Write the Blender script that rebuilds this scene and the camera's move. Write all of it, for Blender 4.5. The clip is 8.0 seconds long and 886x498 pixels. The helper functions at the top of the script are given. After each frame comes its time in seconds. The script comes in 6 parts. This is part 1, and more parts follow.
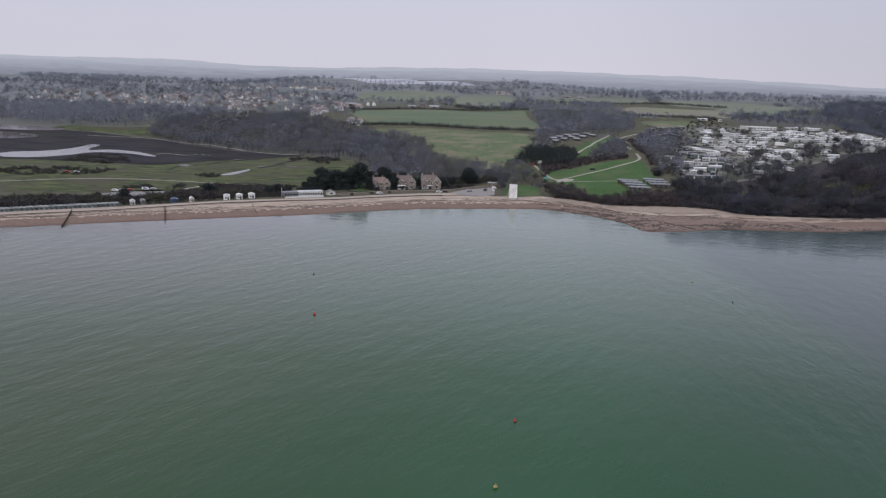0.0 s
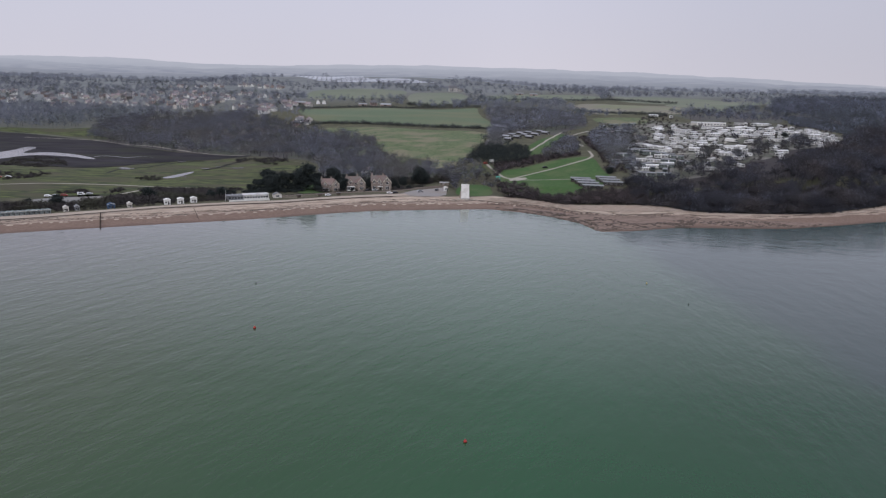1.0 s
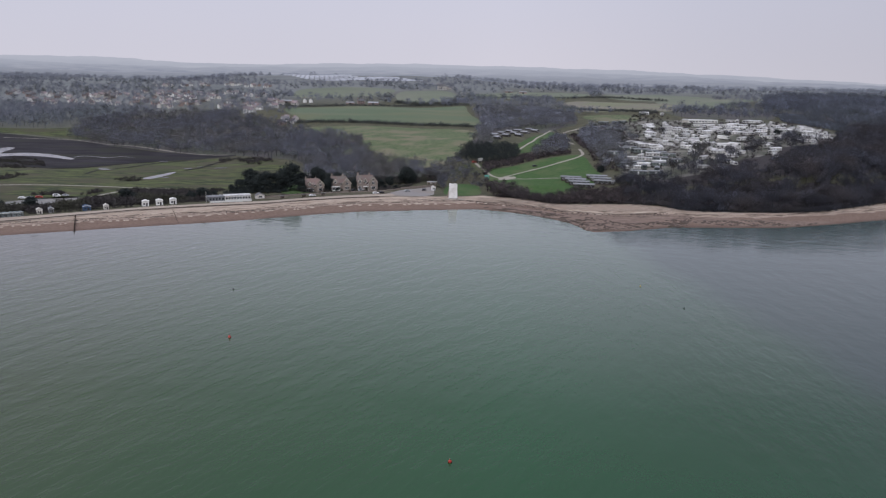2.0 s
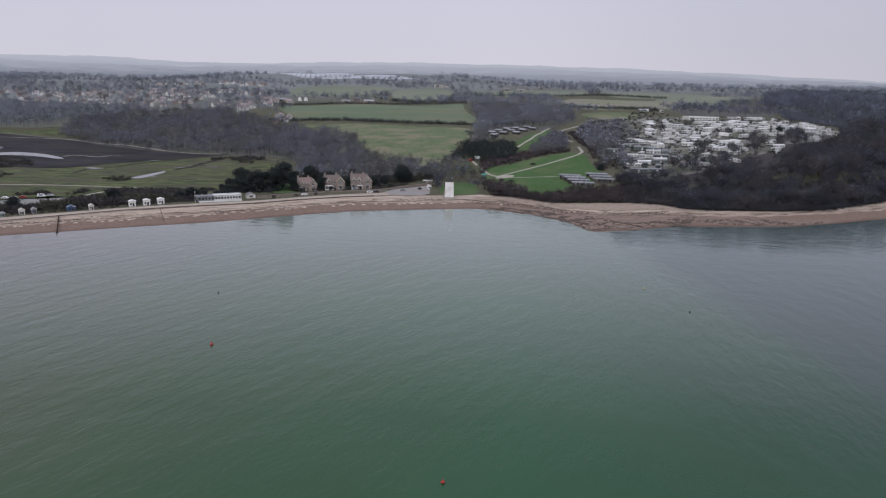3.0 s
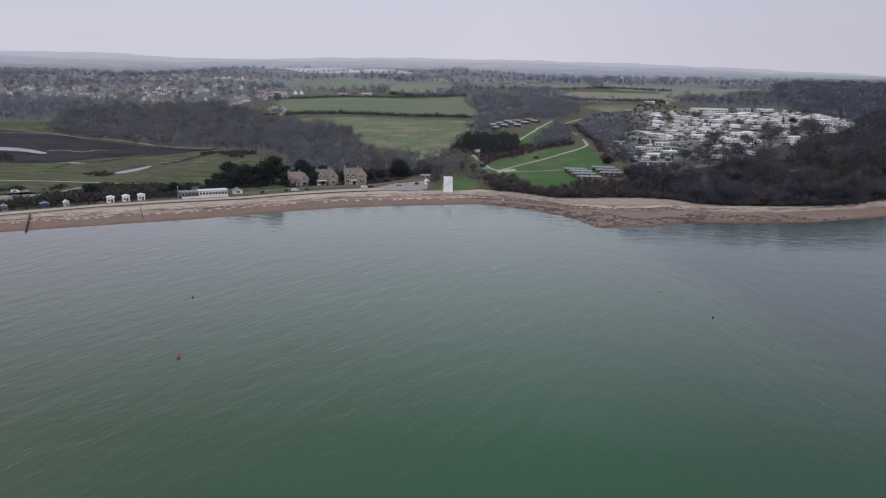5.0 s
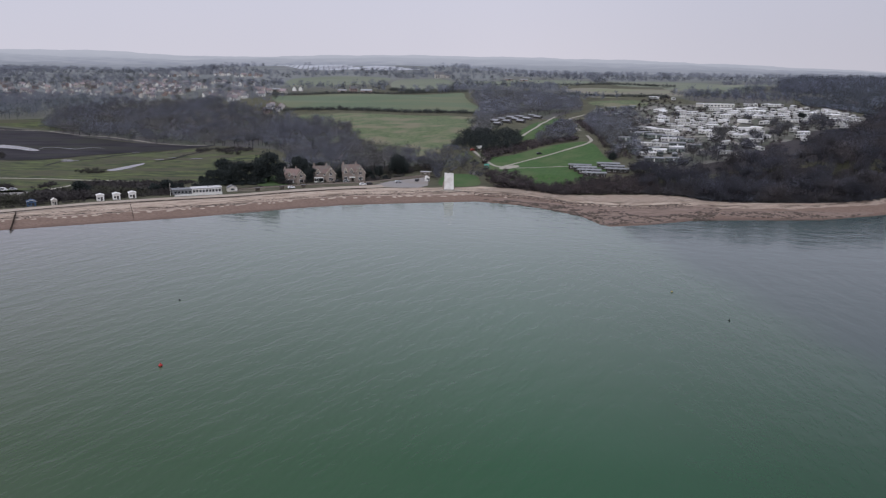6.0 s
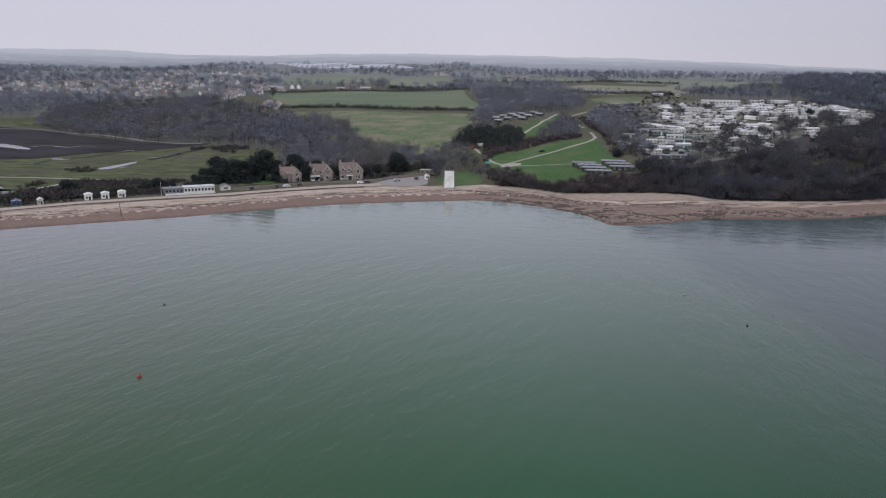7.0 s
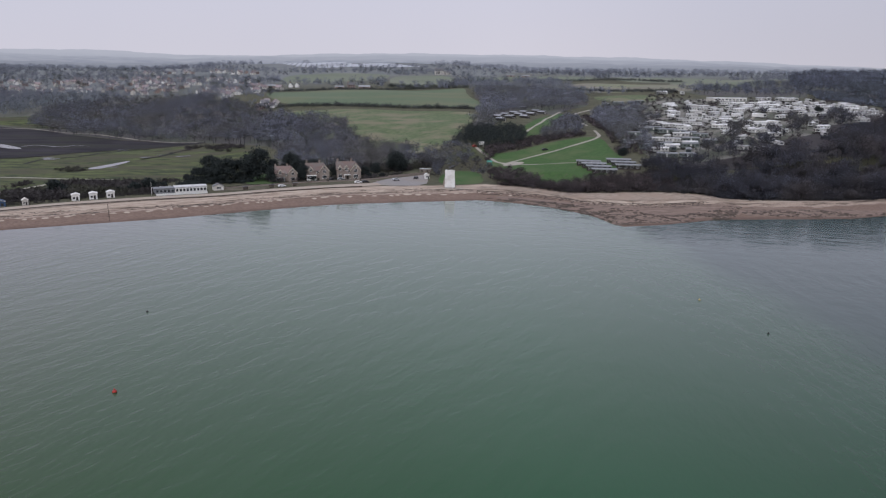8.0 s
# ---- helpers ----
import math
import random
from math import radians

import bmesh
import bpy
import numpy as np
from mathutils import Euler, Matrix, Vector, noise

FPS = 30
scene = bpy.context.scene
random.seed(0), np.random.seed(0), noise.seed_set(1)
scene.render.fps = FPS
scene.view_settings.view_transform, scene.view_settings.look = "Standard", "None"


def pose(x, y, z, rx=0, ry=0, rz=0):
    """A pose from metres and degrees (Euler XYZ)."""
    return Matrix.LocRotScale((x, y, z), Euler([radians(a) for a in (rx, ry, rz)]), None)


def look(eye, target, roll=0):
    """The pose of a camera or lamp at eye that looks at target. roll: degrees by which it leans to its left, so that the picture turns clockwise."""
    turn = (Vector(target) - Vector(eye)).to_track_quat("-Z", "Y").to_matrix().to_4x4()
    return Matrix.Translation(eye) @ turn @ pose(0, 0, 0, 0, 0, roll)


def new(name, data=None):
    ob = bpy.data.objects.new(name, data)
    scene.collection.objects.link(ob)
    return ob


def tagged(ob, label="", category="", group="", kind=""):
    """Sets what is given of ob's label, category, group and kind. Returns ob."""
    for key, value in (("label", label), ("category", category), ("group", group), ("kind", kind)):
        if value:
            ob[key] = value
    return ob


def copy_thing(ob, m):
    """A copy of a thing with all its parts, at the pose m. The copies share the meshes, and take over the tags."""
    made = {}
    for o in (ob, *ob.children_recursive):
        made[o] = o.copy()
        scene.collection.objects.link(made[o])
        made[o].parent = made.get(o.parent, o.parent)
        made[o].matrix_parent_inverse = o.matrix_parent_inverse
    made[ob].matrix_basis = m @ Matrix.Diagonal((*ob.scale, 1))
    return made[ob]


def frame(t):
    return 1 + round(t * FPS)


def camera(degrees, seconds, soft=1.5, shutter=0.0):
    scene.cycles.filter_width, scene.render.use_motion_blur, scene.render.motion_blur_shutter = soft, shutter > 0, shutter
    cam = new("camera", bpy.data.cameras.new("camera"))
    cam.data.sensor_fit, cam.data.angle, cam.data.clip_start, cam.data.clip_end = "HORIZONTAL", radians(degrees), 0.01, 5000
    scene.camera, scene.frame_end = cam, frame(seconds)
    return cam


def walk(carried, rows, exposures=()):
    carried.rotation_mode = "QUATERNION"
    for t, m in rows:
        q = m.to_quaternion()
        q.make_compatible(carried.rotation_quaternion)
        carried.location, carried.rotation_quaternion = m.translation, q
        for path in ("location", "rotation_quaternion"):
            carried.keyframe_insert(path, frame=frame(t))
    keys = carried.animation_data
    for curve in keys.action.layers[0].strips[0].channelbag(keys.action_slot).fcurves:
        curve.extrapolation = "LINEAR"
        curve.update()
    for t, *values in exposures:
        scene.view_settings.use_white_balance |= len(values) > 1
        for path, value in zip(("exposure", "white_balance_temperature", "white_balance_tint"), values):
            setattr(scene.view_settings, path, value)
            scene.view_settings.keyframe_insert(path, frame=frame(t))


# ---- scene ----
cam = camera(58.0, 8.0, soft=1.25, shutter=0.5)
PATH = [
    (0, (-1.59, 1.703, 86.092), (-1.848, 3.64, 85.664), 1.7),
    (0.1, (-1.413, 3.028, 86.268), (-1.669, 4.965, 85.839), 1.7),
    (0.2, (-1.242, 4.353, 86.414), (-1.496, 6.29, 85.985), 1.69),
    (0.3, (-1.078, 5.68, 86.532), (-1.32, 7.618, 86.102), 1.66),
    (0.4, (-0.919, 7.007, 86.624), (-1.126, 8.949, 86.194), 1.56),
    (0.5, (-0.767, 8.335, 86.691), (-0.937, 10.281, 86.262), 1.5),
    (0.6, (-0.62, 9.663, 86.734), (-0.772, 11.611, 86.305), 1.41),
    (0.7, (-0.48, 10.993, 86.755), (-0.629, 12.941, 86.326), 1.41),
    (0.8, (-0.345, 12.323, 86.756), (-0.495, 14.271, 86.324), 1.4),
    (1, (-0.093, 14.987, 86.698), (-0.242, 16.934, 86.266), 1.4),
    (1.5, (0.441, 21.663, 86.267), (0.296, 23.61, 85.835), 1.4),
    (1.7, (0.617, 24.34, 86.001), (0.482, 26.288, 85.567), 1.36),
    (2.8, (1.231, 39.147, 83.912), (1.111, 41.096, 83.476), 1.14),
    (3, (1.283, 41.856, 83.457), (1.162, 43.804, 83.02), 1.1),
    (3.5, (1.341, 48.65, 82.258), (1.221, 50.597, 81.819), 1),
    (4, (1.302, 55.479, 81.003), (1.181, 57.426, 80.56), 1),
    (4.5, (1.174, 62.347, 79.714), (1.053, 64.293, 79.267), 1),
    (4.7, (1.1, 65.106, 79.191), (0.978, 67.052, 78.746), 0.97),
    (5.8, (0.493, 80.4, 76.283), (0.369, 82.345, 75.832), 0.83),
    (6, (0.35, 83.205, 75.752), (0.224, 85.149, 75.301), 0.8),
    (6.5, (-0.042, 90.25, 74.425), (-0.169, 92.194, 73.972), 0.8),
    (7, (-0.479, 97.346, 73.114), (-0.606, 99.29, 72.661), 0.7),
    (7.5, (-0.951, 104.494, 71.842), (-1.079, 106.438, 71.388), 0.6),
    (8, (-1.45, 111.698, 70.645), (-1.578, 113.642, 70.192), 0.6),
]
walk(cam, [(t, look(eye, target, roll)) for t, eye, target, roll in PATH])

# ---- world and sun: a flat, hazy overcast ----
SUN_TURN, SUN_RISE = radians(250), radians(32)
world = bpy.data.worlds.new("overcast_sky")
scene.world = world
world.use_nodes = True
wt = world.node_tree
for n in list(wt.nodes):
    wt.nodes.remove(n)
w_out = wt.nodes.new("ShaderNodeOutputWorld")
w_bg = wt.nodes.new("ShaderNodeBackground")
w_sky = wt.nodes.new("ShaderNodeTexSky")
w_sky.sky_type, w_sky.sun_disc = "NISHITA", False
w_sky.sun_elevation, w_sky.sun_rotation = SUN_RISE, SUN_TURN
w_sky.air_density, w_sky.dust_density = 1.0, 6.0
w_hue = wt.nodes.new("ShaderNodeHueSaturation")
w_hue.inputs["Saturation"].default_value = 0.25
w_mix = wt.nodes.new("ShaderNodeMixRGB")
w_mix.inputs[0].default_value = 0.86
w_co = wt.nodes.new("ShaderNodeTexCoord")
w_noise = wt.nodes.new("ShaderNodeTexNoise")
w_noise.inputs["Scale"].default_value, w_noise.inputs["Detail"].default_value = 1.6, 3.0
w_ramp = wt.nodes.new("ShaderNodeValToRGB")
w_ramp.color_ramp.elements[0].position, w_ramp.color_ramp.elements[0].color = 0.3, (6.44, 6.6, 7.85, 1)
w_ramp.color_ramp.elements[1].position, w_ramp.color_ramp.elements[1].color = 0.7, (7.13, 7.14, 8.3, 1)
w_bg.inputs["Strength"].default_value = 0.1
wt.links.new(w_co.outputs["Generated"], w_noise.inputs["Vector"])
wt.links.new(w_noise.outputs["Fac"], w_ramp.inputs["Fac"])
wt.links.new(w_sky.outputs["Color"], w_hue.inputs["Color"])
wt.links.new(w_hue.outputs["Color"], w_mix.inputs[1])
wt.links.new(w_ramp.outputs["Color"], w_mix.inputs[2])
# cloud grows brighter towards the zenith, as overcast does
w_xyz = wt.nodes.new("ShaderNodeSeparateXYZ")
w_rise = wt.nodes.new("ShaderNodeMapRange")
w_rise.inputs["From Min"].default_value, w_rise.inputs["From Max"].default_value = 0.42, 1.0
w_rise.inputs["To Min"].default_value, w_rise.inputs["To Max"].default_value = 1.0, 1.95
w_low = wt.nodes.new("ShaderNodeValToRGB")
w_low.color_ramp.elements[0].position, w_low.color_ramp.elements[0].color = 0.0, (1.07, 1.03, 1.0, 1)
w_low.color_ramp.elements[1].position, w_low.color_ramp.elements[1].color = 0.12, (0.95, 0.96, 1.0, 1)
w_tone = wt.nodes.new("ShaderNodeMixRGB")
w_tone.blend_type = "MULTIPLY"
w_tone.inputs[0].default_value = 1.0
w_side = wt.nodes.new("ShaderNodeMapRange")
w_side.inputs["From Min"].default_value, w_side.inputs["From Max"].default_value = 0.0, 0.6
w_side.inputs["To Min"].default_value, w_side.inputs["To Max"].default_value = 1.0, 0.82
w_dim = wt.nodes.new("ShaderNodeVectorMath")
w_dim.operation = "SCALE"
w_up = wt.nodes.new("ShaderNodeVectorMath")
w_up.operation = "SCALE"
wt.links.new(w_co.outputs["Generated"], w_xyz.inputs["Vector"])
wt.links.new(w_xyz.outputs["Z"], w_rise.inputs["Value"])
wt.links.new(w_xyz.outputs["Z"], w_low.inputs["Fac"])
wt.links.new(w_mix.outputs["Color"], w_tone.inputs[1])
wt.links.new(w_low.outputs["Color"], w_tone.inputs[2])
wt.links.new(w_xyz.outputs["X"], w_side.inputs["Value"])
wt.links.new(w_tone.outputs["Color"], w_dim.inputs[0])
wt.links.new(w_side.outputs["Result"], w_dim.inputs["Scale"])
wt.links.new(w_dim.outputs["Vector"], w_up.inputs[0])
wt.links.new(w_rise.outputs["Result"], w_up.inputs["Scale"])
wt.links.new(w_up.outputs["Vector"], w_bg.inputs["Color"])
wt.links.new(w_bg.outputs["Background"], w_out.inputs["Surface"])

sun = new("sun", bpy.data.lights.new("sun", "SUN"))
sun.data.energy, sun.data.angle, sun.data.color = 0.9, radians(40), (0.98, 0.985, 1.0)
sun.matrix_world = look((-120, 200, 300), (-30, 560, 0))


# ---- materials ----
def mat(name, dark, light, grain=1.0, patch=0.08, rough=0.9, bump=0.0, metal=0.0, spread=0.0, island=False, patches=None, sharp=0.25, crown=0.0, stretch=None, airy=0.0):
    """A two-scale procedural surface: grain between dark and light, and wider patches of a third colour. Scales are per metre. crown: how far a spray of round twigs takes light like the whole crown, from above. stretch: the pattern's lengths along x, y and z. airy: the share of gaps in a spray of twigs."""
    m = bpy.data.materials.new(name)
    m.use_nodes = True
    t = m.node_tree
    b = t.nodes["Principled BSDF"]
    b.inputs["Roughness"].default_value, b.inputs["Metallic"].default_value = rough, metal
    b.inputs["Specular IOR Level"].default_value = 0.25
    geo = t.nodes.new("ShaderNodeNewGeometry")
    fine = t.nodes.new("ShaderNodeTexNoise")
    fine.inputs["Scale"].default_value, fine.inputs["Detail"].default_value = grain, 5.0
    fine.inputs["Roughness"].default_value = 0.65
    where = geo.outputs["Position"]
    if stretch:
        pull = t.nodes.new("ShaderNodeMapping")
        pull.inputs["Scale"].default_value = stretch
        t.links.new(where, pull.inputs["Vector"])
        where = pull.outputs["Vector"]
    t.links.new(where, fine.inputs["Vector"])
    ramp = t.nodes.new("ShaderNodeValToRGB")
    ramp.color_ramp.elements[0].position, ramp.color_ramp.elements[0].color = 0.5 - sharp, (*dark, 1)
    ramp.color_ramp.elements[1].position, ramp.color_ramp.elements[1].color = 0.5 + sharp, (*light, 1)
    t.links.new(fine.outputs["Fac"], ramp.inputs["Fac"])
    out = ramp.outputs["Color"]
    if patches:
        wide = t.nodes.new("ShaderNodeTexNoise")
        wide.inputs["Scale"].default_value, wide.inputs["Detail"].default_value = patch, 4.0
        t.links.new(where, wide.inputs["Vector"])
        edge = t.nodes.new("ShaderNodeMapRange")
        edge.inputs["From Min"].default_value, edge.inputs["From Max"].default_value = 0.46, 0.62
        t.links.new(wide.outputs["Fac"], edge.inputs["Value"])
        mix = t.nodes.new("ShaderNodeMixRGB")
        mix.inputs[2].default_value = (*patches, 1)
        t.links.new(edge.outputs["Result"], mix.inputs[0])
        t.links.new(out, mix.inputs[1])
        out = mix.outputs["Color"]
    if spread:
        if island == "tint":
            tint = t.nodes.new("ShaderNodeAttribute")
            tint.attribute_name = "tint"
            rnd = tint.outputs["Fac"]
        elif island:
            rnd = geo.outputs["Random Per Island"]
        else:
            info = t.nodes.new("ShaderNodeObjectInfo")
            rnd = info.outputs["Random"]
        vary = t.nodes.new("ShaderNodeMapRange")
        vary.inputs["To Min"].default_value, vary.inputs["To Max"].default_value = 1 - spread, 1 + spread
        t.links.new(rnd, vary.inputs["Value"])
        hsv = t.nodes.new("ShaderNodeHueSaturation")
        t.links.new(vary.outputs["Result"], hsv.inputs["Value"])
        t.links.new(out, hsv.inputs["Color"])
        out = hsv.outputs["Color"]
    t.links.new(out, b.inputs["Base Color"])
    if crown:
        rise = t.nodes.new("ShaderNodeMixRGB")
        rise.inputs[0].default_value, rise.inputs[2].default_value = crown, (0.0, -0.25, 1.0, 1)
        t.links.new(geo.outputs["Normal"], rise.inputs[1])
        unit = t.nodes.new("ShaderNodeVectorMath")
        unit.operation = "NORMALIZE"
        t.links.new(rise.outputs["Color"], unit.inputs[0])
        t.links.new(unit.outputs["Vector"], b.inputs["Normal"])
    if bump:
        bp = t.nodes.new("ShaderNodeBump")
        bp.inputs["Strength"].default_value, bp.inputs["Distance"].default_value = 1.0, bump
        t.links.new(fine.outputs["Fac"], bp.inputs["Height"])
        t.links.new(bp.outputs["Normal"], b.inputs["Normal"])
    if airy:
        b.inputs["Alpha"].default_value = 1 - airy
    return m


def glass(name, tint):
    m = bpy.data.materials.new(name)
    m.use_nodes = True
    b = m.node_tree.nodes["Principled BSDF"]
    b.inputs["Base Color"].default_value, b.inputs["Roughness"].default_value = (*tint, 1), 0.08
    b.inputs["Specular IOR Level"].default_value = 0.6
    return m


M_GRASS = mat("meadow_grass", (0.088, 0.12, 0.072), (0.116, 0.15, 0.09), 0.35, 0.02, 1.0, patches=(0.128, 0.142, 0.085), stretch=(0.4, 1.0, 1.0))
M_LAWN = mat("mown_grass", (0.036, 0.076, 0.023), (0.058, 0.11, 0.034), 0.5, 0.05, 1.0, patches=(0.074, 0.106, 0.042), sharp=0.15)
M_FIELD = mat("pasture", (0.064, 0.096, 0.046), (0.13, 0.152, 0.078), 0.45, 0.06, 1.0, patches=(0.165, 0.155, 0.1), sharp=0.12, stretch=(0.6, 1.0, 1.0))
# pasture for far fields, its green dulled by painted haze
M_FIELD_FAR = mat("hazed_far_pasture", (0.125, 0.145, 0.1), (0.155, 0.175, 0.125), 0.2, 0.01, 1.0, patches=(0.165, 0.175, 0.13))
M_STUBBLE = mat("stubble", (0.165, 0.155, 0.12), (0.205, 0.19, 0.15), 0.2, 0.012, 1.0, patches=(0.17, 0.18, 0.11))
M_DUNE = mat("dune_turf", (0.028, 0.036, 0.018), (0.094, 0.112, 0.04), 0.16, 0.05, 1.0, patches=(0.066, 0.062, 0.038), sharp=0.12, stretch=(0.45, 1.0, 1.0))
M_MUD = mat("estuary_mud", (0.007, 0.006, 0.009), (0.031, 0.027, 0.033), 0.06, 0.03, 1.0, patches=(0.022, 0.022, 0.017), sharp=0.12, stretch=(0.4, 1.0, 1.0))
M_PATH = mat("gravel_path", (0.27, 0.25, 0.21), (0.36, 0.33, 0.285), 0.8, 0.1, 0.95)
M_ROAD = mat("sandy_concrete", (0.29, 0.243, 0.197), (0.41, 0.348, 0.287), 0.7, 0.05, 0.9, patches=(0.32, 0.265, 0.213))
M_TARMAC = mat("grey_tarmac", (0.15, 0.15, 0.15), (0.22, 0.22, 0.21), 0.6, 0.06, 0.9, patches=(0.24, 0.22, 0.2))
M_CONCRETE = mat("weathered_concrete", (0.22, 0.2, 0.18), (0.36, 0.33, 0.3), 1.2, 0.2, 0.9, 0.03, patches=(0.16, 0.15, 0.13))
# near and mid twigs: the blue of the haze is mixed into the colours
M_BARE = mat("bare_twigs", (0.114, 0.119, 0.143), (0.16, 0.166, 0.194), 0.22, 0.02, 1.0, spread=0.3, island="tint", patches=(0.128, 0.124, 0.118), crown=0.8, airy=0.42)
M_BARE_MID = mat("hazed_grey_twigs", (0.148, 0.156, 0.188), (0.2, 0.21, 0.246), 0.2, 0.016, 1.0, spread=0.28, island="tint", patches=(0.15, 0.152, 0.152), crown=0.8, airy=0.42)
M_BARE_DARK = mat("dark_twigs", (0.04, 0.042, 0.055), (0.07, 0.072, 0.089), 0.3, 0.035, 1.0, spread=0.4, island="tint", patches=(0.066, 0.058, 0.06), crown=0.75, airy=0.22)
# far twigs: distance haze is painted in as paler, bluer greys
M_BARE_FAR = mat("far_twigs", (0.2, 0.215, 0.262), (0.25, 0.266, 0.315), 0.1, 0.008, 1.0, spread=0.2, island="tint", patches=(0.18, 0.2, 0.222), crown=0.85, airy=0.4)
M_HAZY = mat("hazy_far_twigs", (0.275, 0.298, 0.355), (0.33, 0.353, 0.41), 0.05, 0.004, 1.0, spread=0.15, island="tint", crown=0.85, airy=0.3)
M_BARK = mat("bark", (0.05, 0.042, 0.036), (0.1, 0.085, 0.07), 3.0, 0.4, 1.0, 0.02)
M_PINE = mat("evergreen_leaves", (0.018, 0.023, 0.024), (0.035, 0.043, 0.039), 0.8, 0.1, 1.0, spread=0.4, island=True, crown=0.4)
M_SCRUB = mat("winter_scrub", (0.033, 0.03, 0.031), (0.062, 0.055, 0.053), 0.4, 0.05, 1.0, spread=0.4, island="tint", patches=(0.05, 0.05, 0.036), crown=0.6)
M_HEDGE = mat("hedge_leaves", (0.065, 0.073, 0.068), (0.1, 0.106, 0.098), 0.4, 0.03, 1.0, spread=0.3, island="tint", crown=0.7)
M_WHITE = mat("white_paint", (0.7, 0.69, 0.66), (0.82, 0.81, 0.79), 0.9, 0.3, 0.6, patches=(0.74, 0.72, 0.68))
M_LIMEWASH = mat("limewash", (0.72, 0.71, 0.68), (0.86, 0.85, 0.82), 0.7, 0.35, 0.9, 0.02, patches=(0.66, 0.64, 0.6))
M_STONE = mat("brown_stone", (0.2, 0.165, 0.142), (0.34, 0.285, 0.245), 1.4, 0.2, 0.95, 0.03, spread=0.12, patches=(0.26, 0.215, 0.185))
M_TILE = mat("red_tiles", (0.14, 0.098, 0.086), (0.215, 0.155, 0.137), 1.5, 0.3, 0.95, 0.02, spread=0.25, patches=(0.17, 0.15, 0.135))
M_SLATE = mat("grey_slate", (0.1, 0.1, 0.105), (0.17, 0.165, 0.165), 1.5, 0.25, 0.8, 0.02, spread=0.25)
M_BRICK = mat("brick_wall", (0.22, 0.13, 0.1), (0.33, 0.21, 0.165), 1.5, 0.2, 0.95, spread=0.2, patches=(0.3, 0.19, 0.14))
M_RENDER = mat("pale_render", (0.52, 0.49, 0.44), (0.66, 0.63, 0.58), 1.0, 0.2, 0.9, spread=0.2)
# twigs beyond the caravans, with blue-grey haze put into the colour
M_DENSE = mat("hazed_dense_twigs", (0.108, 0.12, 0.156), (0.15, 0.163, 0.205), 0.15, 0.012, 1.0, spread=0.3, island="tint", patches=(0.1, 0.113, 0.132), crown=0.8, airy=0.35)
M_CARAVAN = mat("caravan_cladding", (0.46, 0.455, 0.435), (0.64, 0.63, 0.6), 0.8, 0.2, 0.6, spread=0.28)
M_CARAVAN_ROOF = mat("pale_sheet_roof", (0.46, 0.46, 0.465), (0.66, 0.655, 0.65), 0.6, 0.15, 0.6, spread=0.42, patches=(0.42, 0.41, 0.38))
M_GREEN_CLAD = mat("grey_green_cladding", (0.1, 0.12, 0.11), (0.16, 0.18, 0.165), 0.8, 0.2, 0.7, spread=0.3)
M_DARKWOOD = mat("dark_stained_timber", (0.03, 0.028, 0.026), (0.06, 0.055, 0.05), 1.5, 0.3, 0.8, spread=0.2)
M_FELT = mat("grey_roof_felt", (0.17, 0.175, 0.185), (0.25, 0.255, 0.265), 0.8, 0.2, 0.8, spread=0.12)
M_GLASS = glass("window_glass", (0.03, 0.035, 0.04))
M_RED = mat("red_plastic", (0.3, 0.03, 0.025), (0.42, 0.045, 0.035), 3.0, 0.5, 0.4)
M_YELLOW = mat("yellow_plastic", (0.27, 0.21, 0.07), (0.36, 0.29, 0.11), 3.0, 0.5, 0.4)
M_BLACK = mat("black_rubber", (0.015, 0.015, 0.016), (0.03, 0.03, 0.03), 3.0, 0.5, 0.6)
M_BLUE = mat("blue_paint", (0.04, 0.075, 0.14), (0.065, 0.11, 0.19), 2.0, 0.4, 0.6)
M_TEAL = mat("teal_paint", (0.05, 0.22, 0.17), (0.08, 0.3, 0.24), 2.0, 0.4, 0.5)
M_CREAM = mat("cream_paint", (0.6, 0.56, 0.44), (0.7, 0.66, 0.53), 1.2, 0.3, 0.7)
M_TIMBER = mat("wet_timber", (0.045, 0.035, 0.028), (0.09, 0.07, 0.055), 2.0, 0.4, 0.8, 0.02)
M_ROCK = mat("weedy_rock", (0.042, 0.032, 0.026), (0.105, 0.08, 0.063), 0.8, 0.15, 0.85, 0.05, spread=0.35, island=True, patches=(0.08, 0.058, 0.044))
M_WEED = mat("wet_weed", (0.026, 0.019, 0.014), (0.07, 0.052, 0.038), 0.8, 0.15, 0.75, 0.05, spread=0.35, island=True, patches=(0.05, 0.044, 0.026))
M_PALE = mat("pale_worn_concrete", (0.2, 0.187, 0.178), (0.28, 0.262, 0.25), 0.6, 0.05, 0.95, patches=(0.24, 0.215, 0.19))
M_REEF = mat("reef_flat", (0.105, 0.076, 0.06), (0.25, 0.185, 0.15), 0.4, 0.1, 0.9, 0.08, patches=(0.2, 0.145, 0.115), sharp=0.15, stretch=(0.4, 1.0, 1.0))
M_SAND = mat("upper_beach_sand", (0.19, 0.147, 0.115), (0.38, 0.315, 0.252), 0.3, 0.06, 0.95, 0.08, patches=(0.29, 0.225, 0.175), sharp=0.16)
# tile and brick for distant buildings, greyed by haze painted into them
M_HAZED_TILE = mat("haze_greyed_tiles", (0.19, 0.152, 0.152), (0.275, 0.22, 0.215), 1.0, 0.2, 0.95, spread=0.4, patches=(0.21, 0.19, 0.2))
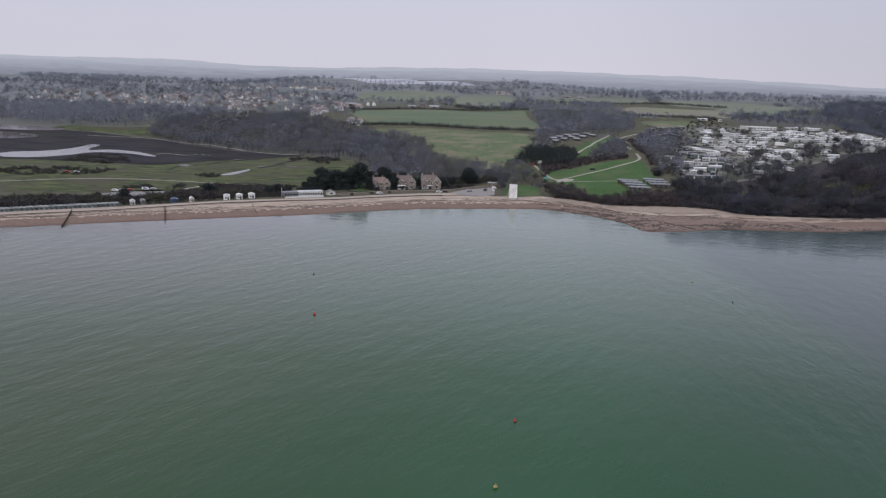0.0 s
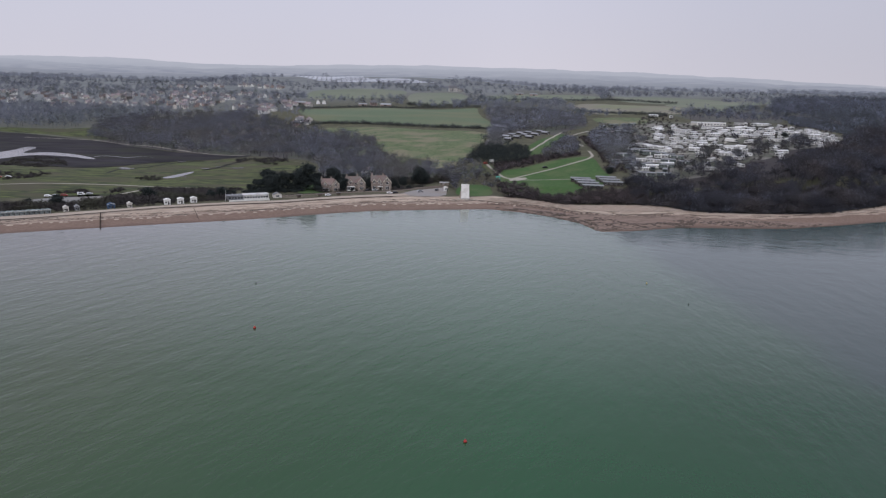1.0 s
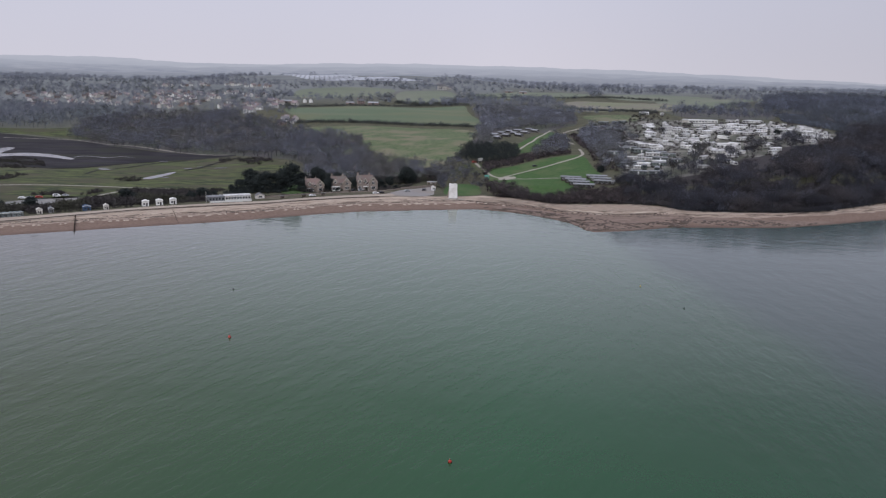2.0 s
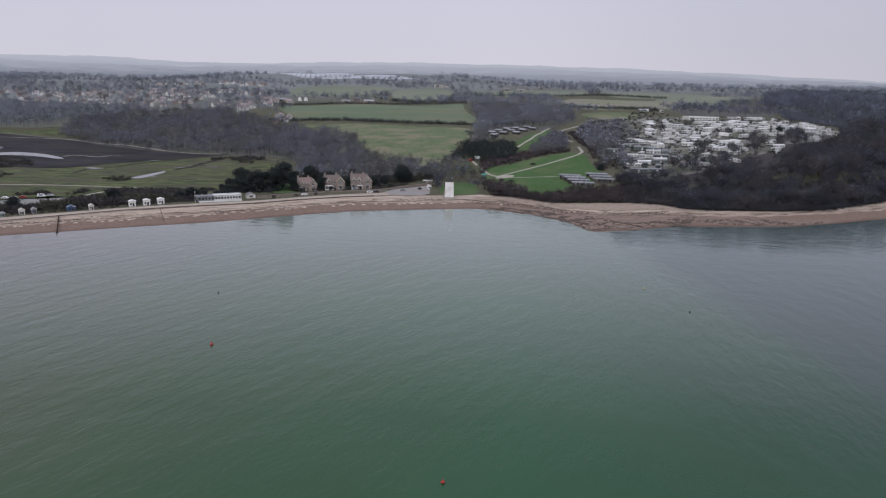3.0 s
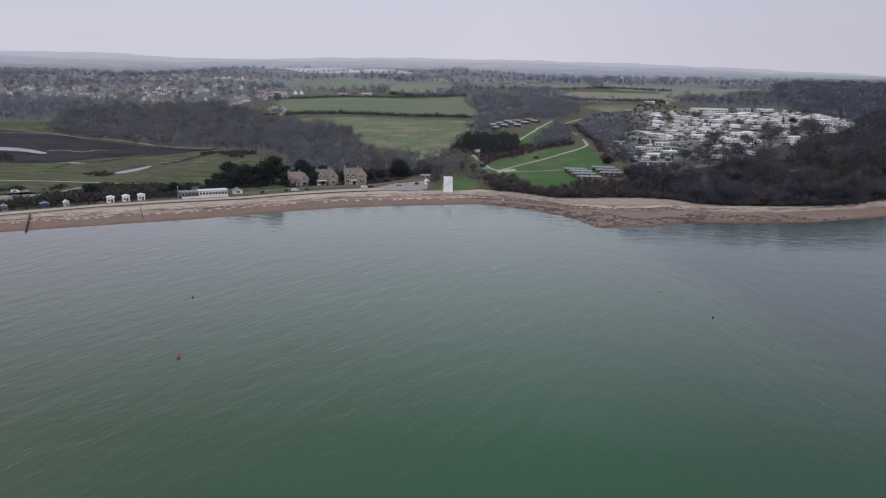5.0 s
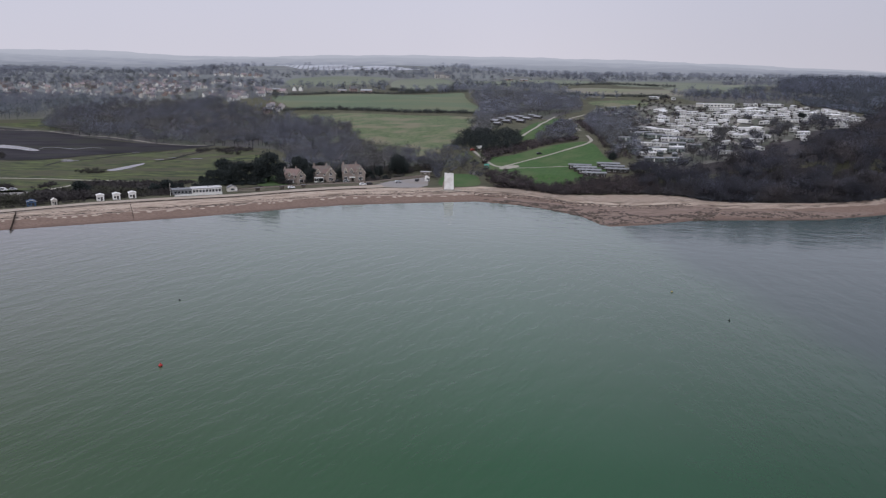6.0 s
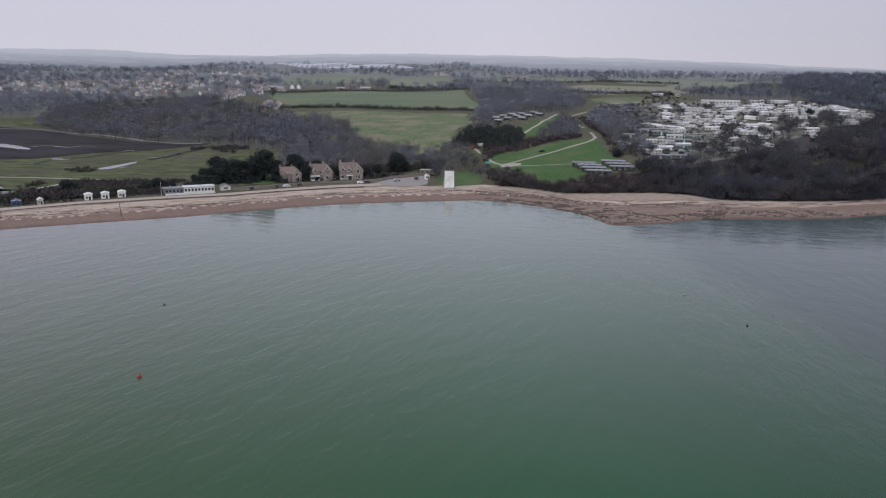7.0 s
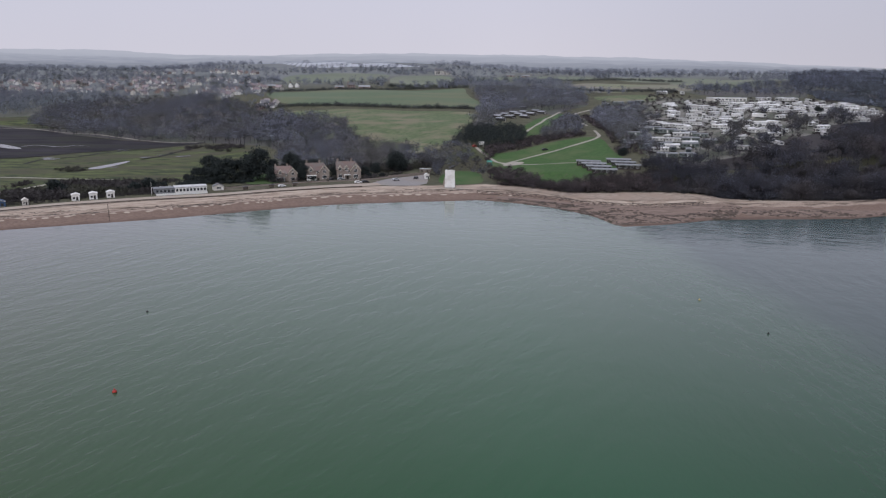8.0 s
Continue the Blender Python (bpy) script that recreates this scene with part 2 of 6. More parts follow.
M_HAZED_BRICK = mat("haze_greyed_brick", (0.26, 0.2, 0.18), (0.36, 0.28, 0.25), 1.0, 0.2, 0.95, spread=0.25)
M_HUTROW = mat("faded_hut_paint", (0.15, 0.18, 0.18), (0.23, 0.26, 0.255), 0.8, 0.3, 0.8, spread=0.3)
M_RUBBLE = mat("pale_rubble", (0.24, 0.21, 0.175), (0.4, 0.36, 0.31), 1.0, 0.3, 0.95, 0.03, spread=0.3, island=True)
M_SEAWALL = mat("dark_sea_wall", (0.045, 0.037, 0.031), (0.11, 0.09, 0.075), 0.8, 0.15, 0.9, 0.03)
M_SHELL = mat("pale_shingle", (0.33, 0.275, 0.22), (0.45, 0.38, 0.31), 1.6, 0.2, 0.95, 0.02)
M_PANEL = mat("solar_glass", (0.36, 0.37, 0.41), (0.46, 0.48, 0.52), 0.5, 0.05, 0.4)
M_LITTER = mat("leaf_litter", (0.03, 0.027, 0.029), (0.054, 0.047, 0.047), 0.3, 0.04, 1.0, patches=(0.04, 0.037, 0.036))
M_LITTER_PALE = mat("hillside_leaf_litter", (0.065, 0.062, 0.062), (0.1, 0.093, 0.09), 0.2, 0.03, 1.0, patches=(0.085, 0.092, 0.07))
M_BRAMBLE = mat("brown_bramble", (0.05, 0.041, 0.043), (0.088, 0.072, 0.074), 0.4, 0.05, 1.0, spread=0.4, island="tint", patches=(0.07, 0.056, 0.056), crown=0.75, airy=0.2)
M_LODGE_ROOF = mat("grey_sheet_roof", (0.2, 0.205, 0.215), (0.31, 0.315, 0.325), 0.8, 0.2, 0.6, spread=0.25)
M_VERGE = mat("rough_verge", (0.05, 0.052, 0.03), (0.115, 0.105, 0.072), 0.4, 0.08, 1.0, patches=(0.16, 0.135, 0.105))
M_TRODDEN = mat("trodden_grass", (0.055, 0.064, 0.045), (0.12, 0.118, 0.095), 0.15, 0.05, 1.0, patches=(0.19, 0.182, 0.16))
M_METAL = mat("painted_metal", (0.3, 0.31, 0.32), (0.42, 0.43, 0.44), 2.0, 0.4, 0.4, metal=0.3)
M_CARS = [mat("car_paint_" + n, c, tuple(v * 1.15 for v in c), 2.0, 0.5, 0.3) for n, c in (("white", (0.7, 0.7, 0.7)), ("silver", (0.36, 0.37, 0.38)), ("black", (0.03, 0.03, 0.035)), ("red", (0.3, 0.04, 0.03)))]


def ground_material():
    """Foreshore, sand, turf and woodland litter, told apart by the distance inland that each vertex carries."""
    m = bpy.data.materials.new("ground_cover")
    m.use_nodes = True
    t = m.node_tree
    b = t.nodes["Principled BSDF"]
    b.inputs["Roughness"].default_value, b.inputs["Specular IOR Level"].default_value = 0.95, 0.15
    inland = t.nodes.new("ShaderNodeAttribute")
    inland.attribute_name = "inland"
    geo = t.nodes.new("ShaderNodeNewGeometry")

    def noise_at(scale, detail=5.0):
        n = t.nodes.new("ShaderNodeTexNoise")
        n.inputs["Scale"].default_value, n.inputs["Detail"].default_value = scale, detail
        t.links.new(geo.outputs["Position"], n.inputs["Vector"])
        return n.outputs["Fac"]

    def streaks():
        """Drift lines that run along the shore."""
        xyz = t.nodes.new("ShaderNodeSeparateXYZ")
        t.links.new(geo.outputs["Position"], xyz.inputs["Vector"])
        both = t.nodes.new("ShaderNodeCombineXYZ")
        for source, size, slot in ((inland.outputs["Fac"], 0.8, "X"), (xyz.outputs["X"], 0.07, "Y")):
            k = t.nodes.new("ShaderNodeMath")
            k.operation = "MULTIPLY"
            k.inputs[1].default_value = size
            t.links.new(source, k.inputs[0])
            t.links.new(k.outputs[0], both.inputs[slot])
        n = t.nodes.new("ShaderNodeTexNoise")
        n.inputs["Scale"].default_value, n.inputs["Detail"].default_value = 1.0, 6.0
        n.inputs["Roughness"].default_value = 0.7
        t.links.new(both.outputs["Vector"], n.inputs["Vector"])
        return n.outputs["Fac"]

    def two(fac, a, c, wide=0.2, mid=0.5):
        r = t.nodes.new("ShaderNodeValToRGB")
        r.color_ramp.elements[0].position, r.color_ramp.elements[0].color = mid - wide, (*a, 1)
        r.color_ramp.elements[1].position, r.color_ramp.elements[1].color = mid + wide, (*c, 1)
        t.links.new(fac, r.inputs["Fac"])
        return r.outputs["Color"]

    wob = t.nodes.new("ShaderNodeMath")
    wob.operation = "MULTIPLY_ADD"
    wob.inputs[1].default_value = 7.0
    t.links.new(noise_at(0.09), wob.inputs[0])
    t.links.new(inland.outputs["Fac"], wob.inputs[2])
    edge = t.nodes.new("ShaderNodeMath")
    edge.operation = "SUBTRACT"
    edge.inputs[1].default_value = 3.5
    t.links.new(wob.outputs[0], edge.inputs[0])

    def over(low, a, b_, lo, hi):
        f = t.nodes.new("ShaderNodeMapRange")
        f.inputs["From Min"].default_value, f.inputs["From Max"].default_value = lo, hi
        t.links.new(edge.outputs[0], f.inputs["Value"])
        x = t.nodes.new("ShaderNodeMixRGB")
        t.links.new(f.outputs["Result"], x.inputs[0])
        t.links.new(low, x.inputs[1])
        t.links.new(two(streaks(), a[0], a[1], 0.06, 0.48) if a[2] == "streak" else two(noise_at(a[2]), a[0], a[1]), x.inputs[2])
        return x.outputs["Color"]

    c = two(noise_at(0.6), (0.1, 0.068, 0.053), (0.155, 0.108, 0.084))
    c = over(c, ((0.138, 0.096, 0.075), (0.22, 0.156, 0.124), 0.8), 0, -2.0, 2.0)
    c = over(c, ((0.24, 0.183, 0.145), (0.4, 0.326, 0.265), 0.5), 0, 12.0, 13.5)
    c = over(c, ((0.085, 0.064, 0.05), (0.37, 0.29, 0.23), "streak"), 0, 14.2, 15.0)
    c = over(c, ((0.23, 0.173, 0.132), (0.43, 0.355, 0.285), "streak"), 0, 17.5, 18.5)
    c = over(c, ((0.06, 0.062, 0.04), (0.105, 0.1, 0.065), 0.12), 0, 27.0, 29.5)
    # far inland the cover fades to a painted haze of blue-grey
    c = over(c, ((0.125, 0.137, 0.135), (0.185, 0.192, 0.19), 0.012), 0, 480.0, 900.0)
    t.links.new(c, b.inputs["Base Color"])
    bp = t.nodes.new("ShaderNodeBump")
    bp.inputs["Distance"].default_value = 0.25
    t.links.new(noise_at(0.5), bp.inputs["Height"])
    t.links.new(bp.outputs["Normal"], b.inputs["Normal"])
    return m


def water_material(name, deep, pale, shoal, wave, tinge=1.0):
    """Calm green sea: a lightly ruffled mirror over water that grows sandy towards the shore, its pallor in part
    painted sky reflection.
    """
    m = bpy.data.materials.new(name)
    m.use_nodes = True
    t = m.node_tree
    b = t.nodes["Principled BSDF"]
    b.inputs["IOR"].default_value = 1.31
    geo = t.nodes.new("ShaderNodeNewGeometry")
    wide = t.nodes.new("ShaderNodeTexNoise")
    wide.inputs["Scale"].default_value, wide.inputs["Detail"].default_value = 0.012, 3.0
    t.links.new(geo.outputs["Position"], wide.inputs["Vector"])
    r = t.nodes.new("ShaderNodeValToRGB")
    r.color_ramp.elements[0].position, r.color_ramp.elements[0].color = 0.35, (*deep, 1)
    r.color_ramp.elements[1].position, r.color_ramp.elements[1].color = 0.65, (*pale, 1)
    t.links.new(wide.outputs["Fac"], r.inputs["Fac"])
    xyz = t.nodes.new("ShaderNodeSeparateXYZ")
    t.links.new(geo.outputs["Position"], xyz.inputs["Vector"])
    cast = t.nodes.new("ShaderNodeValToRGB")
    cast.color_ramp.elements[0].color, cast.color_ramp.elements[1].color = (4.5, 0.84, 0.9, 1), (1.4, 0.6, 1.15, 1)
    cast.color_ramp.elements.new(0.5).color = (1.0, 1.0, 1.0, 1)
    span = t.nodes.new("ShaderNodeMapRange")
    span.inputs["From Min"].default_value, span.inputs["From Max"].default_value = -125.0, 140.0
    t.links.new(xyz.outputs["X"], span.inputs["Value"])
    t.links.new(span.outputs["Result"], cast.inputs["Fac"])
    # paler inshore: sandy shoal, plus grazing sky reflection painted into the colour
    near = t.nodes.new("ShaderNodeMapRange")
    near.inputs["From Min"].default_value, near.inputs["From Max"].default_value = 225.0, 475.0
    t.links.new(xyz.outputs["Y"], near.inputs["Value"])
    turbid_sheen = t.nodes.new("ShaderNodeMixRGB")
    depth = t.nodes.new("ShaderNodeMapRange")
    depth.inputs["From Min"].default_value, depth.inputs["From Max"].default_value = -220.0, 130.0
    t.links.new(xyz.outputs["X"], depth.inputs["Value"])
    bottom = t.nodes.new("ShaderNodeValToRGB")
    bottom.color_ramp.elements[0].color, bottom.color_ramp.elements[1].color = (shoal[0] * 1.1, shoal[1] * 0.82, shoal[2] * 0.95, 1), (shoal[0] * 0.72, shoal[1] * 0.78, shoal[2] * 0.8, 1)
    bottom.color_ramp.elements.new(0.36).color = (*shoal, 1)
    bottom.color_ramp.elements.new(0.62).color = (*shoal, 1)
    t.links.new(depth.outputs["Result"], bottom.inputs["Fac"])
    t.links.new(bottom.outputs["Color"], turbid_sheen.inputs[2])
    t.links.new(near.outputs["Result"], turbid_sheen.inputs[0])
    side = t.nodes.new("ShaderNodeMixRGB")
    side.blend_type = "MULTIPLY"
    side.inputs[0].default_value = tinge
    t.links.new(r.outputs["Color"], side.inputs[1])
    t.links.new(cast.outputs["Color"], side.inputs[2])
    t.links.new(side.outputs["Color"], turbid_sheen.inputs[1])
    b.inputs["Roughness"].default_value = 0.05
    # two trains of ripples, the second on the open side, and a slick where the surface lies smoother
    side_of = t.nodes.new("ShaderNodeMapRange")
    side_of.inputs["From Min"].default_value, side_of.inputs["From Max"].default_value = 0.0, 75.0
    t.links.new(xyz.outputs["X"], side_of.inputs["Value"])
    wander = t.nodes.new("ShaderNodeTexNoise")
    wander.inputs["Scale"].default_value, wander.inputs["Detail"].default_value = 0.03, 4.0
    t.links.new(geo.outputs["Position"], wander.inputs["Vector"])
    bend = t.nodes.new("ShaderNodeMath")
    bend.operation = "MULTIPLY_ADD"
    bend.inputs[1].default_value = 26.0
    t.links.new(wander.outputs["Fac"], bend.inputs[0])
    t.links.new(xyz.outputs["X"], bend.inputs[2])
    lean = t.nodes.new("ShaderNodeMath")
    lean.operation = "MULTIPLY_ADD"
    lean.inputs[1].default_value = 0.22
    t.links.new(xyz.outputs["Y"], lean.inputs[0])
    t.links.new(bend.outputs[0], lean.inputs[2])
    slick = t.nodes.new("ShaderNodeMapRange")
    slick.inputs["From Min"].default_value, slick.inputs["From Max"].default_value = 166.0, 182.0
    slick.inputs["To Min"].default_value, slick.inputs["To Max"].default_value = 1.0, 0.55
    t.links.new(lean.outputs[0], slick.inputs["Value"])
    # the slick's bluish reflection is mixed into the base colour
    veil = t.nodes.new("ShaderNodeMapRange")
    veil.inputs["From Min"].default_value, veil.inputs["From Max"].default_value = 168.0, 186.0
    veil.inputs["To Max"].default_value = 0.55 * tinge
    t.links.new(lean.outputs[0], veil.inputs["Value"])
    slick_sheen = t.nodes.new("ShaderNodeMixRGB")
    slick_sheen.inputs[2].default_value = (0.034, 0.047, 0.056, 1)
    t.links.new(veil.outputs["Result"], slick_sheen.inputs[0])
    t.links.new(turbid_sheen.outputs["Color"], slick_sheen.inputs[1])
    t.links.new(slick_sheen.outputs["Color"], b.inputs["Base Color"])
    chop = t.nodes.new("ShaderNodeMapRange")
    chop.inputs["From Min"].default_value, chop.inputs["From Max"].default_value = 385.0, 455.0
    t.links.new(xyz.outputs["Y"], chop.inputs["Value"])
    ruffle = t.nodes.new("ShaderNodeMath")
    ruffle.operation = "MAXIMUM"
    t.links.new(slick.outputs["Result"], ruffle.inputs[0])
    t.links.new(chop.outputs["Result"], ruffle.inputs[1])
    calm = t.nodes.new("ShaderNodeMapRange")
    calm.inputs["To Min"].default_value, calm.inputs["To Max"].default_value = 1.0, 0.5
    t.links.new(chop.outputs["Result"], calm.inputs["Value"])
    lull = t.nodes.new("ShaderNodeMixRGB")
    lull.inputs[2].default_value = (1, 1, 1, 1)
    t.links.new(side_of.outputs["Result"], lull.inputs[0])
    t.links.new(calm.outputs["Result"], lull.inputs[1])
    force = t.nodes.new("ShaderNodeMath")
    force.operation = "MULTIPLY"
    t.links.new(ruffle.outputs[0], force.inputs[0])
    t.links.new(lull.outputs["Color"], force.inputs[1])
    last = None
    for scale, far in ((0.17, 0.34 * wave), (0.62, 0.1 * wave)):
        trains = []
        for turn_by in (-66, -88, 12):
            swing = t.nodes.new("ShaderNodeMapping")
            swing.inputs["Rotation"].default_value = (0, 0, radians(turn_by))
            t.links.new(geo.outputs["Position"], swing.inputs["Vector"])
            turn = t.nodes.new("ShaderNodeMapping")
            turn.inputs["Scale"].default_value = (0.42, 1.0, 1.0)
            t.links.new(swing.outputs["Vector"], turn.inputs["Vector"])
            n = t.nodes.new("ShaderNodeTexNoise")
            n.inputs["Scale"].default_value, n.inputs["Detail"].default_value = scale, 3.0
            t.links.new(turn.outputs["Vector"], n.inputs["Vector"])
            trains.append(n.outputs["Fac"])
        both = t.nodes.new("ShaderNodeMixRGB")
        t.links.new(side_of.outputs["Result"], both.inputs[0])
        t.links.new(trains[0], both.inputs[1])
        t.links.new(trains[1], both.inputs[2])
        inshore = t.nodes.new("ShaderNodeMixRGB")
        t.links.new(chop.outputs["Result"], inshore.inputs[0])
        t.links.new(both.outputs["Color"], inshore.inputs[1])
        t.links.new(trains[2], inshore.inputs[2])
        both = inshore
        bp = t.nodes.new("ShaderNodeBump")
        bp.inputs["Distance"].default_value = far
        t.links.new(force.outputs[0], bp.inputs["Strength"])
        t.links.new(both.outputs["Color"], bp.inputs["Height"])
        if last:
            t.links.new(last, bp.inputs["Normal"])
        last = bp.outputs["Normal"]
    t.links.new(last, b.inputs["Normal"])
    return m


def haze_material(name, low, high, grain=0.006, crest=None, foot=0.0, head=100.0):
    """A far hill seen through miles of haze, painted as a glowing colour that can pale towards the crest: plain
    distance, faintly mottled.
    """
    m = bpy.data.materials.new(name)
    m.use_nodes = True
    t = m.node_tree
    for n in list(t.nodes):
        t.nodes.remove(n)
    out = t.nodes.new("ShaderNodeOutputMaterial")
    # the hill glows by itself, haze and all
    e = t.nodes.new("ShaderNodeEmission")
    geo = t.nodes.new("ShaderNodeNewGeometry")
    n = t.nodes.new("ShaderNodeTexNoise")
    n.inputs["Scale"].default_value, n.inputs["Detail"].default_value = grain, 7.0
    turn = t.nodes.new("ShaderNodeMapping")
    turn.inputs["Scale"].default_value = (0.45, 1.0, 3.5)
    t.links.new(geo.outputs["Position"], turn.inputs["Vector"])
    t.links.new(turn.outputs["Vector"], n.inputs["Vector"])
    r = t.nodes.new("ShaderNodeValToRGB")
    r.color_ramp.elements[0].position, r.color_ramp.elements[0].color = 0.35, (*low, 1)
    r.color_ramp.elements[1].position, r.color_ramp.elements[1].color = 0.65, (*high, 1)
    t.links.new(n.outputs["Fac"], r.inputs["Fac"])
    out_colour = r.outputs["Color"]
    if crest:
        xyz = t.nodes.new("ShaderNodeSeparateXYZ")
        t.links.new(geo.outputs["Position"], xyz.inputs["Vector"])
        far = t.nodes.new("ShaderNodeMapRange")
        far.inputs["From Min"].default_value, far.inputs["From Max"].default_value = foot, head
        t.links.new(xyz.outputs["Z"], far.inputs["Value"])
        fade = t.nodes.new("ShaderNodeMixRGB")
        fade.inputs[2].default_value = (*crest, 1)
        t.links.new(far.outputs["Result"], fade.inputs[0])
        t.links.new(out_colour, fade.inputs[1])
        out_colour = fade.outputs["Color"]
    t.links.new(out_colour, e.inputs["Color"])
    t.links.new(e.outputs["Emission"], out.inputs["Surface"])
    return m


M_GROUND = ground_material()
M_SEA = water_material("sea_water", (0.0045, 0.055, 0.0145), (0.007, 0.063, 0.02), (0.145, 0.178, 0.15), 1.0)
M_CREEK = water_material("creek_water", (0.05, 0.05, 0.045), (0.07, 0.07, 0.06), (0.07, 0.07, 0.06), 0.8, 0.0)


# ---- the lie of the land ----
SHORE = ((-4500, -500), (-900, 60), (-290, 382), (-243, 412), (-191, 443), (-152, 465), (-107, 497), (-82, 512), (-54, 521), (-10, 534), (6, 529), (23, 520), (34, 510), (46, 496), (54, 472), (72, 477), (102, 494), (168, 504), (206, 522), (420, 640), (4500, 1500))
PROFILES = (
    (-420, ((560, 3), (635, 2.2), (662, 0.9), (930, 0.9), (985, 8), (1100, 20), (1250, 35), (1500, 42))),
    (-290, ((560, 3), (690, 2.2), (715, 0.9), (800, 1.2), (850, 10), (940, 31), (1150, 37), (1500, 45))),
    (-100, ((560, 3), (620, 3.5), (680, 8), (780, 22), (900, 31), (1000, 38), (1270, 45), (1500, 48))),
    (-20, ((560, 3), (620, 4), (660, 9), (750, 24), (790, 27), (870, 30), (990, 39), (1270, 45), (1500, 48))),
    (75, ((535, 3), (545, 5), (595, 11), (688, 20), (838, 26), (981, 37), (1270, 45), (1500, 48))),
    (200, ((535, 3), (560, 13), (640, 28), (740, 34), (850, 38.5), (980, 43), (1270, 46), (1500, 48))),
    (420, ((640, 3), (670, 16), (740, 32), (850, 42), (1000, 52), (1150, 55), (1500, 48))),
)
WIDTHS = ((-330, 1.0), (-240, 0.86), (-110, 0.82), (-20, 0.84), (30, 0.76), (80, 0.62), (180, 0.64), (240, 0.85))
FAR = ((1500, 0), (2050, 22), (2300, 27), (2700, 6), (4900, 0))


def ease(a, b, v):
    u = np.clip((v - a) / (b - a), 0, 1)
    return u * u * (3 - 2 * u)


def shore(x, y):
    """Metres inland of the waterline, square to it."""
    xs, ys = np.array(SHORE, float).T
    slope = np.gradient(ys, xs)
    across = (y - np.interp(x, xs, ys)) / np.sqrt(1 + np.clip(np.interp(x, xs, slope), -0.8, 0.8) ** 2)
    return across * np.interp(x, *np.array(WIDTHS, float).T)


def height(x, y):
    """The ground's height."""
    x, y = np.broadcast_arrays(np.asarray(x, float), np.asarray(y, float))
    cols = [np.interp(y, *np.array(p, float).T) for _, p in PROFILES]
    at = np.array([c for c, _ in PROFILES], float)
    k = np.clip(np.searchsorted(at, x) - 1, 0, len(at) - 2)
    u = ease(0, 1, (x - at[k]) / (at[k + 1] - at[k]))
    cols = np.array(cols).reshape(len(at), -1)
    f = np.arange(cols.shape[1])
    kk, uu = k.ravel(), u.ravel()
    land = (cols[kk, f] * (1 - uu) + cols[kk + 1, f] * uu).reshape(x.shape)
    land = land + np.interp(y, *np.array(FAR, float).T) * (0.12 + 0.88 * np.exp(-(((x + 400) / 380) ** 4)))
    roll = 1.6 * np.sin(x / 61 + 1.3) * np.sin(y / 83) + 0.9 * np.sin(x / 23 + y / 31)
    land = land + roll * ease(8, 30, land)
    s = shore(x, y)
    beach = np.interp(s, (-400, -60, -8, -3, 9, 20, 26, 45), (-9, -3.5, -0.6, -0.05, 1.0, 2.3, 2.9, 3.2))
    return np.where(s < 45, np.minimum(beach + ease(24, 60, s) * np.maximum(land - 3.2, 0), np.maximum(beach, land)), land)


# ---- builders ----
def arrays(name, verts, faces, material, smooth=False):
    """A mesh object from numpy arrays of vertices and of triangles or quads."""
    verts, faces = np.asarray(verts, np.float32), np.asarray(faces, np.int32)
    me = bpy.data.meshes.new(name)
    k = faces.shape[1]
    me.vertices.add(len(verts))
    me.vertices.foreach_set("co", verts.ravel())
    me.loops.add(faces.size)
    me.loops.foreach_set("vertex_index", faces.ravel())
    me.polygons.add(len(faces))
    me.polygons.foreach_set("loop_start", np.arange(0, faces.size, k, dtype=np.int32))
    me.polygons.foreach_set("use_smooth", np.full(len(faces), smooth))
    me.update(calc_edges=True)
    me.validate()
    me.materials.append(material)
    return new(name, me)


def part(name, bm, material, parent=None, label=""):
    """Links a bmesh as one mesh object under a thing or a part."""
    me = bpy.data.meshes.new(name)
    bmesh.ops.recalc_face_normals(bm, faces=bm.faces)
    bm.to_mesh(me)
    bm.free()
    me.materials.append(material)
    ob = new(name, me)
    ob.parent = parent
    return tagged(ob, label)


def thing(name, label, category, group="", m=None):
    ob = new(name)
    ob.empty_display_size = 0.5
    if m is not None:
        ob.matrix_basis = m
    return tagged(ob, label, category, group)


def box(bm, x0, y0, z0, x1, y1, z1):
    c = [bm.verts.new(p) for p in ((x0, y0, z0), (x1, y0, z0), (x1, y1, z0), (x0, y1, z0), (x0, y0, z1), (x1, y0, z1), (x1, y1, z1), (x0, y1, z1))]
    for f in ((0, 1, 2, 3), (4, 5, 6, 7), (0, 1, 5, 4), (1, 2, 6, 5), (2, 3, 7, 6), (3, 0, 4, 7)):
        bm.faces.new([c[i] for i in f])
    return bm


def boxed(*spans):
    bm = bmesh.new()
    for s in spans:
        box(bm, *s)
    return bm


def prism(outline, y0, y1):
    """An outline in x and z, drawn out along y."""
    bm = bmesh.new()
    a = [bm.verts.new((x, y0, z)) for x, z in outline]
    b = [bm.verts.new((x, y1, z)) for x, z in outline]
    bm.faces.new(a)
    bm.faces.new(b[::-1])
    n = len(outline)
    for i in range(n):
        bm.faces.new((a[i], a[(i + 1) % n], b[(i + 1) % n], b[i]))
    return bm


def rod(bm, p, q, r0, r1, sides=6):
    """A tapered rod from p to q."""
    p, q = Vector(p), Vector(q)
    turn = (q - p).to_track_quat("Z", "Y").to_matrix()
    rings = []
    for c, r in ((p, r0), (q, r1)):
        rings.append([bm.verts.new(c + turn @ Vector((r * math.cos(a), r * math.sin(a), 0))) for a in (2 * math.pi * i / sides for i in range(sides))])
    for i in range(sides):
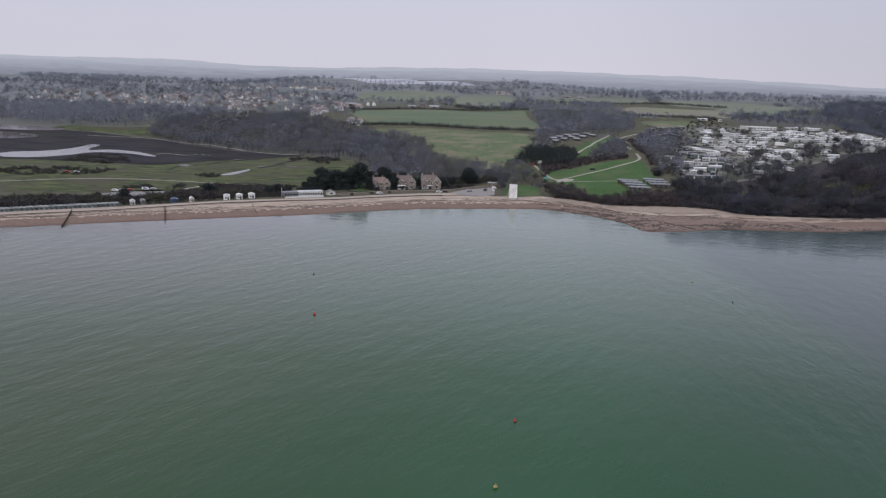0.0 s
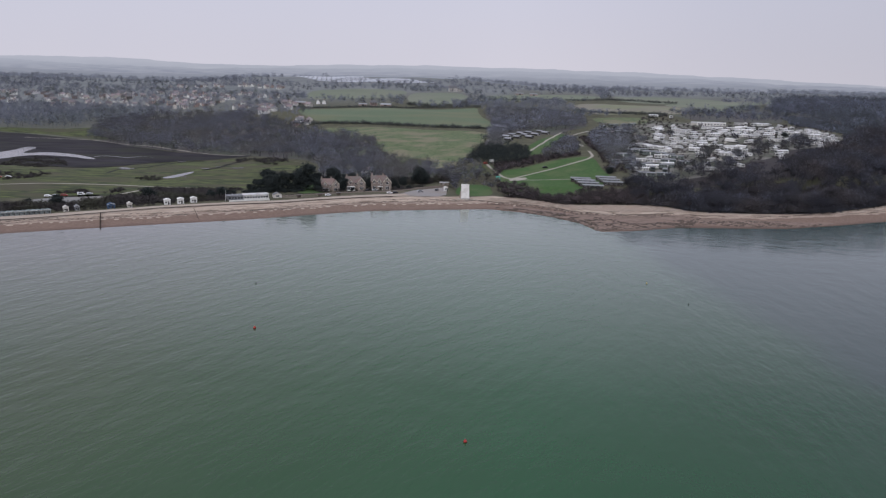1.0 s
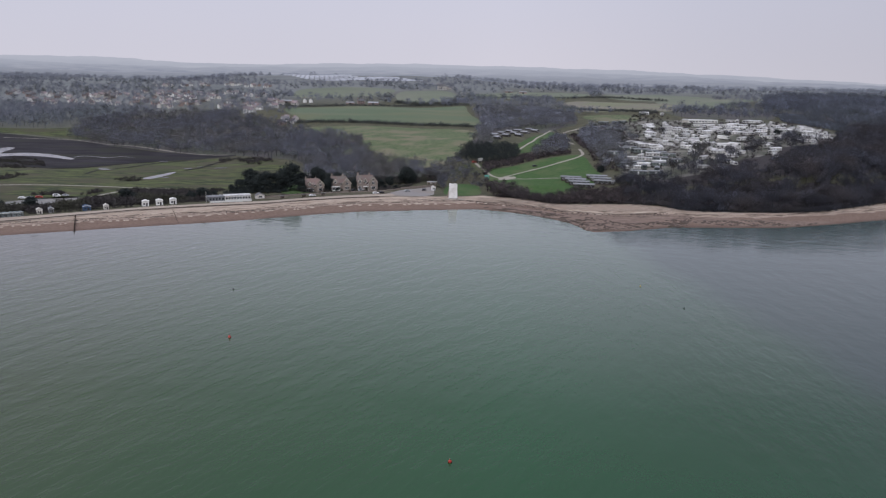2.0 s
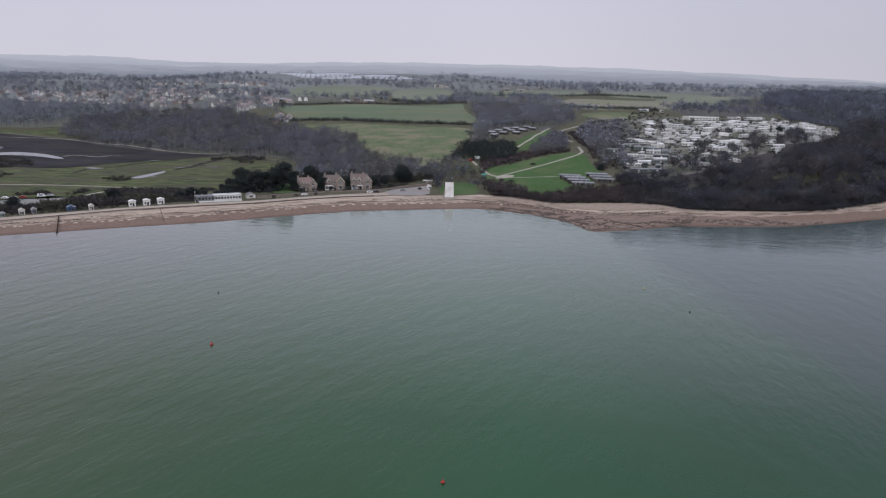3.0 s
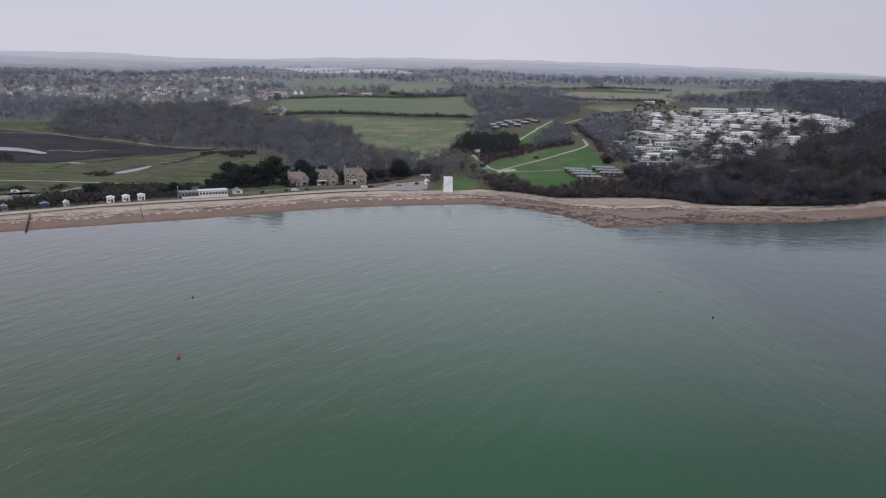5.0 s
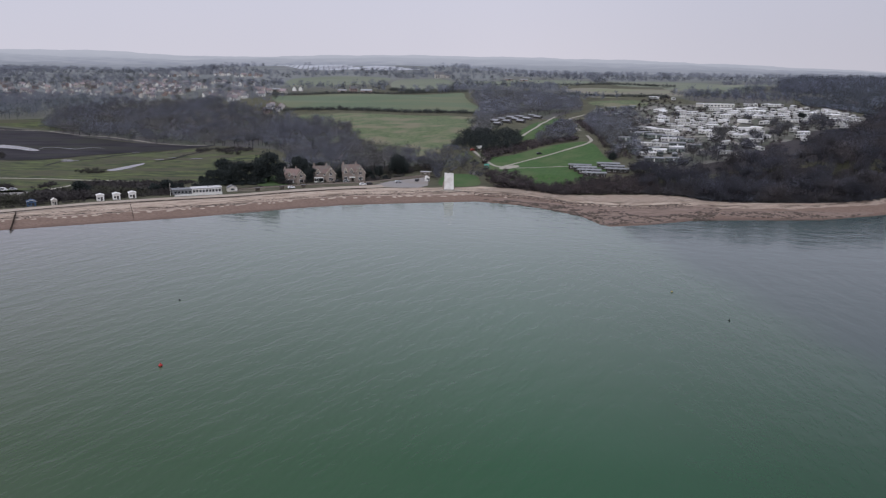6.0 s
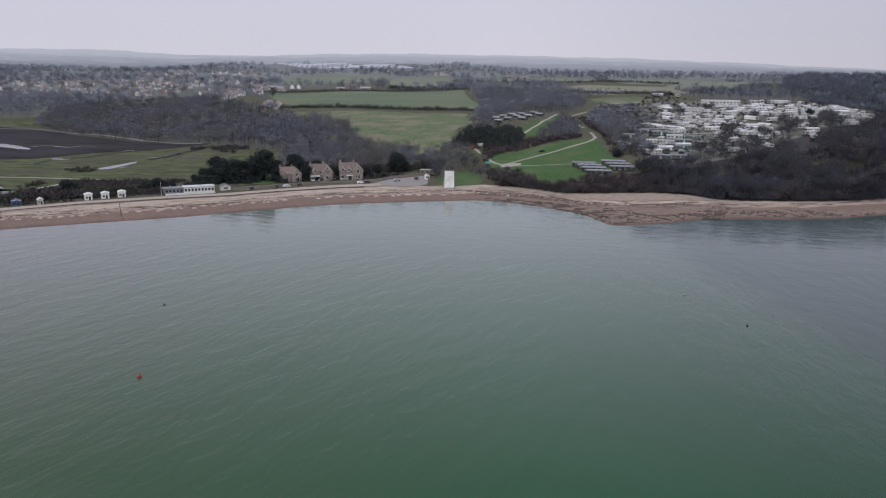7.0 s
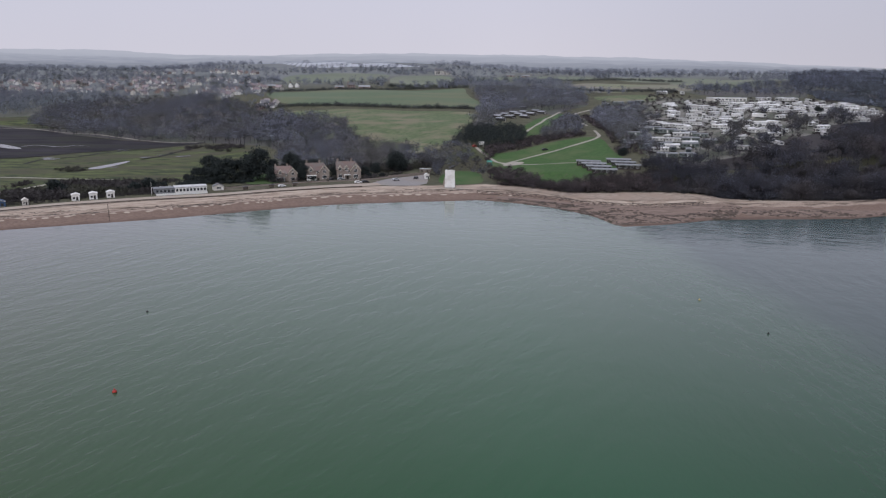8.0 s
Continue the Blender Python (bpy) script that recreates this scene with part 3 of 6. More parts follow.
        bm.faces.new((rings[0][i], rings[0][(i + 1) % sides], rings[1][(i + 1) % sides], rings[1][i]))
    bm.faces.new(rings[0][::-1])
    bm.faces.new(rings[1])
    return bm


def pip(poly, x, y):
    """Which of the points lie inside a polygon of the plan."""
    x, y = np.asarray(x, float), np.asarray(y, float)
    inside = np.zeros(x.shape, bool)
    for (xa, ya), (xb, yb) in zip(poly, poly[1:] + poly[:1]):
        cross = (ya > y) != (yb > y)
        with np.errstate(divide="ignore", invalid="ignore"):
            inside ^= cross & (x < (xb - xa) * (y - ya) / (yb - ya + 1e-12) + xa)
    return inside


def rounded(poly, times=2):
    """Cuts a polygon's corners off, so that its outline runs smoothly."""
    for _ in range(times):
        poly = [p for (xa, ya), (xb, yb) in zip(poly, poly[1:] + poly[:1]) for p in ((xa * 0.75 + xb * 0.25, ya * 0.75 + yb * 0.25), (xa * 0.25 + xb * 0.75, ya * 0.25 + yb * 0.75))]
    return poly


def patch(name, poly, material, label, lift=0.15, step=6.0, level=None, soft=2):
    """A sheet of the ground with a cover of its own, laid over the land."""
    from mathutils.geometry import delaunay_2d_cdt
    poly = rounded(list(poly), soft)
    rim = []
    for (xa, ya), (xb, yb) in zip(poly, poly[1:] + poly[:1]):
        k = max(1, int(math.hypot(xb - xa, yb - ya) / step))
        rim += [Vector((xa + (xb - xa) * i / k, ya + (yb - ya) * i / k)) for i in range(k)]
    xs, ys = [p[0] for p in poly], [p[1] for p in poly]
    gx, gy = np.meshgrid(np.arange(min(xs), max(xs), step), np.arange(min(ys), max(ys), step))
    gx, gy = gx.ravel() + 0.013, gy.ravel() + 0.017
    keep = pip(poly, gx, gy)
    pts = rim + [Vector((a, b)) for a, b in zip(gx[keep], gy[keep])]
    n = len(rim)
    v, _, f, *_ = delaunay_2d_cdt(pts, [(i, (i + 1) % n) for i in range(n)], [], 1, 1e-4)
    v = np.array([tuple(p) for p in v])
    z = np.full(len(v), level) if level is not None else laid(v[:, 0], v[:, 1]) + lift
    ob = arrays(name, np.column_stack((v, z)), [tuple(t) for t in f if len(t) == 3], material, True)
    return tagged(ob, label, kind="structure")


def strip(name, line, width, material, label, lift=0.22, closed_step=3.0):
    """A path or road along a line of the plan, laid over the land."""
    line = np.array(line, float)
    d = np.concatenate(([0], np.cumsum(np.hypot(*np.diff(line, axis=0).T))))
    at = np.linspace(0, d[-1], max(3, int(d[-1] / closed_step)))
    soft = np.exp(-(np.arange(-4, 5) / 2.2) ** 2)
    soft /= soft.sum()
    xy = np.column_stack([np.interp(at, d, line[:, k]) for k in (0, 1)])
    pad = np.vstack([np.repeat(xy[:1], 4, 0), xy, np.repeat(xy[-1:], 4, 0)])
    xy = np.column_stack([np.convolve(pad[:, k], soft, "valid") for k in (0, 1)])
    tan = np.gradient(xy, axis=0)
    tan /= np.maximum(np.hypot(*tan.T), 1e-6)[:, None]
    side = np.column_stack((-tan[:, 1], tan[:, 0]))
    rng = np.random.default_rng(len(name))
    wv = width * (1 + 0.12 * np.sin(at / 5.0 + rng.random()) * (width < 6))
    rows = []
    for k in (-0.5, -0.17, 0.17, 0.5):
        p = xy + side * (wv * k)[:, None]
        rows.append(np.column_stack((p, laid(p[:, 0], p[:, 1]) + lift)))
    n = len(at)
    v = np.vstack(rows)
    f = [(k * n + i, k * n + i + 1, (k + 1) * n + i + 1, (k + 1) * n + i) for k in range(3) for i in range(n - 1)]
    return tagged(arrays(name, v, f, material, True), label, kind="structure")


# ---- ground: one sheet from the sea bed to the horizon ----
def axis(lo, hi, step, out_lo, out_hi):
    mid = list(np.arange(lo, hi + step, step))
    for end, sign in ((out_lo, -1), (out_hi, 1)):
        s, edge = step, mid[0] if sign < 0 else mid[-1]
        while (edge > end) if sign < 0 else (edge < end):
            s *= 1.16
            edge += sign * min(s, 260)
            mid = [edge] + mid if sign < 0 else mid + [edge]
    return np.array(mid)


GX, GY = axis(-420, 330, 4.0, -4700, 4700), axis(376, 1000, 4.0, -4600, 4950)
gx, gy = np.meshgrid(GX, GY)
GZ = height(gx, gy)


def laid(x, y):
    """The height of the ground sheet itself."""
    x, y = np.asarray(x, float), np.asarray(y, float)
    i = np.clip(np.searchsorted(GX, x) - 1, 0, len(GX) - 2)
    j = np.clip(np.searchsorted(GY, y) - 1, 0, len(GY) - 2)
    u, v = (x - GX[i]) / (GX[i + 1] - GX[i]), (y - GY[j]) / (GY[j + 1] - GY[j])
    return GZ[j, i] * (1 - u) * (1 - v) + GZ[j, i + 1] * u * (1 - v) + GZ[j + 1, i] * (1 - u) * v + GZ[j + 1, i + 1] * u * v


nx, ny = len(GX), len(GY)
idx = np.arange(nx * ny).reshape(ny, nx)
quads = np.stack((idx[:-1, :-1], idx[:-1, 1:], idx[1:, 1:], idx[1:, :-1]), -1).reshape(-1, 4)
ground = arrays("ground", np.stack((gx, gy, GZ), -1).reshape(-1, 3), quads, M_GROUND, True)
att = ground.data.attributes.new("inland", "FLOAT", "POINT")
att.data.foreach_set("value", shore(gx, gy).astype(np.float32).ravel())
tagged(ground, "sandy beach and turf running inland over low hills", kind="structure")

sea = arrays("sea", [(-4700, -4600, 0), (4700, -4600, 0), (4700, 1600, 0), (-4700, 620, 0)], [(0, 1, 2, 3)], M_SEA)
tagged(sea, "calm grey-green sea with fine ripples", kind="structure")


def ridge(name, y, line, material, label):
    """A far rise of the land, as a long swelling bank that reaches the skyline."""
    xs, zs = np.array(line, float).T
    x = np.arange(xs[0], xs[-1], 24.0)
    rng = np.random.default_rng(len(line) + y)
    top = np.interp(x, xs, zs)
    soft = np.exp(-(np.arange(-12, 13) / 6.0) ** 2)
    top = np.convolve(np.pad(top, 12, "edge"), soft / soft.sum(), "valid")
    top = top + 1.6 * np.sin(x / 90) + 1.2 * np.sin(x / 37 + 1) + rng.normal(0, 0.9, len(x))
    rows = [np.column_stack((x, np.full_like(x, y + dy), np.interp(k, (0, 1), (0, 1)) * top - 30 * (1 - k))) for dy, k in ((-420, 0.0), (-230, 0.55), (-90, 0.88), (0, 1.0), (140, 0.9))]
    n = len(x)
    f = [(k * n + i, k * n + i + 1, (k + 1) * n + i + 1, (k + 1) * n + i) for k in range(4) for i in range(n - 1)]
    return tagged(arrays(name, np.vstack(rows), f, material, True), label, kind="structure")


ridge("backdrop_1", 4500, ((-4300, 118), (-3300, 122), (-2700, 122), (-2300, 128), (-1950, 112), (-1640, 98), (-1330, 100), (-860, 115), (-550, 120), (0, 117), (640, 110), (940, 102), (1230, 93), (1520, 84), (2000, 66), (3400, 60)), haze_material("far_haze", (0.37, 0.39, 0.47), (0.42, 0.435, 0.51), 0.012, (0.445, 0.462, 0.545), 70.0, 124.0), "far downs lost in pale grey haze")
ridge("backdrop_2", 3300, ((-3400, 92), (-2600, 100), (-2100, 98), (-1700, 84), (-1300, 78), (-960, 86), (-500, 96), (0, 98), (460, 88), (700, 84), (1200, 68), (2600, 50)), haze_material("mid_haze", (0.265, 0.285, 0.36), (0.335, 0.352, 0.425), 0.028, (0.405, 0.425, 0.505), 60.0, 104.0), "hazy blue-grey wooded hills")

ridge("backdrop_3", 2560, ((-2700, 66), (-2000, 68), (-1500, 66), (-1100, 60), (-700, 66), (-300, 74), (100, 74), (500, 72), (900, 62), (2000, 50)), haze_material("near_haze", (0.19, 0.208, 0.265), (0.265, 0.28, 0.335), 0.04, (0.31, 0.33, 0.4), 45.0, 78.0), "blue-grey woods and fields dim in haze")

# fields, flats and ways over the ground
FIELD_LOW = ((-216, 884), (-149, 862), (-86, 858), (-22, 836), (-19, 783), (-29, 724), (-36, 693), (-48, 668), (-66, 670), (-80, 684), (-97, 700), (-110, 733), (-128, 772), (-160, 818), (-190, 852))
FIELD_MID = ((-282, 1080), (-222, 1082), (-148, 1066), (-108, 1062), (-55, 1068), (-40, 1076), (-36, 990), (-16, 920), (-16, 866), (-98, 884), (-155, 894), (-206, 906), (-238, 936))
FIELD_WEST = ((-394, 1571), (-317, 1601), (-215, 1655), (-172, 1425), (-196, 1308), (-292, 1310), (-306, 1233))
FIELD_TOP = ((-184, 1487), (-83, 1550), (-60, 1254), (-98, 1118), (-142, 1152))
FIELD_BROWN = ((80, 1245), (215, 1268), (262, 1185), (205, 1010), (165, 985), (90, 1050))
FIELD_DIM = ((218, 1262), (300, 1300), (400, 1420), (420, 1250), (322, 1130), (285, 1065), (232, 1050), (266, 1180))
FIELD_STRIP = ((96, 1004), (160, 958), (152, 899), (104, 937))
FIELD_EAST = ((160, 1340), (236, 1270), (330, 1300), (400, 1560), (215, 1640))
FIELD_NORTH = ((-52, 1514), (176, 1654), (153, 1374), (-34, 1251))
PARK = ((-18, 684), (-4, 662), (13, 663), (31, 677), (64, 692), (73, 682), (74, 640), (80, 612), (60, 572), (44, 570), (23, 574), (3, 574), (-7, 605), (-2, 632))
LAWN = ((-32, 614), (-16, 618), (-10, 600), (-8, 568), (-34, 563), (-36, 590))
PADDOCK = ((12, 716), (30, 783), (50, 862), (62, 862), (48, 762), (29, 706))
MUD = ((-800, 960), (-700, 940), (-625, 948), (-541, 935), (-487, 903), (-442, 882), (-399, 836), (-338, 798), (-262, 778), (-236, 762), (-264, 752), (-307, 720), (-325, 668), (-350, 645), (-387, 660), (-428, 658), (-461, 660), (-483, 645), (-560, 600), (-800, 600))
DUNE = ((-560, 600), (-483, 646), (-428, 658), (-350, 642), (-320, 668), (-305, 722), (-264, 748), (-225, 735), (-170, 690), (-150, 640), (-160, 580), (-200, 545), (-262, 505), (-330, 480), (-430, 470), (-600, 480))
SALTING = ((-640, 975), (-560, 972), (-517, 985), (-505, 1010), (-452, 930), (-440, 905), (-475, 912), (-530, 940), (-640, 950))
patch("field_1", FIELD_LOW, M_FIELD, "rough green pasture with worn tawny patches")
patch("field_2", FIELD_MID, M_GRASS, "smooth green winter pasture between hedges")
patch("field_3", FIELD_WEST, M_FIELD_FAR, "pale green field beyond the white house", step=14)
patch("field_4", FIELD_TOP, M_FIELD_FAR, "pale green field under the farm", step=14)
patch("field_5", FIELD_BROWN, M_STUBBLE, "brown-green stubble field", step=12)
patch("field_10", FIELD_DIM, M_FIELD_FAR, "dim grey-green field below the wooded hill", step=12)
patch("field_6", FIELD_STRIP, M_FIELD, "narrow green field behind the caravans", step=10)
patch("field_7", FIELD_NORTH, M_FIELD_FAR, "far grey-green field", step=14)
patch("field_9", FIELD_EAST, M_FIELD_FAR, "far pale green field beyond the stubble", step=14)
patch("field_8", SALTING, M_DUNE, "green meadow beside the mud flats", step=10)
patch("park_grass", PARK, M_LAWN, "bright mown grass crossed by gravel paths", lift=0.32, step=3.5)
patch("lawn", LAWN, M_LAWN, "mown green lawn behind the white tower", step=5)
patch("lawn_2", ((-34, 616), (-16, 620), (-4, 632), (-12, 656), (-19, 684), (-30, 668), (-40, 645)), M_DUNE, "rough green slope behind the lawn", step=5)
patch("paddock", PADDOCK, M_LAWN, "sliver of green paddock among trees", step=5)
patch("dune_turf", DUNE, M_DUNE, "flat olive dune turf with tawny patches", step=8)
patch("garden", ((-149, 578), (-139, 600), (-128, 590), (-120, 564), (-136, 546), (-146, 556)), M_LAWN, "green garden lawn beside the evergreens", step=5)
for k, (x, y, s) in enumerate(((-318, 655, 0.7), (-225, 668, 0.8), (-251, 664, 0.6), (-246, 677, 0.5), (-243, 694, 0.6), (-240, 712, 0.75), (-312, 646, 0.7), (-296, 724, 0.6), (-264, 716, 0.5), (-247, 609, 0.4))):
    patch("pool_%d" % (k + 1), ((x - 7 * s, y - 1), (x - 2 * s, y - 3 * s), (x + 6 * s, y - 1), (x + 7 * s, y + 4 * s), (x - 1, y + 2 * s)), M_CREEK, "small pale pool in the turf", lift=0.5, step=4)
for k, poly in enumerate((((-4, 539), (6, 540), (21, 535), (35, 525), (46, 517), (62, 511), (78, 512), (94, 519), (112, 525), (124, 522), (119, 507), (116, 500), (106, 492), (98, 494), (88, 487), (86, 481), (72, 476), (62, 473), (54, 469), (50, 478), (47, 492), (42, 499), (33, 508), (20, 520), (6, 530)), ((120, 516), (134, 521), (150, 518), (168, 521), (186, 520), (204, 527), (206, 522), (190, 512), (172, 504), (150, 500), (136, 502), (118, 498)))):
    patch("reef_flat_%d" % (k + 1), poly, M_REEF, "flat reddish-brown weed-stained reef at the waterline", lift=0.1, step=3, soft=2)
patch("mud_flats", MUD, M_MUD, "dark estuary mud flats", lift=0.3, step=12)
CREEK = ((-523, 699), (-489, 727), (-485, 768), (-495, 806), (-478, 802), (-470, 765), (-461, 745), (-448, 762), (-425, 758), (-403, 746), (-374, 721), (-380, 716), (-403, 731), (-429, 737), (-445, 732), (-452, 716), (-450, 704), (-467, 669), (-500, 662))
LAGOON = ((-720, 920), (-641, 902), (-596, 879), (-594, 840), (-612, 820), (-720, 830))
POND = ((-262, 600), (-258, 622), (-254, 644), (-250, 640), (-250, 618), (-253, 598))
patch("creek", CREEK, M_CREEK, "pale tidal creek winding over mud", level=1.45, soft=1)
patch("lagoon", LAGOON, M_CREEK, "pale shallow lagoon behind the flats", level=1.45)
patch("lagoon_2", ((-740, 962), (-627, 958), (-612, 946), (-625, 938), (-740, 930)), M_CREEK, "narrow pale lagoon under the far wood", lift=0.35)
patch("pond", POND, M_CREEK, "narrow pale pond in the turf", lift=0.36, soft=1)
strip("path_1", ((-17, 682), (-8, 657), (-1, 636), (9, 629)), 2.0, M_PATH, "pale gravel path down to the fork", lift=0.4)
strip("path_2", ((1, 630), (18, 641), (38, 652), (54, 667), (67, 680), (72, 692), (71, 723)), 2.3, M_PATH, "pale gravel drive over the grass", lift=0.43)
strip("path_3", ((9, 628), (28, 619), (50, 611)), 1.1, M_PATH, "narrow pale path to the chalets", lift=0.4)
patch("path_fork", ((1, 627), (7, 634), (15, 633), (17, 628), (10, 624)), M_PATH, "pale worn gravel where the paths fork", lift=0.46, step=3)
strip("path_4", ((69, 753), (64, 812), (62, 844), (72, 865), (87, 880)), 3.0, M_PATH, "pale drive winding uphill among trees")
strip("path_5", ((20, 723), (33, 761), (49, 850), (57, 875)), 2.2, M_PATH, "pale track beside the paddock")
strip("path_6", ((-420, 500), (-386, 514), (-358, 537), (-330, 552), (-306, 556), (-270, 557), (-249, 555), (-218, 556)), 2.4, M_PATH, "sandy footpath over the dune turf")
strip("ditch_1", ((-250, 652), (-247, 658), (-242, 668), (-241, 716), (-233, 746)), 3.2, M_MUD, "dark muddy ditch across the turf", lift=0.34)
strip("ditch_2", ((-313, 618), (-316, 646), (-300, 664), (-294, 721), (-276, 734)), 3.0, M_MUD, "dark muddy ditch across the turf", lift=0.34)
strip("ditch_3", ((-386, 735), (-383, 749), (-371, 746), (-353, 736), (-349, 755), (-331, 744)), 2.0, M_CREEK, "thin pale creek winding over mud", lift=0.5)
strip("ditch_4", ((-321, 654), (-310, 648), (-304, 652)), 2.2, M_CREEK, "thin pale runnel in the turf", lift=0.42)
strip("path_7", ((-256, 480), (-253, 492), (-253, 516), (-247, 540)), 3.0, M_PATH, "sandy track to the car park")
strip("path_8", ((-560, 905), (-473, 900), (-388, 842), (-347, 814), (-314, 799), (-250, 768)), 2.6, M_PATH, "pale causeway along the wood", lift=0.6)
patch("caravan_ground", ((92, 672), (94, 606), (150, 592), (172, 598), (182, 622), (207, 650), (232, 690), (264, 730), (300, 735), (312, 790), (298, 866), (180, 878), (150, 962), (138, 900), (98, 905), (98, 860), (118, 780)), M_TRODDEN, "trodden grass and gravel between caravans", step=7)
strip("road_1", ((-330, 383), (-304, 403), (-281, 419), (-256, 436), (-231, 456), (-204, 478), (-173, 497), (-141, 514), (-117, 533.5), (-89, 551), (-66, 561)), 9.5, M_ROAD, "sandy concrete promenade road behind the beach")
patch("beach_shelf", ((-12, 556), (6, 554), (21, 549), (35, 538), (46, 528), (62, 521), (76, 522), (92, 529), (106, 533), (122, 532), (116, 537), (108, 546), (91, 549), (78, 544), (51, 541), (36, 545), (21, 557), (6, 563), (-10, 562)), M_SAND, "pale sandy shelf above the low sea wall", lift=0.22, step=4, soft=1)
patch("promenade_apron", ((-147, 524), (-119, 539), (-91, 557), (-70, 567), (-70, 577), (-88, 567.5), (-104, 561.5), (-120, 551), (-140, 538), (-152, 529)), M_VERGE, "rough turf verge between promenade and garden walls", lift=0.16, step=4, soft=1)
strip("lane_1", ((134, 690), (150, 689), (162, 684), (166, 660), (164, 640), (174, 630)), 3.0, M_PATH, "pale gravel lane among the caravans", lift=0.3)
strip("lane_2", ((198, 750), (190, 732), (180, 716), (172, 700), (162, 686)), 3.0, M_PATH, "pale gravel lane up through the caravans", lift=0.3)
strip("lane_3", ((196, 742), (208, 757), (226, 786), (244, 812), (262, 832), (282, 848)), 3.4, M_PATH, "pale gravel lane up to the clubhouse", lift=0.3)
strip("road_2", ((132, 912), (122, 830), (126, 772), (140, 735), (160, 700)), 4.5, M_TARMAC, "grey road through the caravan park")
patch("car_park_1", ((-76, 556), (-66, 580), (-46, 598), (-43, 596), (-41.5, 578), (-41, 566), (-46, 558), (-58, 556)), M_PALE, "worn pale car park by the beach", soft=0, step=4)
patch("car_park_2", ((-297, 479), (-279, 506), (-262, 515), (-252, 489), (-264, 470), (-286, 464)), M_TARMAC, "grey gravel car park among scrub", soft=1, step=4)


# ---- trees ----
def tube(p, q, r0, r1, sides=4):
    p, q = np.array(p, float), np.array(q, float)
    d = (q - p) / np.linalg.norm(q - p)
    a = np.cross(d, (0.3, 0.9, 0.1))
    a /= np.linalg.norm(a)
    b = np.cross(d, a)
    ang = np.arange(sides) * 2 * np.pi / sides
    ring = np.outer(np.cos(ang), a) + np.outer(np.sin(ang), b)
    v = np.vstack((p + ring * r0, q + ring * r1))
    f = []
    for i in range(sides):
        j = (i + 1) % sides
        f += [(i, j, sides + j), (i, sides + j, sides + i)]
    return v, np.array(f)


def join(bits):
    vs, fs, n = [], [], 0
    for v, f in bits:
        vs.append(v)
        fs.append(f + n)
        n += len(v)
    return np.vstack(vs), np.vstack(fs)


def sprays(rng, centres, size, count, long=1.6, upright=0.8, thin=(0.16, 0.34)):
    """Small ragged triangles of twig or leaf round some centres."""
    c = centres[rng.integers(0, len(centres), count)]
    p = c + rng.normal(0, 1, (count, 3)) * size[None, :]
    d = rng.normal(0, 1, (count, 3))
    d[:, 2] = np.abs(d[:, 2]) * upright
    d /= np.linalg.norm(d, axis=1)[:, None]
    s = np.cross(d, rng.normal(0, 1, (count, 3)))
    s /= np.linalg.norm(s, axis=1)[:, None]
    ln = rng.uniform(0.6, 1.2, (count, 1)) * long
    wd = ln * rng.uniform(*thin, (count, 1))
    v = np.stack((p - s * wd, p + s * wd, p + d * ln), 1).reshape(-1, 3)
    return v, np.arange(count * 3).reshape(-1, 3)


def bare_tree(seed, high=9.0, wide=4.0, twigs=300, limbs=7, forks=2):
    """A leafless tree: trunk, limbs and a cloud of twigs. Returns the wood and the twigs."""
    rng = np.random.default_rng(seed)
    lean = rng.normal(0, 0.3, 2)
    top = np.array((lean[0], lean[1], high * 0.55))
    bits, ends = [tube((0, 0, -0.6), top, 0.2 * high / 9, 0.1 * high / 9, 5)], []
    for k in range(limbs):
        a = 2 * np.pi * (k + rng.random() * 0.7) / limbs
        z0 = high * rng.uniform(0.25, 0.5)
        base = np.array((lean[0] * z0 / high, lean[1] * z0 / high, z0))
        out = wide * rng.uniform(0.55, 0.95)
        end = np.array((math.cos(a) * out, math.sin(a) * out, high * rng.uniform(0.55, 0.85)))
        bits.append(tube(base, end, 0.09, 0.035, 3))
        ends += [end, base * 0.35 + end * 0.65]
        for _ in range(forks):
            e2 = end + rng.normal(0, 1, 3) * (0.9, 0.9, 0.8)
            bits.append(tube(base * 0.4 + end * 0.6, e2, 0.045, 0.02, 3))
            ends.append(e2)
    for _ in range(4):
        e = top + rng.normal(0, 1, 3) * (wide * 0.3, wide * 0.3, 0.6) + (0, 0, high * 0.26)
        bits.append(tube(top, e, 0.08, 0.025, 3))
        ends.append(e)
    return join(bits), sprays(rng, np.array(ends), np.array((0.85, 0.85, 0.75)) * wide / 4, twigs, 1.25 * (1 + (300 / twigs > 1.5) * 0.3), 1.7, (0.1, 0.2))


def leafy_tree(seed, high=10.0, wide=4.5, leaves=900, low=0.25, clumps=15):
    """An evergreen: trunk, limbs and uneven clumps of leaf."""
    rng = np.random.default_rng(seed)
    bits, cs = [tube((0, 0, -0.6), (rng.normal(0, 0.3), rng.normal(0, 0.3), high * 0.7), 0.32, 0.14, 6)], []
    for k in range(clumps):
        a = 2 * np.pi * k * 0.38 + rng.random()
        f = rng.uniform(low, 0.92)
        out = wide * rng.uniform(0.35, 0.85) * (1 - 0.55 * abs(f - 0.5))
        end = np.array((math.cos(a) * out, math.sin(a) * out, high * f))
        bits.append(tube((0, 0, high * f * 0.6), end, 0.1, 0.03, 3))
        cs.append(end)
    cs.append(np.array((0, 0, high * 0.9)))
    return join(bits), sprays(rng, np.array(cs), np.array((0.95, 0.95, 0.7)) * wide / 4.5, leaves, 0.95)


def bush(seed, high=1.6, wide=1.8, leaves=72):
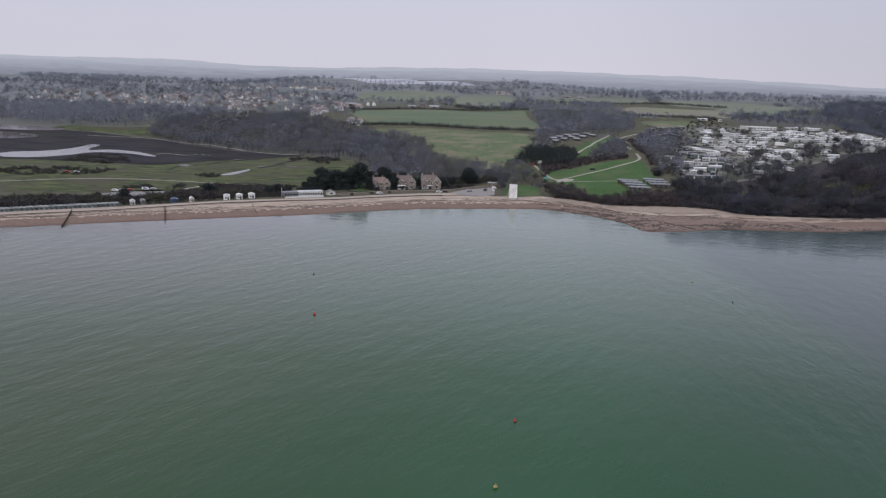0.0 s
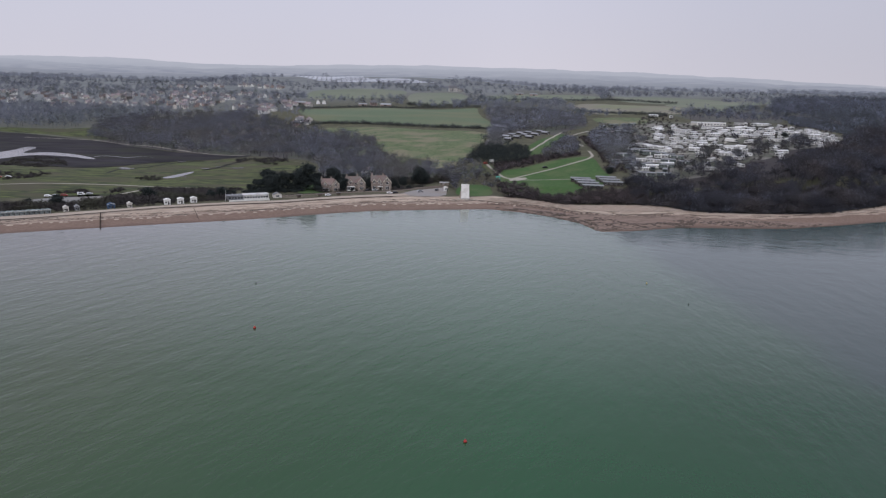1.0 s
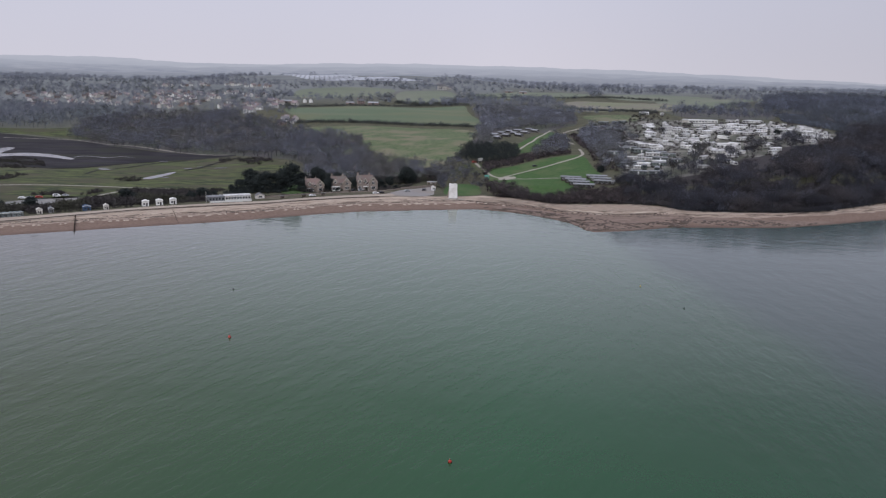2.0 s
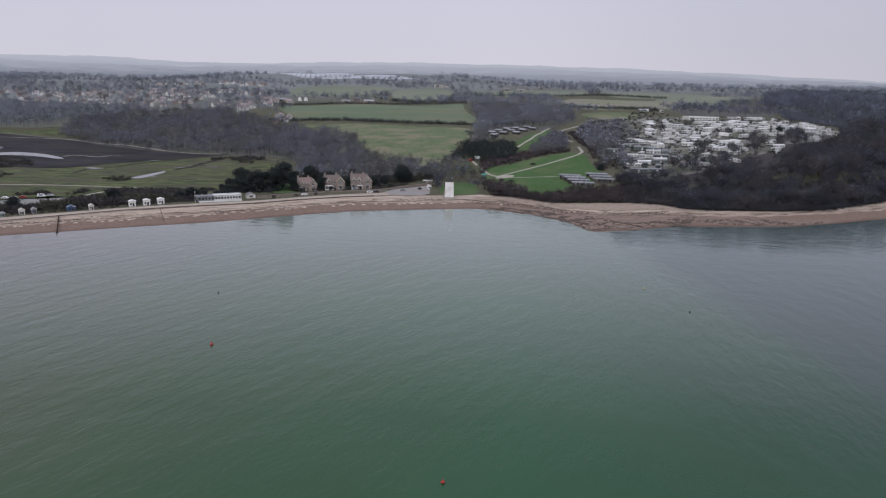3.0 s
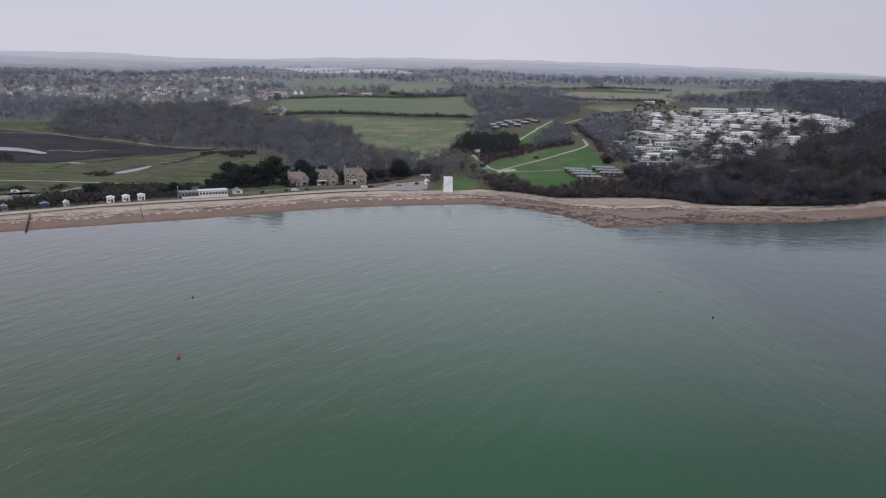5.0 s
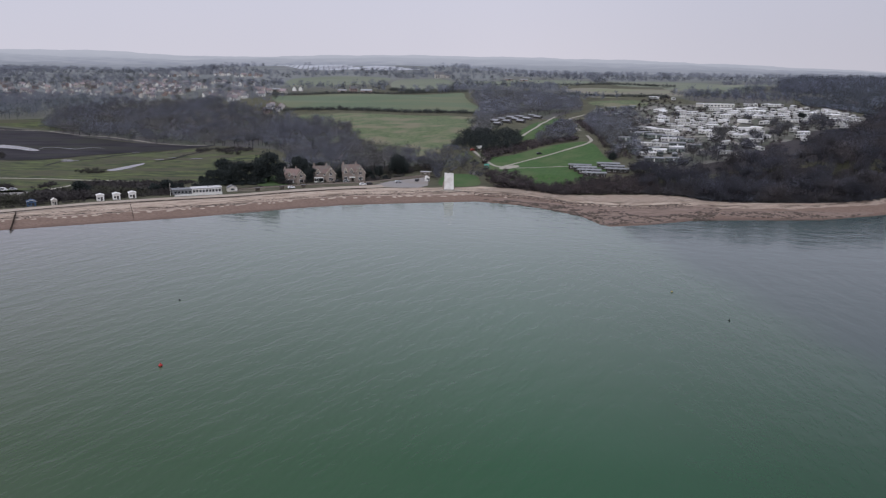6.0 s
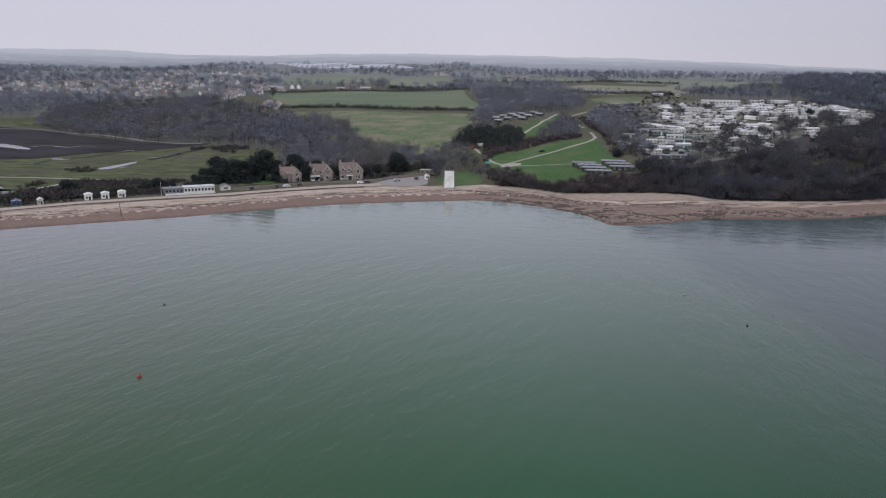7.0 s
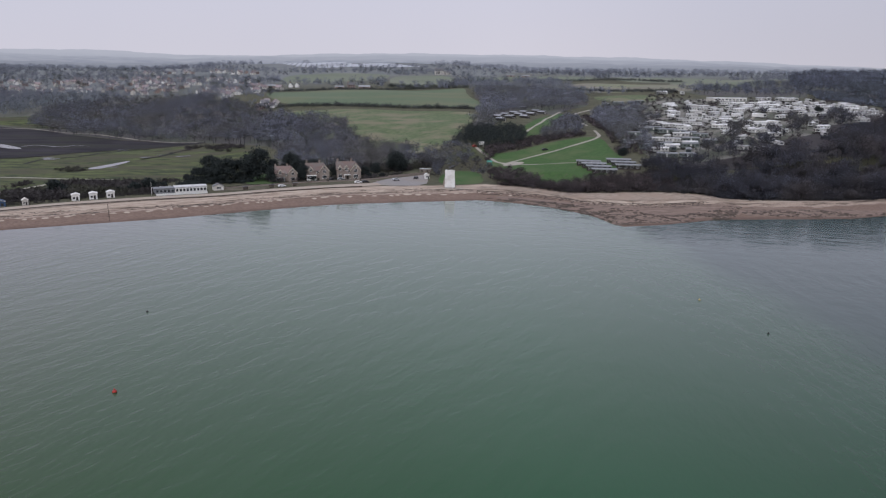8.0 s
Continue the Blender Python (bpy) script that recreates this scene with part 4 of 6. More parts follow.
    rng = np.random.default_rng(seed)
    a = rng.random(7) * 6.28
    r = wide * rng.uniform(0.1, 0.6, 7)
    cs = np.column_stack((np.cos(a) * r, np.sin(a) * r, high * rng.uniform(0.2, 0.7, 7)))
    return sprays(rng, cs, np.array((0.5, 0.5, 0.35)) * wide / 1.8, leaves, 0.8)


def scattered(kinds, x, y, z, scale, seed):
    """Many copies of some templates as one pair of arrays."""
    rng = np.random.default_rng(seed)
    pick = rng.integers(0, len(kinds), len(x))
    vs, fs, n = [], [], 0
    tints = []
    for k, (v, f) in enumerate(kinds):
        who = np.flatnonzero(pick == k)
        if not len(who):
            continue
        a = rng.random(len(who)) * 2 * np.pi
        s = scale[who]
        ca, sa = np.cos(a) * s, np.sin(a) * s
        out = np.empty((len(who), len(v), 3))
        out[:, :, 0] = v[None, :, 0] * ca[:, None] - v[None, :, 1] * sa[:, None] + x[who, None]
        out[:, :, 1] = v[None, :, 0] * sa[:, None] + v[None, :, 1] * ca[:, None] + y[who, None]
        out[:, :, 2] = v[None, :, 2] * s[:, None] + z[who, None]
        vs.append(out.reshape(-1, 3))
        tints.append(np.repeat(np.clip(rng.normal(0.5, 0.22, len(who)), 0, 1), len(v)))
        fs.append((f[None] + (np.arange(len(who)) * len(v))[:, None, None]).reshape(-1, 3) + n)
        n += len(who) * len(v)
    return np.vstack(vs), np.vstack(fs), np.concatenate(tints)


def grove(name, made, material):
    """Scattered plants as one object, each plant with a tint of its own."""
    v, f, tint = made
    ob = arrays(name, v, f, material)
    a = ob.data.attributes.new("tint", "FLOAT", "POINT")
    a.data.foreach_set("value", tint.astype(np.float32))
    return ob


def spots(poly, gap, seed, avoid=()):
    """Uneven places about gap metres apart inside a polygon of the plan."""
    rng = np.random.default_rng(seed)
    xs, ys = [p[0] for p in poly], [p[1] for p in poly]
    x, y = np.meshgrid(np.arange(min(xs), max(xs), gap), np.arange(min(ys), max(ys), gap))
    x, y = x.ravel() + rng.normal(0, gap * 0.33, x.size), y.ravel() + rng.normal(0, gap * 0.33, x.size)
    keep = pip(list(poly), x, y)
    for other in avoid:
        keep &= ~pip(list(other), x, y)
    return x[keep], y[keep]


BARE_BIG = [join(bare_tree(s, 9.0 + 1.5 * math.sin(s * 2.3), 4.2, 470)) for s in range(7)]
BARE_LIGHT = [join(bare_tree(s, 9.0 + 1.5 * math.sin(s * 1.7), 4.4, 330, 6, 1)) for s in range(20, 26)]
BARE_SPARSE = [join(bare_tree(s, 9.0, 4.6, 150, 4, 0)) for s in range(70, 75)]
VILLAGE_TREES = ((-900, 1130), (-620, 1140), (-470, 1120), (-420, 1100), (-330, 1000), (-300, 940), (-240, 905), (-236, 1000), (-300, 1110), (-300, 1230), (-400, 1480), (-900, 1480))
LEAFY_MID = [join(leafy_tree(s, 8.0, 4.0, 260)) for s in range(30, 33)]
BUSHES = [bush(s) for s in range(40, 45)]


def wood(name, poly, gap, kinds, material, label, size=(0.8, 1.25), seed=1, avoid=(), ragged=False):
    x, y = spots(poly, gap, seed, avoid)
    if ragged:
        x, y = x / ragged, y / ragged
        k = np.sin(x / 5.1 + seed) + np.sin(y / 4.3 + x / 9.0) - 0.55 * (ragged - 1) + np.random.default_rng(seed).normal(0, 0.5, len(x)) > -0.25
        x, y = x[k] * ragged, y[k] * ragged
    s = np.random.default_rng(seed + 5).uniform(*size, len(x))
    ob = grove(name, scattered(kinds, x, y, laid(x, y), s, seed), material)
    return tagged(ob, label, "woodland", kind="stuff")


def hedge(name, line, gap, kinds, material, label, size=(0.8, 1.5), seed=1, wide=1.0):
    line = np.array(line, float)
    d = np.concatenate(([0], np.cumsum(np.hypot(*np.diff(line, axis=0).T))))
    at = np.arange(0, d[-1], gap)
    rng = np.random.default_rng(seed)
    x = np.interp(at, d, line[:, 0]) + rng.normal(0, wide, len(at))
    y = np.interp(at, d, line[:, 1]) + rng.normal(0, wide, len(at))
    ob = grove(name, scattered(kinds, x, y, laid(x, y), rng.uniform(*size, len(at)), seed), material)
    return tagged(ob, label, "hedge", kind="stuff")


CARAVANS = ((98, 668), (110, 630), (150, 612), (158, 596), (172, 596), (180, 620), (205, 650), (230, 690), (262, 728), (300, 730), (315, 790), (300, 870), (180, 880), (185, 960), (150, 965), (140, 900), (95, 910), (95, 860), (118, 780))
CLIFF_WOOD = ((84, 552), (95, 552), (110, 548), (119, 534), (168, 537), (208, 549), (300, 615), (420, 668), (420, 830), (330, 800), (300, 738), (262, 690), (240, 655), (212, 625), (184, 593), (165, 589), (134, 581), (101, 588), (84, 590))
SLOPE_WOOD = ((-400, 838), (-338, 802), (-262, 782), (-222, 742), (-160, 695), (-150, 640), (-135, 612), (-72, 612), (-40, 650), (-52, 664), (-82, 682), (-100, 698), (-112, 732), (-130, 770), (-162, 816), (-192, 850), (-220, 886), (-240, 900), (-300, 935), (-330, 1000), (-420, 1100), (-480, 1075), (-520, 1035), (-500, 930), (-470, 905))
WEST_WOOD = ((-900, 990), (-620, 970), (-545, 975), (-520, 1020), (-480, 1075), (-470, 1120), (-620, 1140), (-900, 1130))
MID_WOOD = ((-18, 790), (-16, 860), (-14, 920), (-30, 985), (-20, 1020), (50, 1030), (84, 980), (90, 905), (62, 885), (52, 850), (40, 860), (0, 800), (-6, 720), (-22, 730))
GLADE_WOOD = ((34, 686), (60, 702), (65, 740), (60, 810), (56, 810), (46, 745), (28, 700))
LODGES = ((-8, 752), (12, 745), (34, 780), (58, 850), (52, 880), (32, 876), (10, 835), (-4, 806))
PARK_WOOD = ((77, 700), (90, 676), (106, 740), (116, 780), (96, 860), (84, 850), (78, 800), (80, 750))
HILL_WOOD = ((300, 962), (322, 1040), (352, 1130), (420, 1160), (545, 1180), (545, 880), (420, 840), (345, 815), (322, 872), (330, 930))
BACK_WOOD = ((186, 985), (214, 1010), (240, 1040), (282, 1052), (318, 1075), (312, 990), (296, 905), (255, 884), (196, 900))
for k, (poly, litter) in enumerate(((CLIFF_WOOD, M_LITTER), (SLOPE_WOOD, M_LITTER_PALE), (MID_WOOD, M_LITTER_PALE), (HILL_WOOD, M_LITTER_PALE), (BACK_WOOD, M_LITTER_PALE))):
    patch("wood_floor_%d" % (k + 1), poly, litter, "dead leaves and brambles under bare trees", lift=0.12, step=9, soft=1)
patch("wood_floor_6", ((112, 600), (101, 588), (134, 581), (165, 589), (184, 593), (212, 625), (240, 655), (262, 690), (300, 738), (330, 800), (318, 802), (290, 744), (250, 712), (228, 692), (205, 657), (186, 642), (160, 612), (140, 602)), M_LITTER, "dead leaves and brambles under bare trees", lift=0.32, step=7, soft=1)
wood("woodland", CLIFF_WOOD, 6.2, BARE_BIG, M_BARE_DARK, "dense dark leafless wood along the low cliff", (0.6, 1.35), 3)
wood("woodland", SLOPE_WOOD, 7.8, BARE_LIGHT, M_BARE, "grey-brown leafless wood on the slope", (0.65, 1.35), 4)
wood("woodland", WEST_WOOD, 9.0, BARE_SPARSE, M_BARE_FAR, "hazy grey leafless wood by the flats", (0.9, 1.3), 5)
wood("woodland", MID_WOOD, 7.5, BARE_LIGHT, M_BARE_MID, "grey leafless copse between the fields", (0.8, 1.15), 6, (LODGES, PADDOCK))
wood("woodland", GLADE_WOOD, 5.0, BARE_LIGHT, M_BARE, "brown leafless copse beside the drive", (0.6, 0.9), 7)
wood("woodland", PARK_WOOD, 6.0, BARE_LIGHT, M_BARE_MID, "leafless trees round the caravans", (0.6, 0.95), 8)
wood("woodland", HILL_WOOD, 8.0, BARE_SPARSE, M_DENSE, "leafless wood crowning the hill", (0.7, 1.45), 9)
wood("woodland", HILL_WOOD, 22.0, LEAFY_MID, M_DENSE, "dark ivy-clad trees rising from the hill wood", (0.9, 1.7), 15)
wood("woodland", BACK_WOOD, 11.0, BARE_SPARSE, M_DENSE, "leafless trees behind the caravan park", (0.5, 1.0), 10)
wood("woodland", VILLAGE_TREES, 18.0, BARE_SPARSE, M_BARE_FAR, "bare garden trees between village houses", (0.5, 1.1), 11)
wood("woodland", VILLAGE_TREES, 52.0, LEAFY_MID, M_HEDGE, "dark evergreen trees between village houses", (0.7, 1.2), 13)
wood("woodland", SLOPE_WOOD, 30.0, LEAFY_MID, M_HEDGE, "dark ivy-clad trees in the leafless wood", (0.7, 1.15), 14)
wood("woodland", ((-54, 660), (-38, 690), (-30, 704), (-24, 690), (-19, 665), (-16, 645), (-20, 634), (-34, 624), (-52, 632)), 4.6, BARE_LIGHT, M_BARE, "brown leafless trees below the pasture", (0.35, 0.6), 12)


def here(x, y, turn=0.0, sink=0.0, scale=1.0):
    """A pose on the ground of the plan, turned about the upright."""
    return pose(x, y, float(laid(x, y)) - sink, 0, 0, turn) @ Matrix.Scale(scale, 4)


# ---- the white tower, a seamark ----
def white_tower(m):
    t = thing("seamark_tower", "whitewashed stone church tower standing on the beach edge", "tower", m=m)
    bm = bmesh.new()
    rng = random.Random(4)
    front, back = [], []
    cols, rows = 6, 10
    for r in range(rows + 1):
        k = r / rows
        half = 2.85 - 0.14 * k + (0.12 * (1 - k * 6) if k < 1 / 6 else 0)
        dy = 0.35 * k
        zz = 10.0 * k
        fr = []
        for c in range(cols + 1):
            u = -1 + 2 * c / cols
            top = (0.12 * math.sin(c * 1.9) + rng.uniform(-0.06, 0.06)) if r == rows else 0
            fr.append(bm.verts.new((u * half + rng.uniform(-0.03, 0.03), dy + rng.uniform(-0.035, 0.035), zz + top - (0.4 if r == 0 else 0))))
        front.append(fr)
        back.append([bm.verts.new((v.co.x, v.co.y + 0.7, v.co.z)) for v in fr])
    for r in range(rows):
        for c in range(cols):
            bm.faces.new((front[r][c], front[r][c + 1], front[r + 1][c + 1], front[r + 1][c]))
            bm.faces.new((back[r][c + 1], back[r][c], back[r + 1][c], back[r + 1][c + 1]))
        for c in (0, cols):
            bm.faces.new((front[r][c], front[r + 1][c], back[r + 1][c], back[r][c]))
    for c in range(cols):
        bm.faces.new((front[rows][c], front[rows][c + 1], back[rows][c + 1], back[rows][c]))
    part("seaward_face", bm, M_LIMEWASH, t, "smooth whitewashed seaward face")
    bm = prism([(-2.5, -0.4), (2.5, -0.4), (2.4, 6.4), (2.2, 8.2), (1.3, 8.9), (0.2, 8.3), (-1.2, 9.2), (-2.4, 8.4)], 1.06, 5.2)
    part("stone_body", bm, M_STONE, t, "weathered brown rubble body with broken top")
    for s in (-1, 1):
        bm = bmesh.new()
        v = [bm.verts.new(p) for p in ((s * 2.56, 3.6, -0.4), (s * 3.7, 3.6, -0.4), (s * 3.3, 3.6, 3.2), (s * 2.56, 3.6, 5.6), (s * 2.56, 4.8, -0.4), (s * 3.7, 4.8, -0.4), (s * 3.3, 4.8, 3.2), (s * 2.56, 4.8, 5.6))]
        for f in ((0, 1, 2, 3), (4, 5, 6, 7), (0, 1, 5, 4), (1, 2, 6, 5), (2, 3, 7, 6), (0, 3, 7, 4)):
            bm.faces.new([v[i] for i in f])
        part("buttress", bm, M_STONE, t)
    bm = boxed((-3.7, -1.6, -1.2, 3.5, 1.0, -0.1), (-3.2, -0.9, -0.1, 3.25, 0.6, 0.3))
    bmesh.ops.bevel(bm, geom=bm.edges, offset=0.12, segments=1, affect="EDGES")
    part("plinth", bm, M_CONCRETE, t, "stained stone footing")
    return t


white_tower(here(-27.2, 555.5, 8))


# ---- houses ----
def gable_roof(x0, x1, y0, y1, eave, rise, along="x", over=0.35, thick=0.22):
    """A pitched roof shell with thickness; its ridge runs along x or y."""
    if along == "x":
        half, mid = (y1 - y0) / 2 + over, (y0 + y1) / 2
        lo = eave - rise * over / ((y1 - y0) / 2)
        out = [(-half, lo), (0, eave + rise), (half, lo), (half, lo + thick), (0, eave + rise + thick * 1.3), (-half, lo + thick)]
        bm = prism(out, x0 - over, x1 + over)
        bmesh.ops.transform(bm, matrix=Matrix.Rotation(radians(-90), 4, "Z"), verts=bm.verts)
        for v in bm.verts:
            v.co.y = -v.co.y + mid
        return bm
    half, mid = (x1 - x0) / 2 + over, (x0 + x1) / 2
    lo = eave - rise * over / ((x1 - x0) / 2)
    bm = prism([(-half, lo), (0, eave + rise), (half, lo), (half, lo + thick), (0, eave + rise + thick * 1.3), (-half, lo + thick)], y0 - over, y1 + over)
    for v in bm.verts:
        v.co.x += mid
    return bm


def gabled_walls(x0, x1, y0, y1, eave, rise, along="x", foot=-0.8):
    if along == "y":
        return prism([(x0, foot), (x1, foot), (x1, eave), ((x0 + x1) / 2, eave + rise - 0.05), (x0, eave)], y0, y1)
    bm = prism([(y0, foot), (y1, foot), (y1, eave), ((y0 + y1) / 2, eave + rise - 0.05), (y0, eave)], x0, x1)
    for v in bm.verts:
        v.co.x, v.co.y = v.co.y, v.co.x
    return bm


def window(owner, x, z, w, h, y, frame_mat=None, bars=1):
    """A window in a wall that faces -y: frame, sill and panes."""
    frame_mat = frame_mat or M_WHITE
    b = 0.1
    bm = bmesh.new()
    loops = [[bm.verts.new((x + sx * (w / 2 + e), yy, z + h / 2 + sz * (h / 2 + e))) for sx, sz in ((-1, -1), (1, -1), (1, 1), (-1, 1))] for e, yy in ((b, y - 0.07), (0, y - 0.07), (0, y + 0.1), (b, y + 0.1))]
    for p, q in zip(loops, loops[1:] + loops[:1]):
        for i in range(4):
            bm.faces.new((p[i], p[(i + 1) % 4], q[(i + 1) % 4], q[i]))
    f = part("window", bm, frame_mat, owner)
    for k in range(bars):
        u = x - w / 2 + w * (k + 1) / (bars + 1)
        part("glazing_bar", boxed((u - 0.04, y - 0.06, z, u + 0.04, y + 0.05, z + h)), frame_mat, f)
    for k in range(bars + 1):
        u0, u1 = x - w / 2 + w * k / (bars + 1), x - w / 2 + w * (k + 1) / (bars + 1)
        part("pane", boxed((u0 + 0.04, y - 0.03, z + 0.02, u1 - 0.04, y + 0.02, z + h - 0.02)), M_GLASS, f)
    return f


def chimney(owner, x, y, z, high, material):
    bm = boxed((x - 0.45, y - 0.35, z - 1.2, x + 0.45, y + 0.35, z + high), (x - 0.55, y - 0.45, z + high, x + 0.55, y + 0.45, z + high + 0.2))
    c = part("chimney", bm, material, owner)
    for dx in (-0.22, 0.22):
        part("chimney_pot", rod(bmesh.new(), (x + dx, y, z + high + 0.2), (x + dx, y, z + high + 0.75), 0.15, 0.12), M_TILE, c)


def bargeboards(owner, x0, x1, y, eave, rise, over=0.35):
    """Pale boards along the two slopes of a gable that faces -y."""
    mid, half = (x0 + x1) / 2, (x1 - x0) / 2 + over
    lo = eave - rise * over / ((x1 - x0) / 2)
    for side in (-1, 1):
        part("bargeboard", prism([(mid, eave + rise + 0.24), (mid, eave + rise - 0.08), (mid + side * half, lo - 0.12), (mid + side * half, lo + 0.2)], y - over - 0.08, y - over), M_CREAM, owner)


def villa(m, label, twin=False, bay="white"):
    """A gabled stone seaside house, its front towards -y."""
    h = thing("house", label, "house", "stone houses behind the beach", m)
    part("wall", gabled_walls(-6, 3, 0, 8, 5.0, 3.6, "x"), M_STONE, h)
    part("roof", gable_roof(-6, 3, 0, 8, 5.0, 3.6, "x"), M_TILE, h, "red-brown tiled roof")
    part("wing_wall", gabled_walls(1.2, 6.4, -1.6, 7.4, 5.0, 3.2, "y"), M_STONE, h)
    part("wing_roof", gable_roof(1.2, 6.4, -1.6, 7.4, 5.0, 3.2, "y"), M_TILE, h, "red-brown tiled roof")
    bargeboards(h, 1.2, 6.4, -1.6, 5.0, 3.2)
    for x in ((-4.2, -1.0) if twin else (-3.4,)):
        w = 2.4 if twin else 2.6
        part("dormer_wall", gabled_walls(x - w / 2, x + w / 2, -0.3, 3.4, 5.4, 1.7, "y", 4.2), M_STONE, h)
        part("dormer_roof", gable_roof(x - w / 2, x + w / 2, -0.3, 3.4, 5.4, 1.7, "y", 0.25, 0.18), M_TILE, h)
        bargeboards(h, x - w / 2, x + w / 2, -0.3, 5.4, 1.7, 0.25)
        window(h, x, 4.5, 1.2, 1.3, -0.32)
    window(h, 3.8, 3.9, 1.5, 1.5, -1.62)
    window(h, 3.8, 0.9, 2.2, 1.7, -1.62, bars=2)
    window(h, 3.8, 6.3, 0.7, 0.9, -1.62, bars=0)
    window(h, 0.2, 3.6, 1.0, 1.4, -0.02)
    if bay == "white":
        g = part("sun_room", boxed((-5.6, -2.2, -0.6, -0.6, 0.0, 0.7), (-5.7, -2.3, 2.45, -0.5, 0.0, 2.7)), M_WHITE, h, "white glazed sun room")
        for k in range(6):
            x = -5.5 + 0.96 * k
            part("post", boxed((x - 0.06, -2.2, 0.7, x + 0.06, -2.08, 2.45)), M_WHITE, g)
            if k < 5:
                part("pane", boxed((x + 0.08, -2.16, 0.72, x + 0.88, -2.11, 2.42)), M_GLASS, g)
    elif bay == "porch":
        g = part("porch", boxed((-2.2, -1.9, 2.3, 1.0, 0.0, 2.55), (-2.1, -1.8, -0.5, -1.95, -1.65, 2.3), (0.75, -1.8, -0.5, 0.9, -1.65, 2.3)), M_WHITE, h, "white painted porch")
        window(h, -4.2, 0.9, 1.8, 1.6, -0.02)
        part("door", boxed((-0.9, -0.06, -0.2, 0.1, 0.02, 2.0)), M_DARKWOOD, h)
    else:
        window(h, -4.4, 0.9, 1.8, 1.6, -0.02)
        part("verandah", boxed((-5.8, -1.8, 2.3, -0.6, 0.0, 2.5), (-5.7, -1.7, -0.5, -5.55, -1.55, 2.3), (-0.9, -1.7, -0.5, -0.75, -1.55, 2.3), (-3.3, -1.7, -0.5, -3.15, -1.55, 2.3)), M_SLATE, h, "low grey verandah")
        part("door", boxed((-1.6, -0.06, -0.2, -0.6, 0.02, 2.0)), M_WHITE, h)
    chimney(h, -5.4, 4.0, 8.2, 1.6, M_STONE)
    chimney(h, 1.6, 4.4, 8.2, 1.5, M_STONE)
    return h


villa(here(-122.5, 563.5, 24, 0, 0.98), "stone house with tiled roof and low verandah", bay="verandah")
villa(here(-106.2, 572.5, 16, 0, 1.08), "stone house with tiled roof and white sun room", bay="white")
villa(here(-88.7, 577.5, 12, 0, 1.14), "stone house with twin gables and white porch", twin=True, bay="porch")


def garden_wall(name, line, high, thick, material, label):
    """A low wall that follows the ground."""
    bm = bmesh.new()
    line = [Vector(p) for p in line]
    prev = None
    pts = []
    for a, b in zip(line, line[1:]):
        k = max(1, int((b - a).length / 5))
        pts += [a.lerp(b, i / k) for i in range(k)]
    pts.append(line[-1])
    for i, p in enumerate(pts):
        d = (pts[min(i + 1, len(pts) - 1)] - pts[max(i - 1, 0)]).normalized()
        n = Vector((-d.y, d.x)) * thick / 2
        z = float(laid(p.x, p.y))
        ring = [bm.verts.new((p.x + s * n.x * w, p.y + s * n.y * w, z + h)) for s, h, w in ((-1, -1.2, 1.1), (-1, high, 0.9), (1, high, 0.9), (1, -1.2, 1.1))]
        if prev:
            for k in range(4):
                bm.faces.new((prev[k], prev[(k + 1) % 4], ring[(k + 1) % 4], ring[k]))
        else:
            bm.faces.new(ring)
        prev = ring
    bm.faces.new(prev[::-1])
    return tagged(part(name, bm, material), label, "wall", kind="structure")


garden_wall("sea_wall_1", ((-332, 376.5), (-306, 397.5), (-283, 413.5), (-258, 430.5), (-233, 450.5), (-206, 472.5), (-175, 491.5), (-143, 508.5), (-119, 527), (-95, 542), (-76, 550.5)), 0.5, 1.0, M_SEAWALL, "low dark concrete sea wall")
garden_wall("sea_wall_2", ((-12, 552.5), (6, 549), (21, 544), (35, 533), (46, 522), (62, 514), (76, 515), (92, 522), (106, 528)), 0.16, 0.6, M_SEAWALL, "low weathered stone revetment under the cliff")
garden_wall("garden_wall", ((-152, 530), (-140, 539), (-120, 552), (-104, 562.5), (-88, 568.5), (-76, 576), (-66, 585)), 0.8, 0.4, M_STONE, "low brown stone garden wall")
garden_wall("car_park_wall", ((-66, 585), (-46, 600), (-42, 597)), 1.4, 0.4, M_STONE, "low stone wall round the car park")


# ---- the beach cafe and its kiosk ----
def cafe(m):
    c = thing("cafe", "long low white beach cafe with dark windows", "cafe", m=m)
    part("store_wall", boxed((-17, 0, -0.8, -6.6, 6, 2.7)), M_FELT, c, "blue-grey rendered store")
    part("store_roof", boxed((-17.3, -0.3, 2.7, -6.6, 6.3, 2.95)), M_FELT, c)
    part("wall", boxed((-6.6, -0.4, -0.8, 9.4, 6, 3.0)), M_WHITE, c)
    part("roof", boxed((-6.9, -0.8, 3.0, 9.7, 6.3, 3.3)), M_CARAVAN_ROOF, c, "pale flat roof")
    for k in range(9):
        window(c, -5.6 + 1.75 * k, 0.9, 1.2, 1.4, -0.42, bars=0)
    part("terrace_wall", boxed((-16.5, -5.2, -0.9, 9, -4.9, 0.9)), M_WHITE, c, "low white terrace wall")
    for k in range(5):
        window(c, -15.4 + 1.9 * k, 0.8, 1.3, 1.2, -0.02, M_METAL, 0)
    for x in (-14.0, -9.5, 2.0):
        part("roof_vent", boxed((x, 2.5, 2.9, x + 1.0, 3.4, 3.6)), M_METAL, c)
    return c


def kiosk(m):
    k = thing("kiosk", "small pale gabled kiosk beside the cafe", "kiosk", m=m)
    part("wall", gabled_walls(-3.2, 3.2, 0, 5, 2.5, 1.5, "y"), M_RENDER, k)
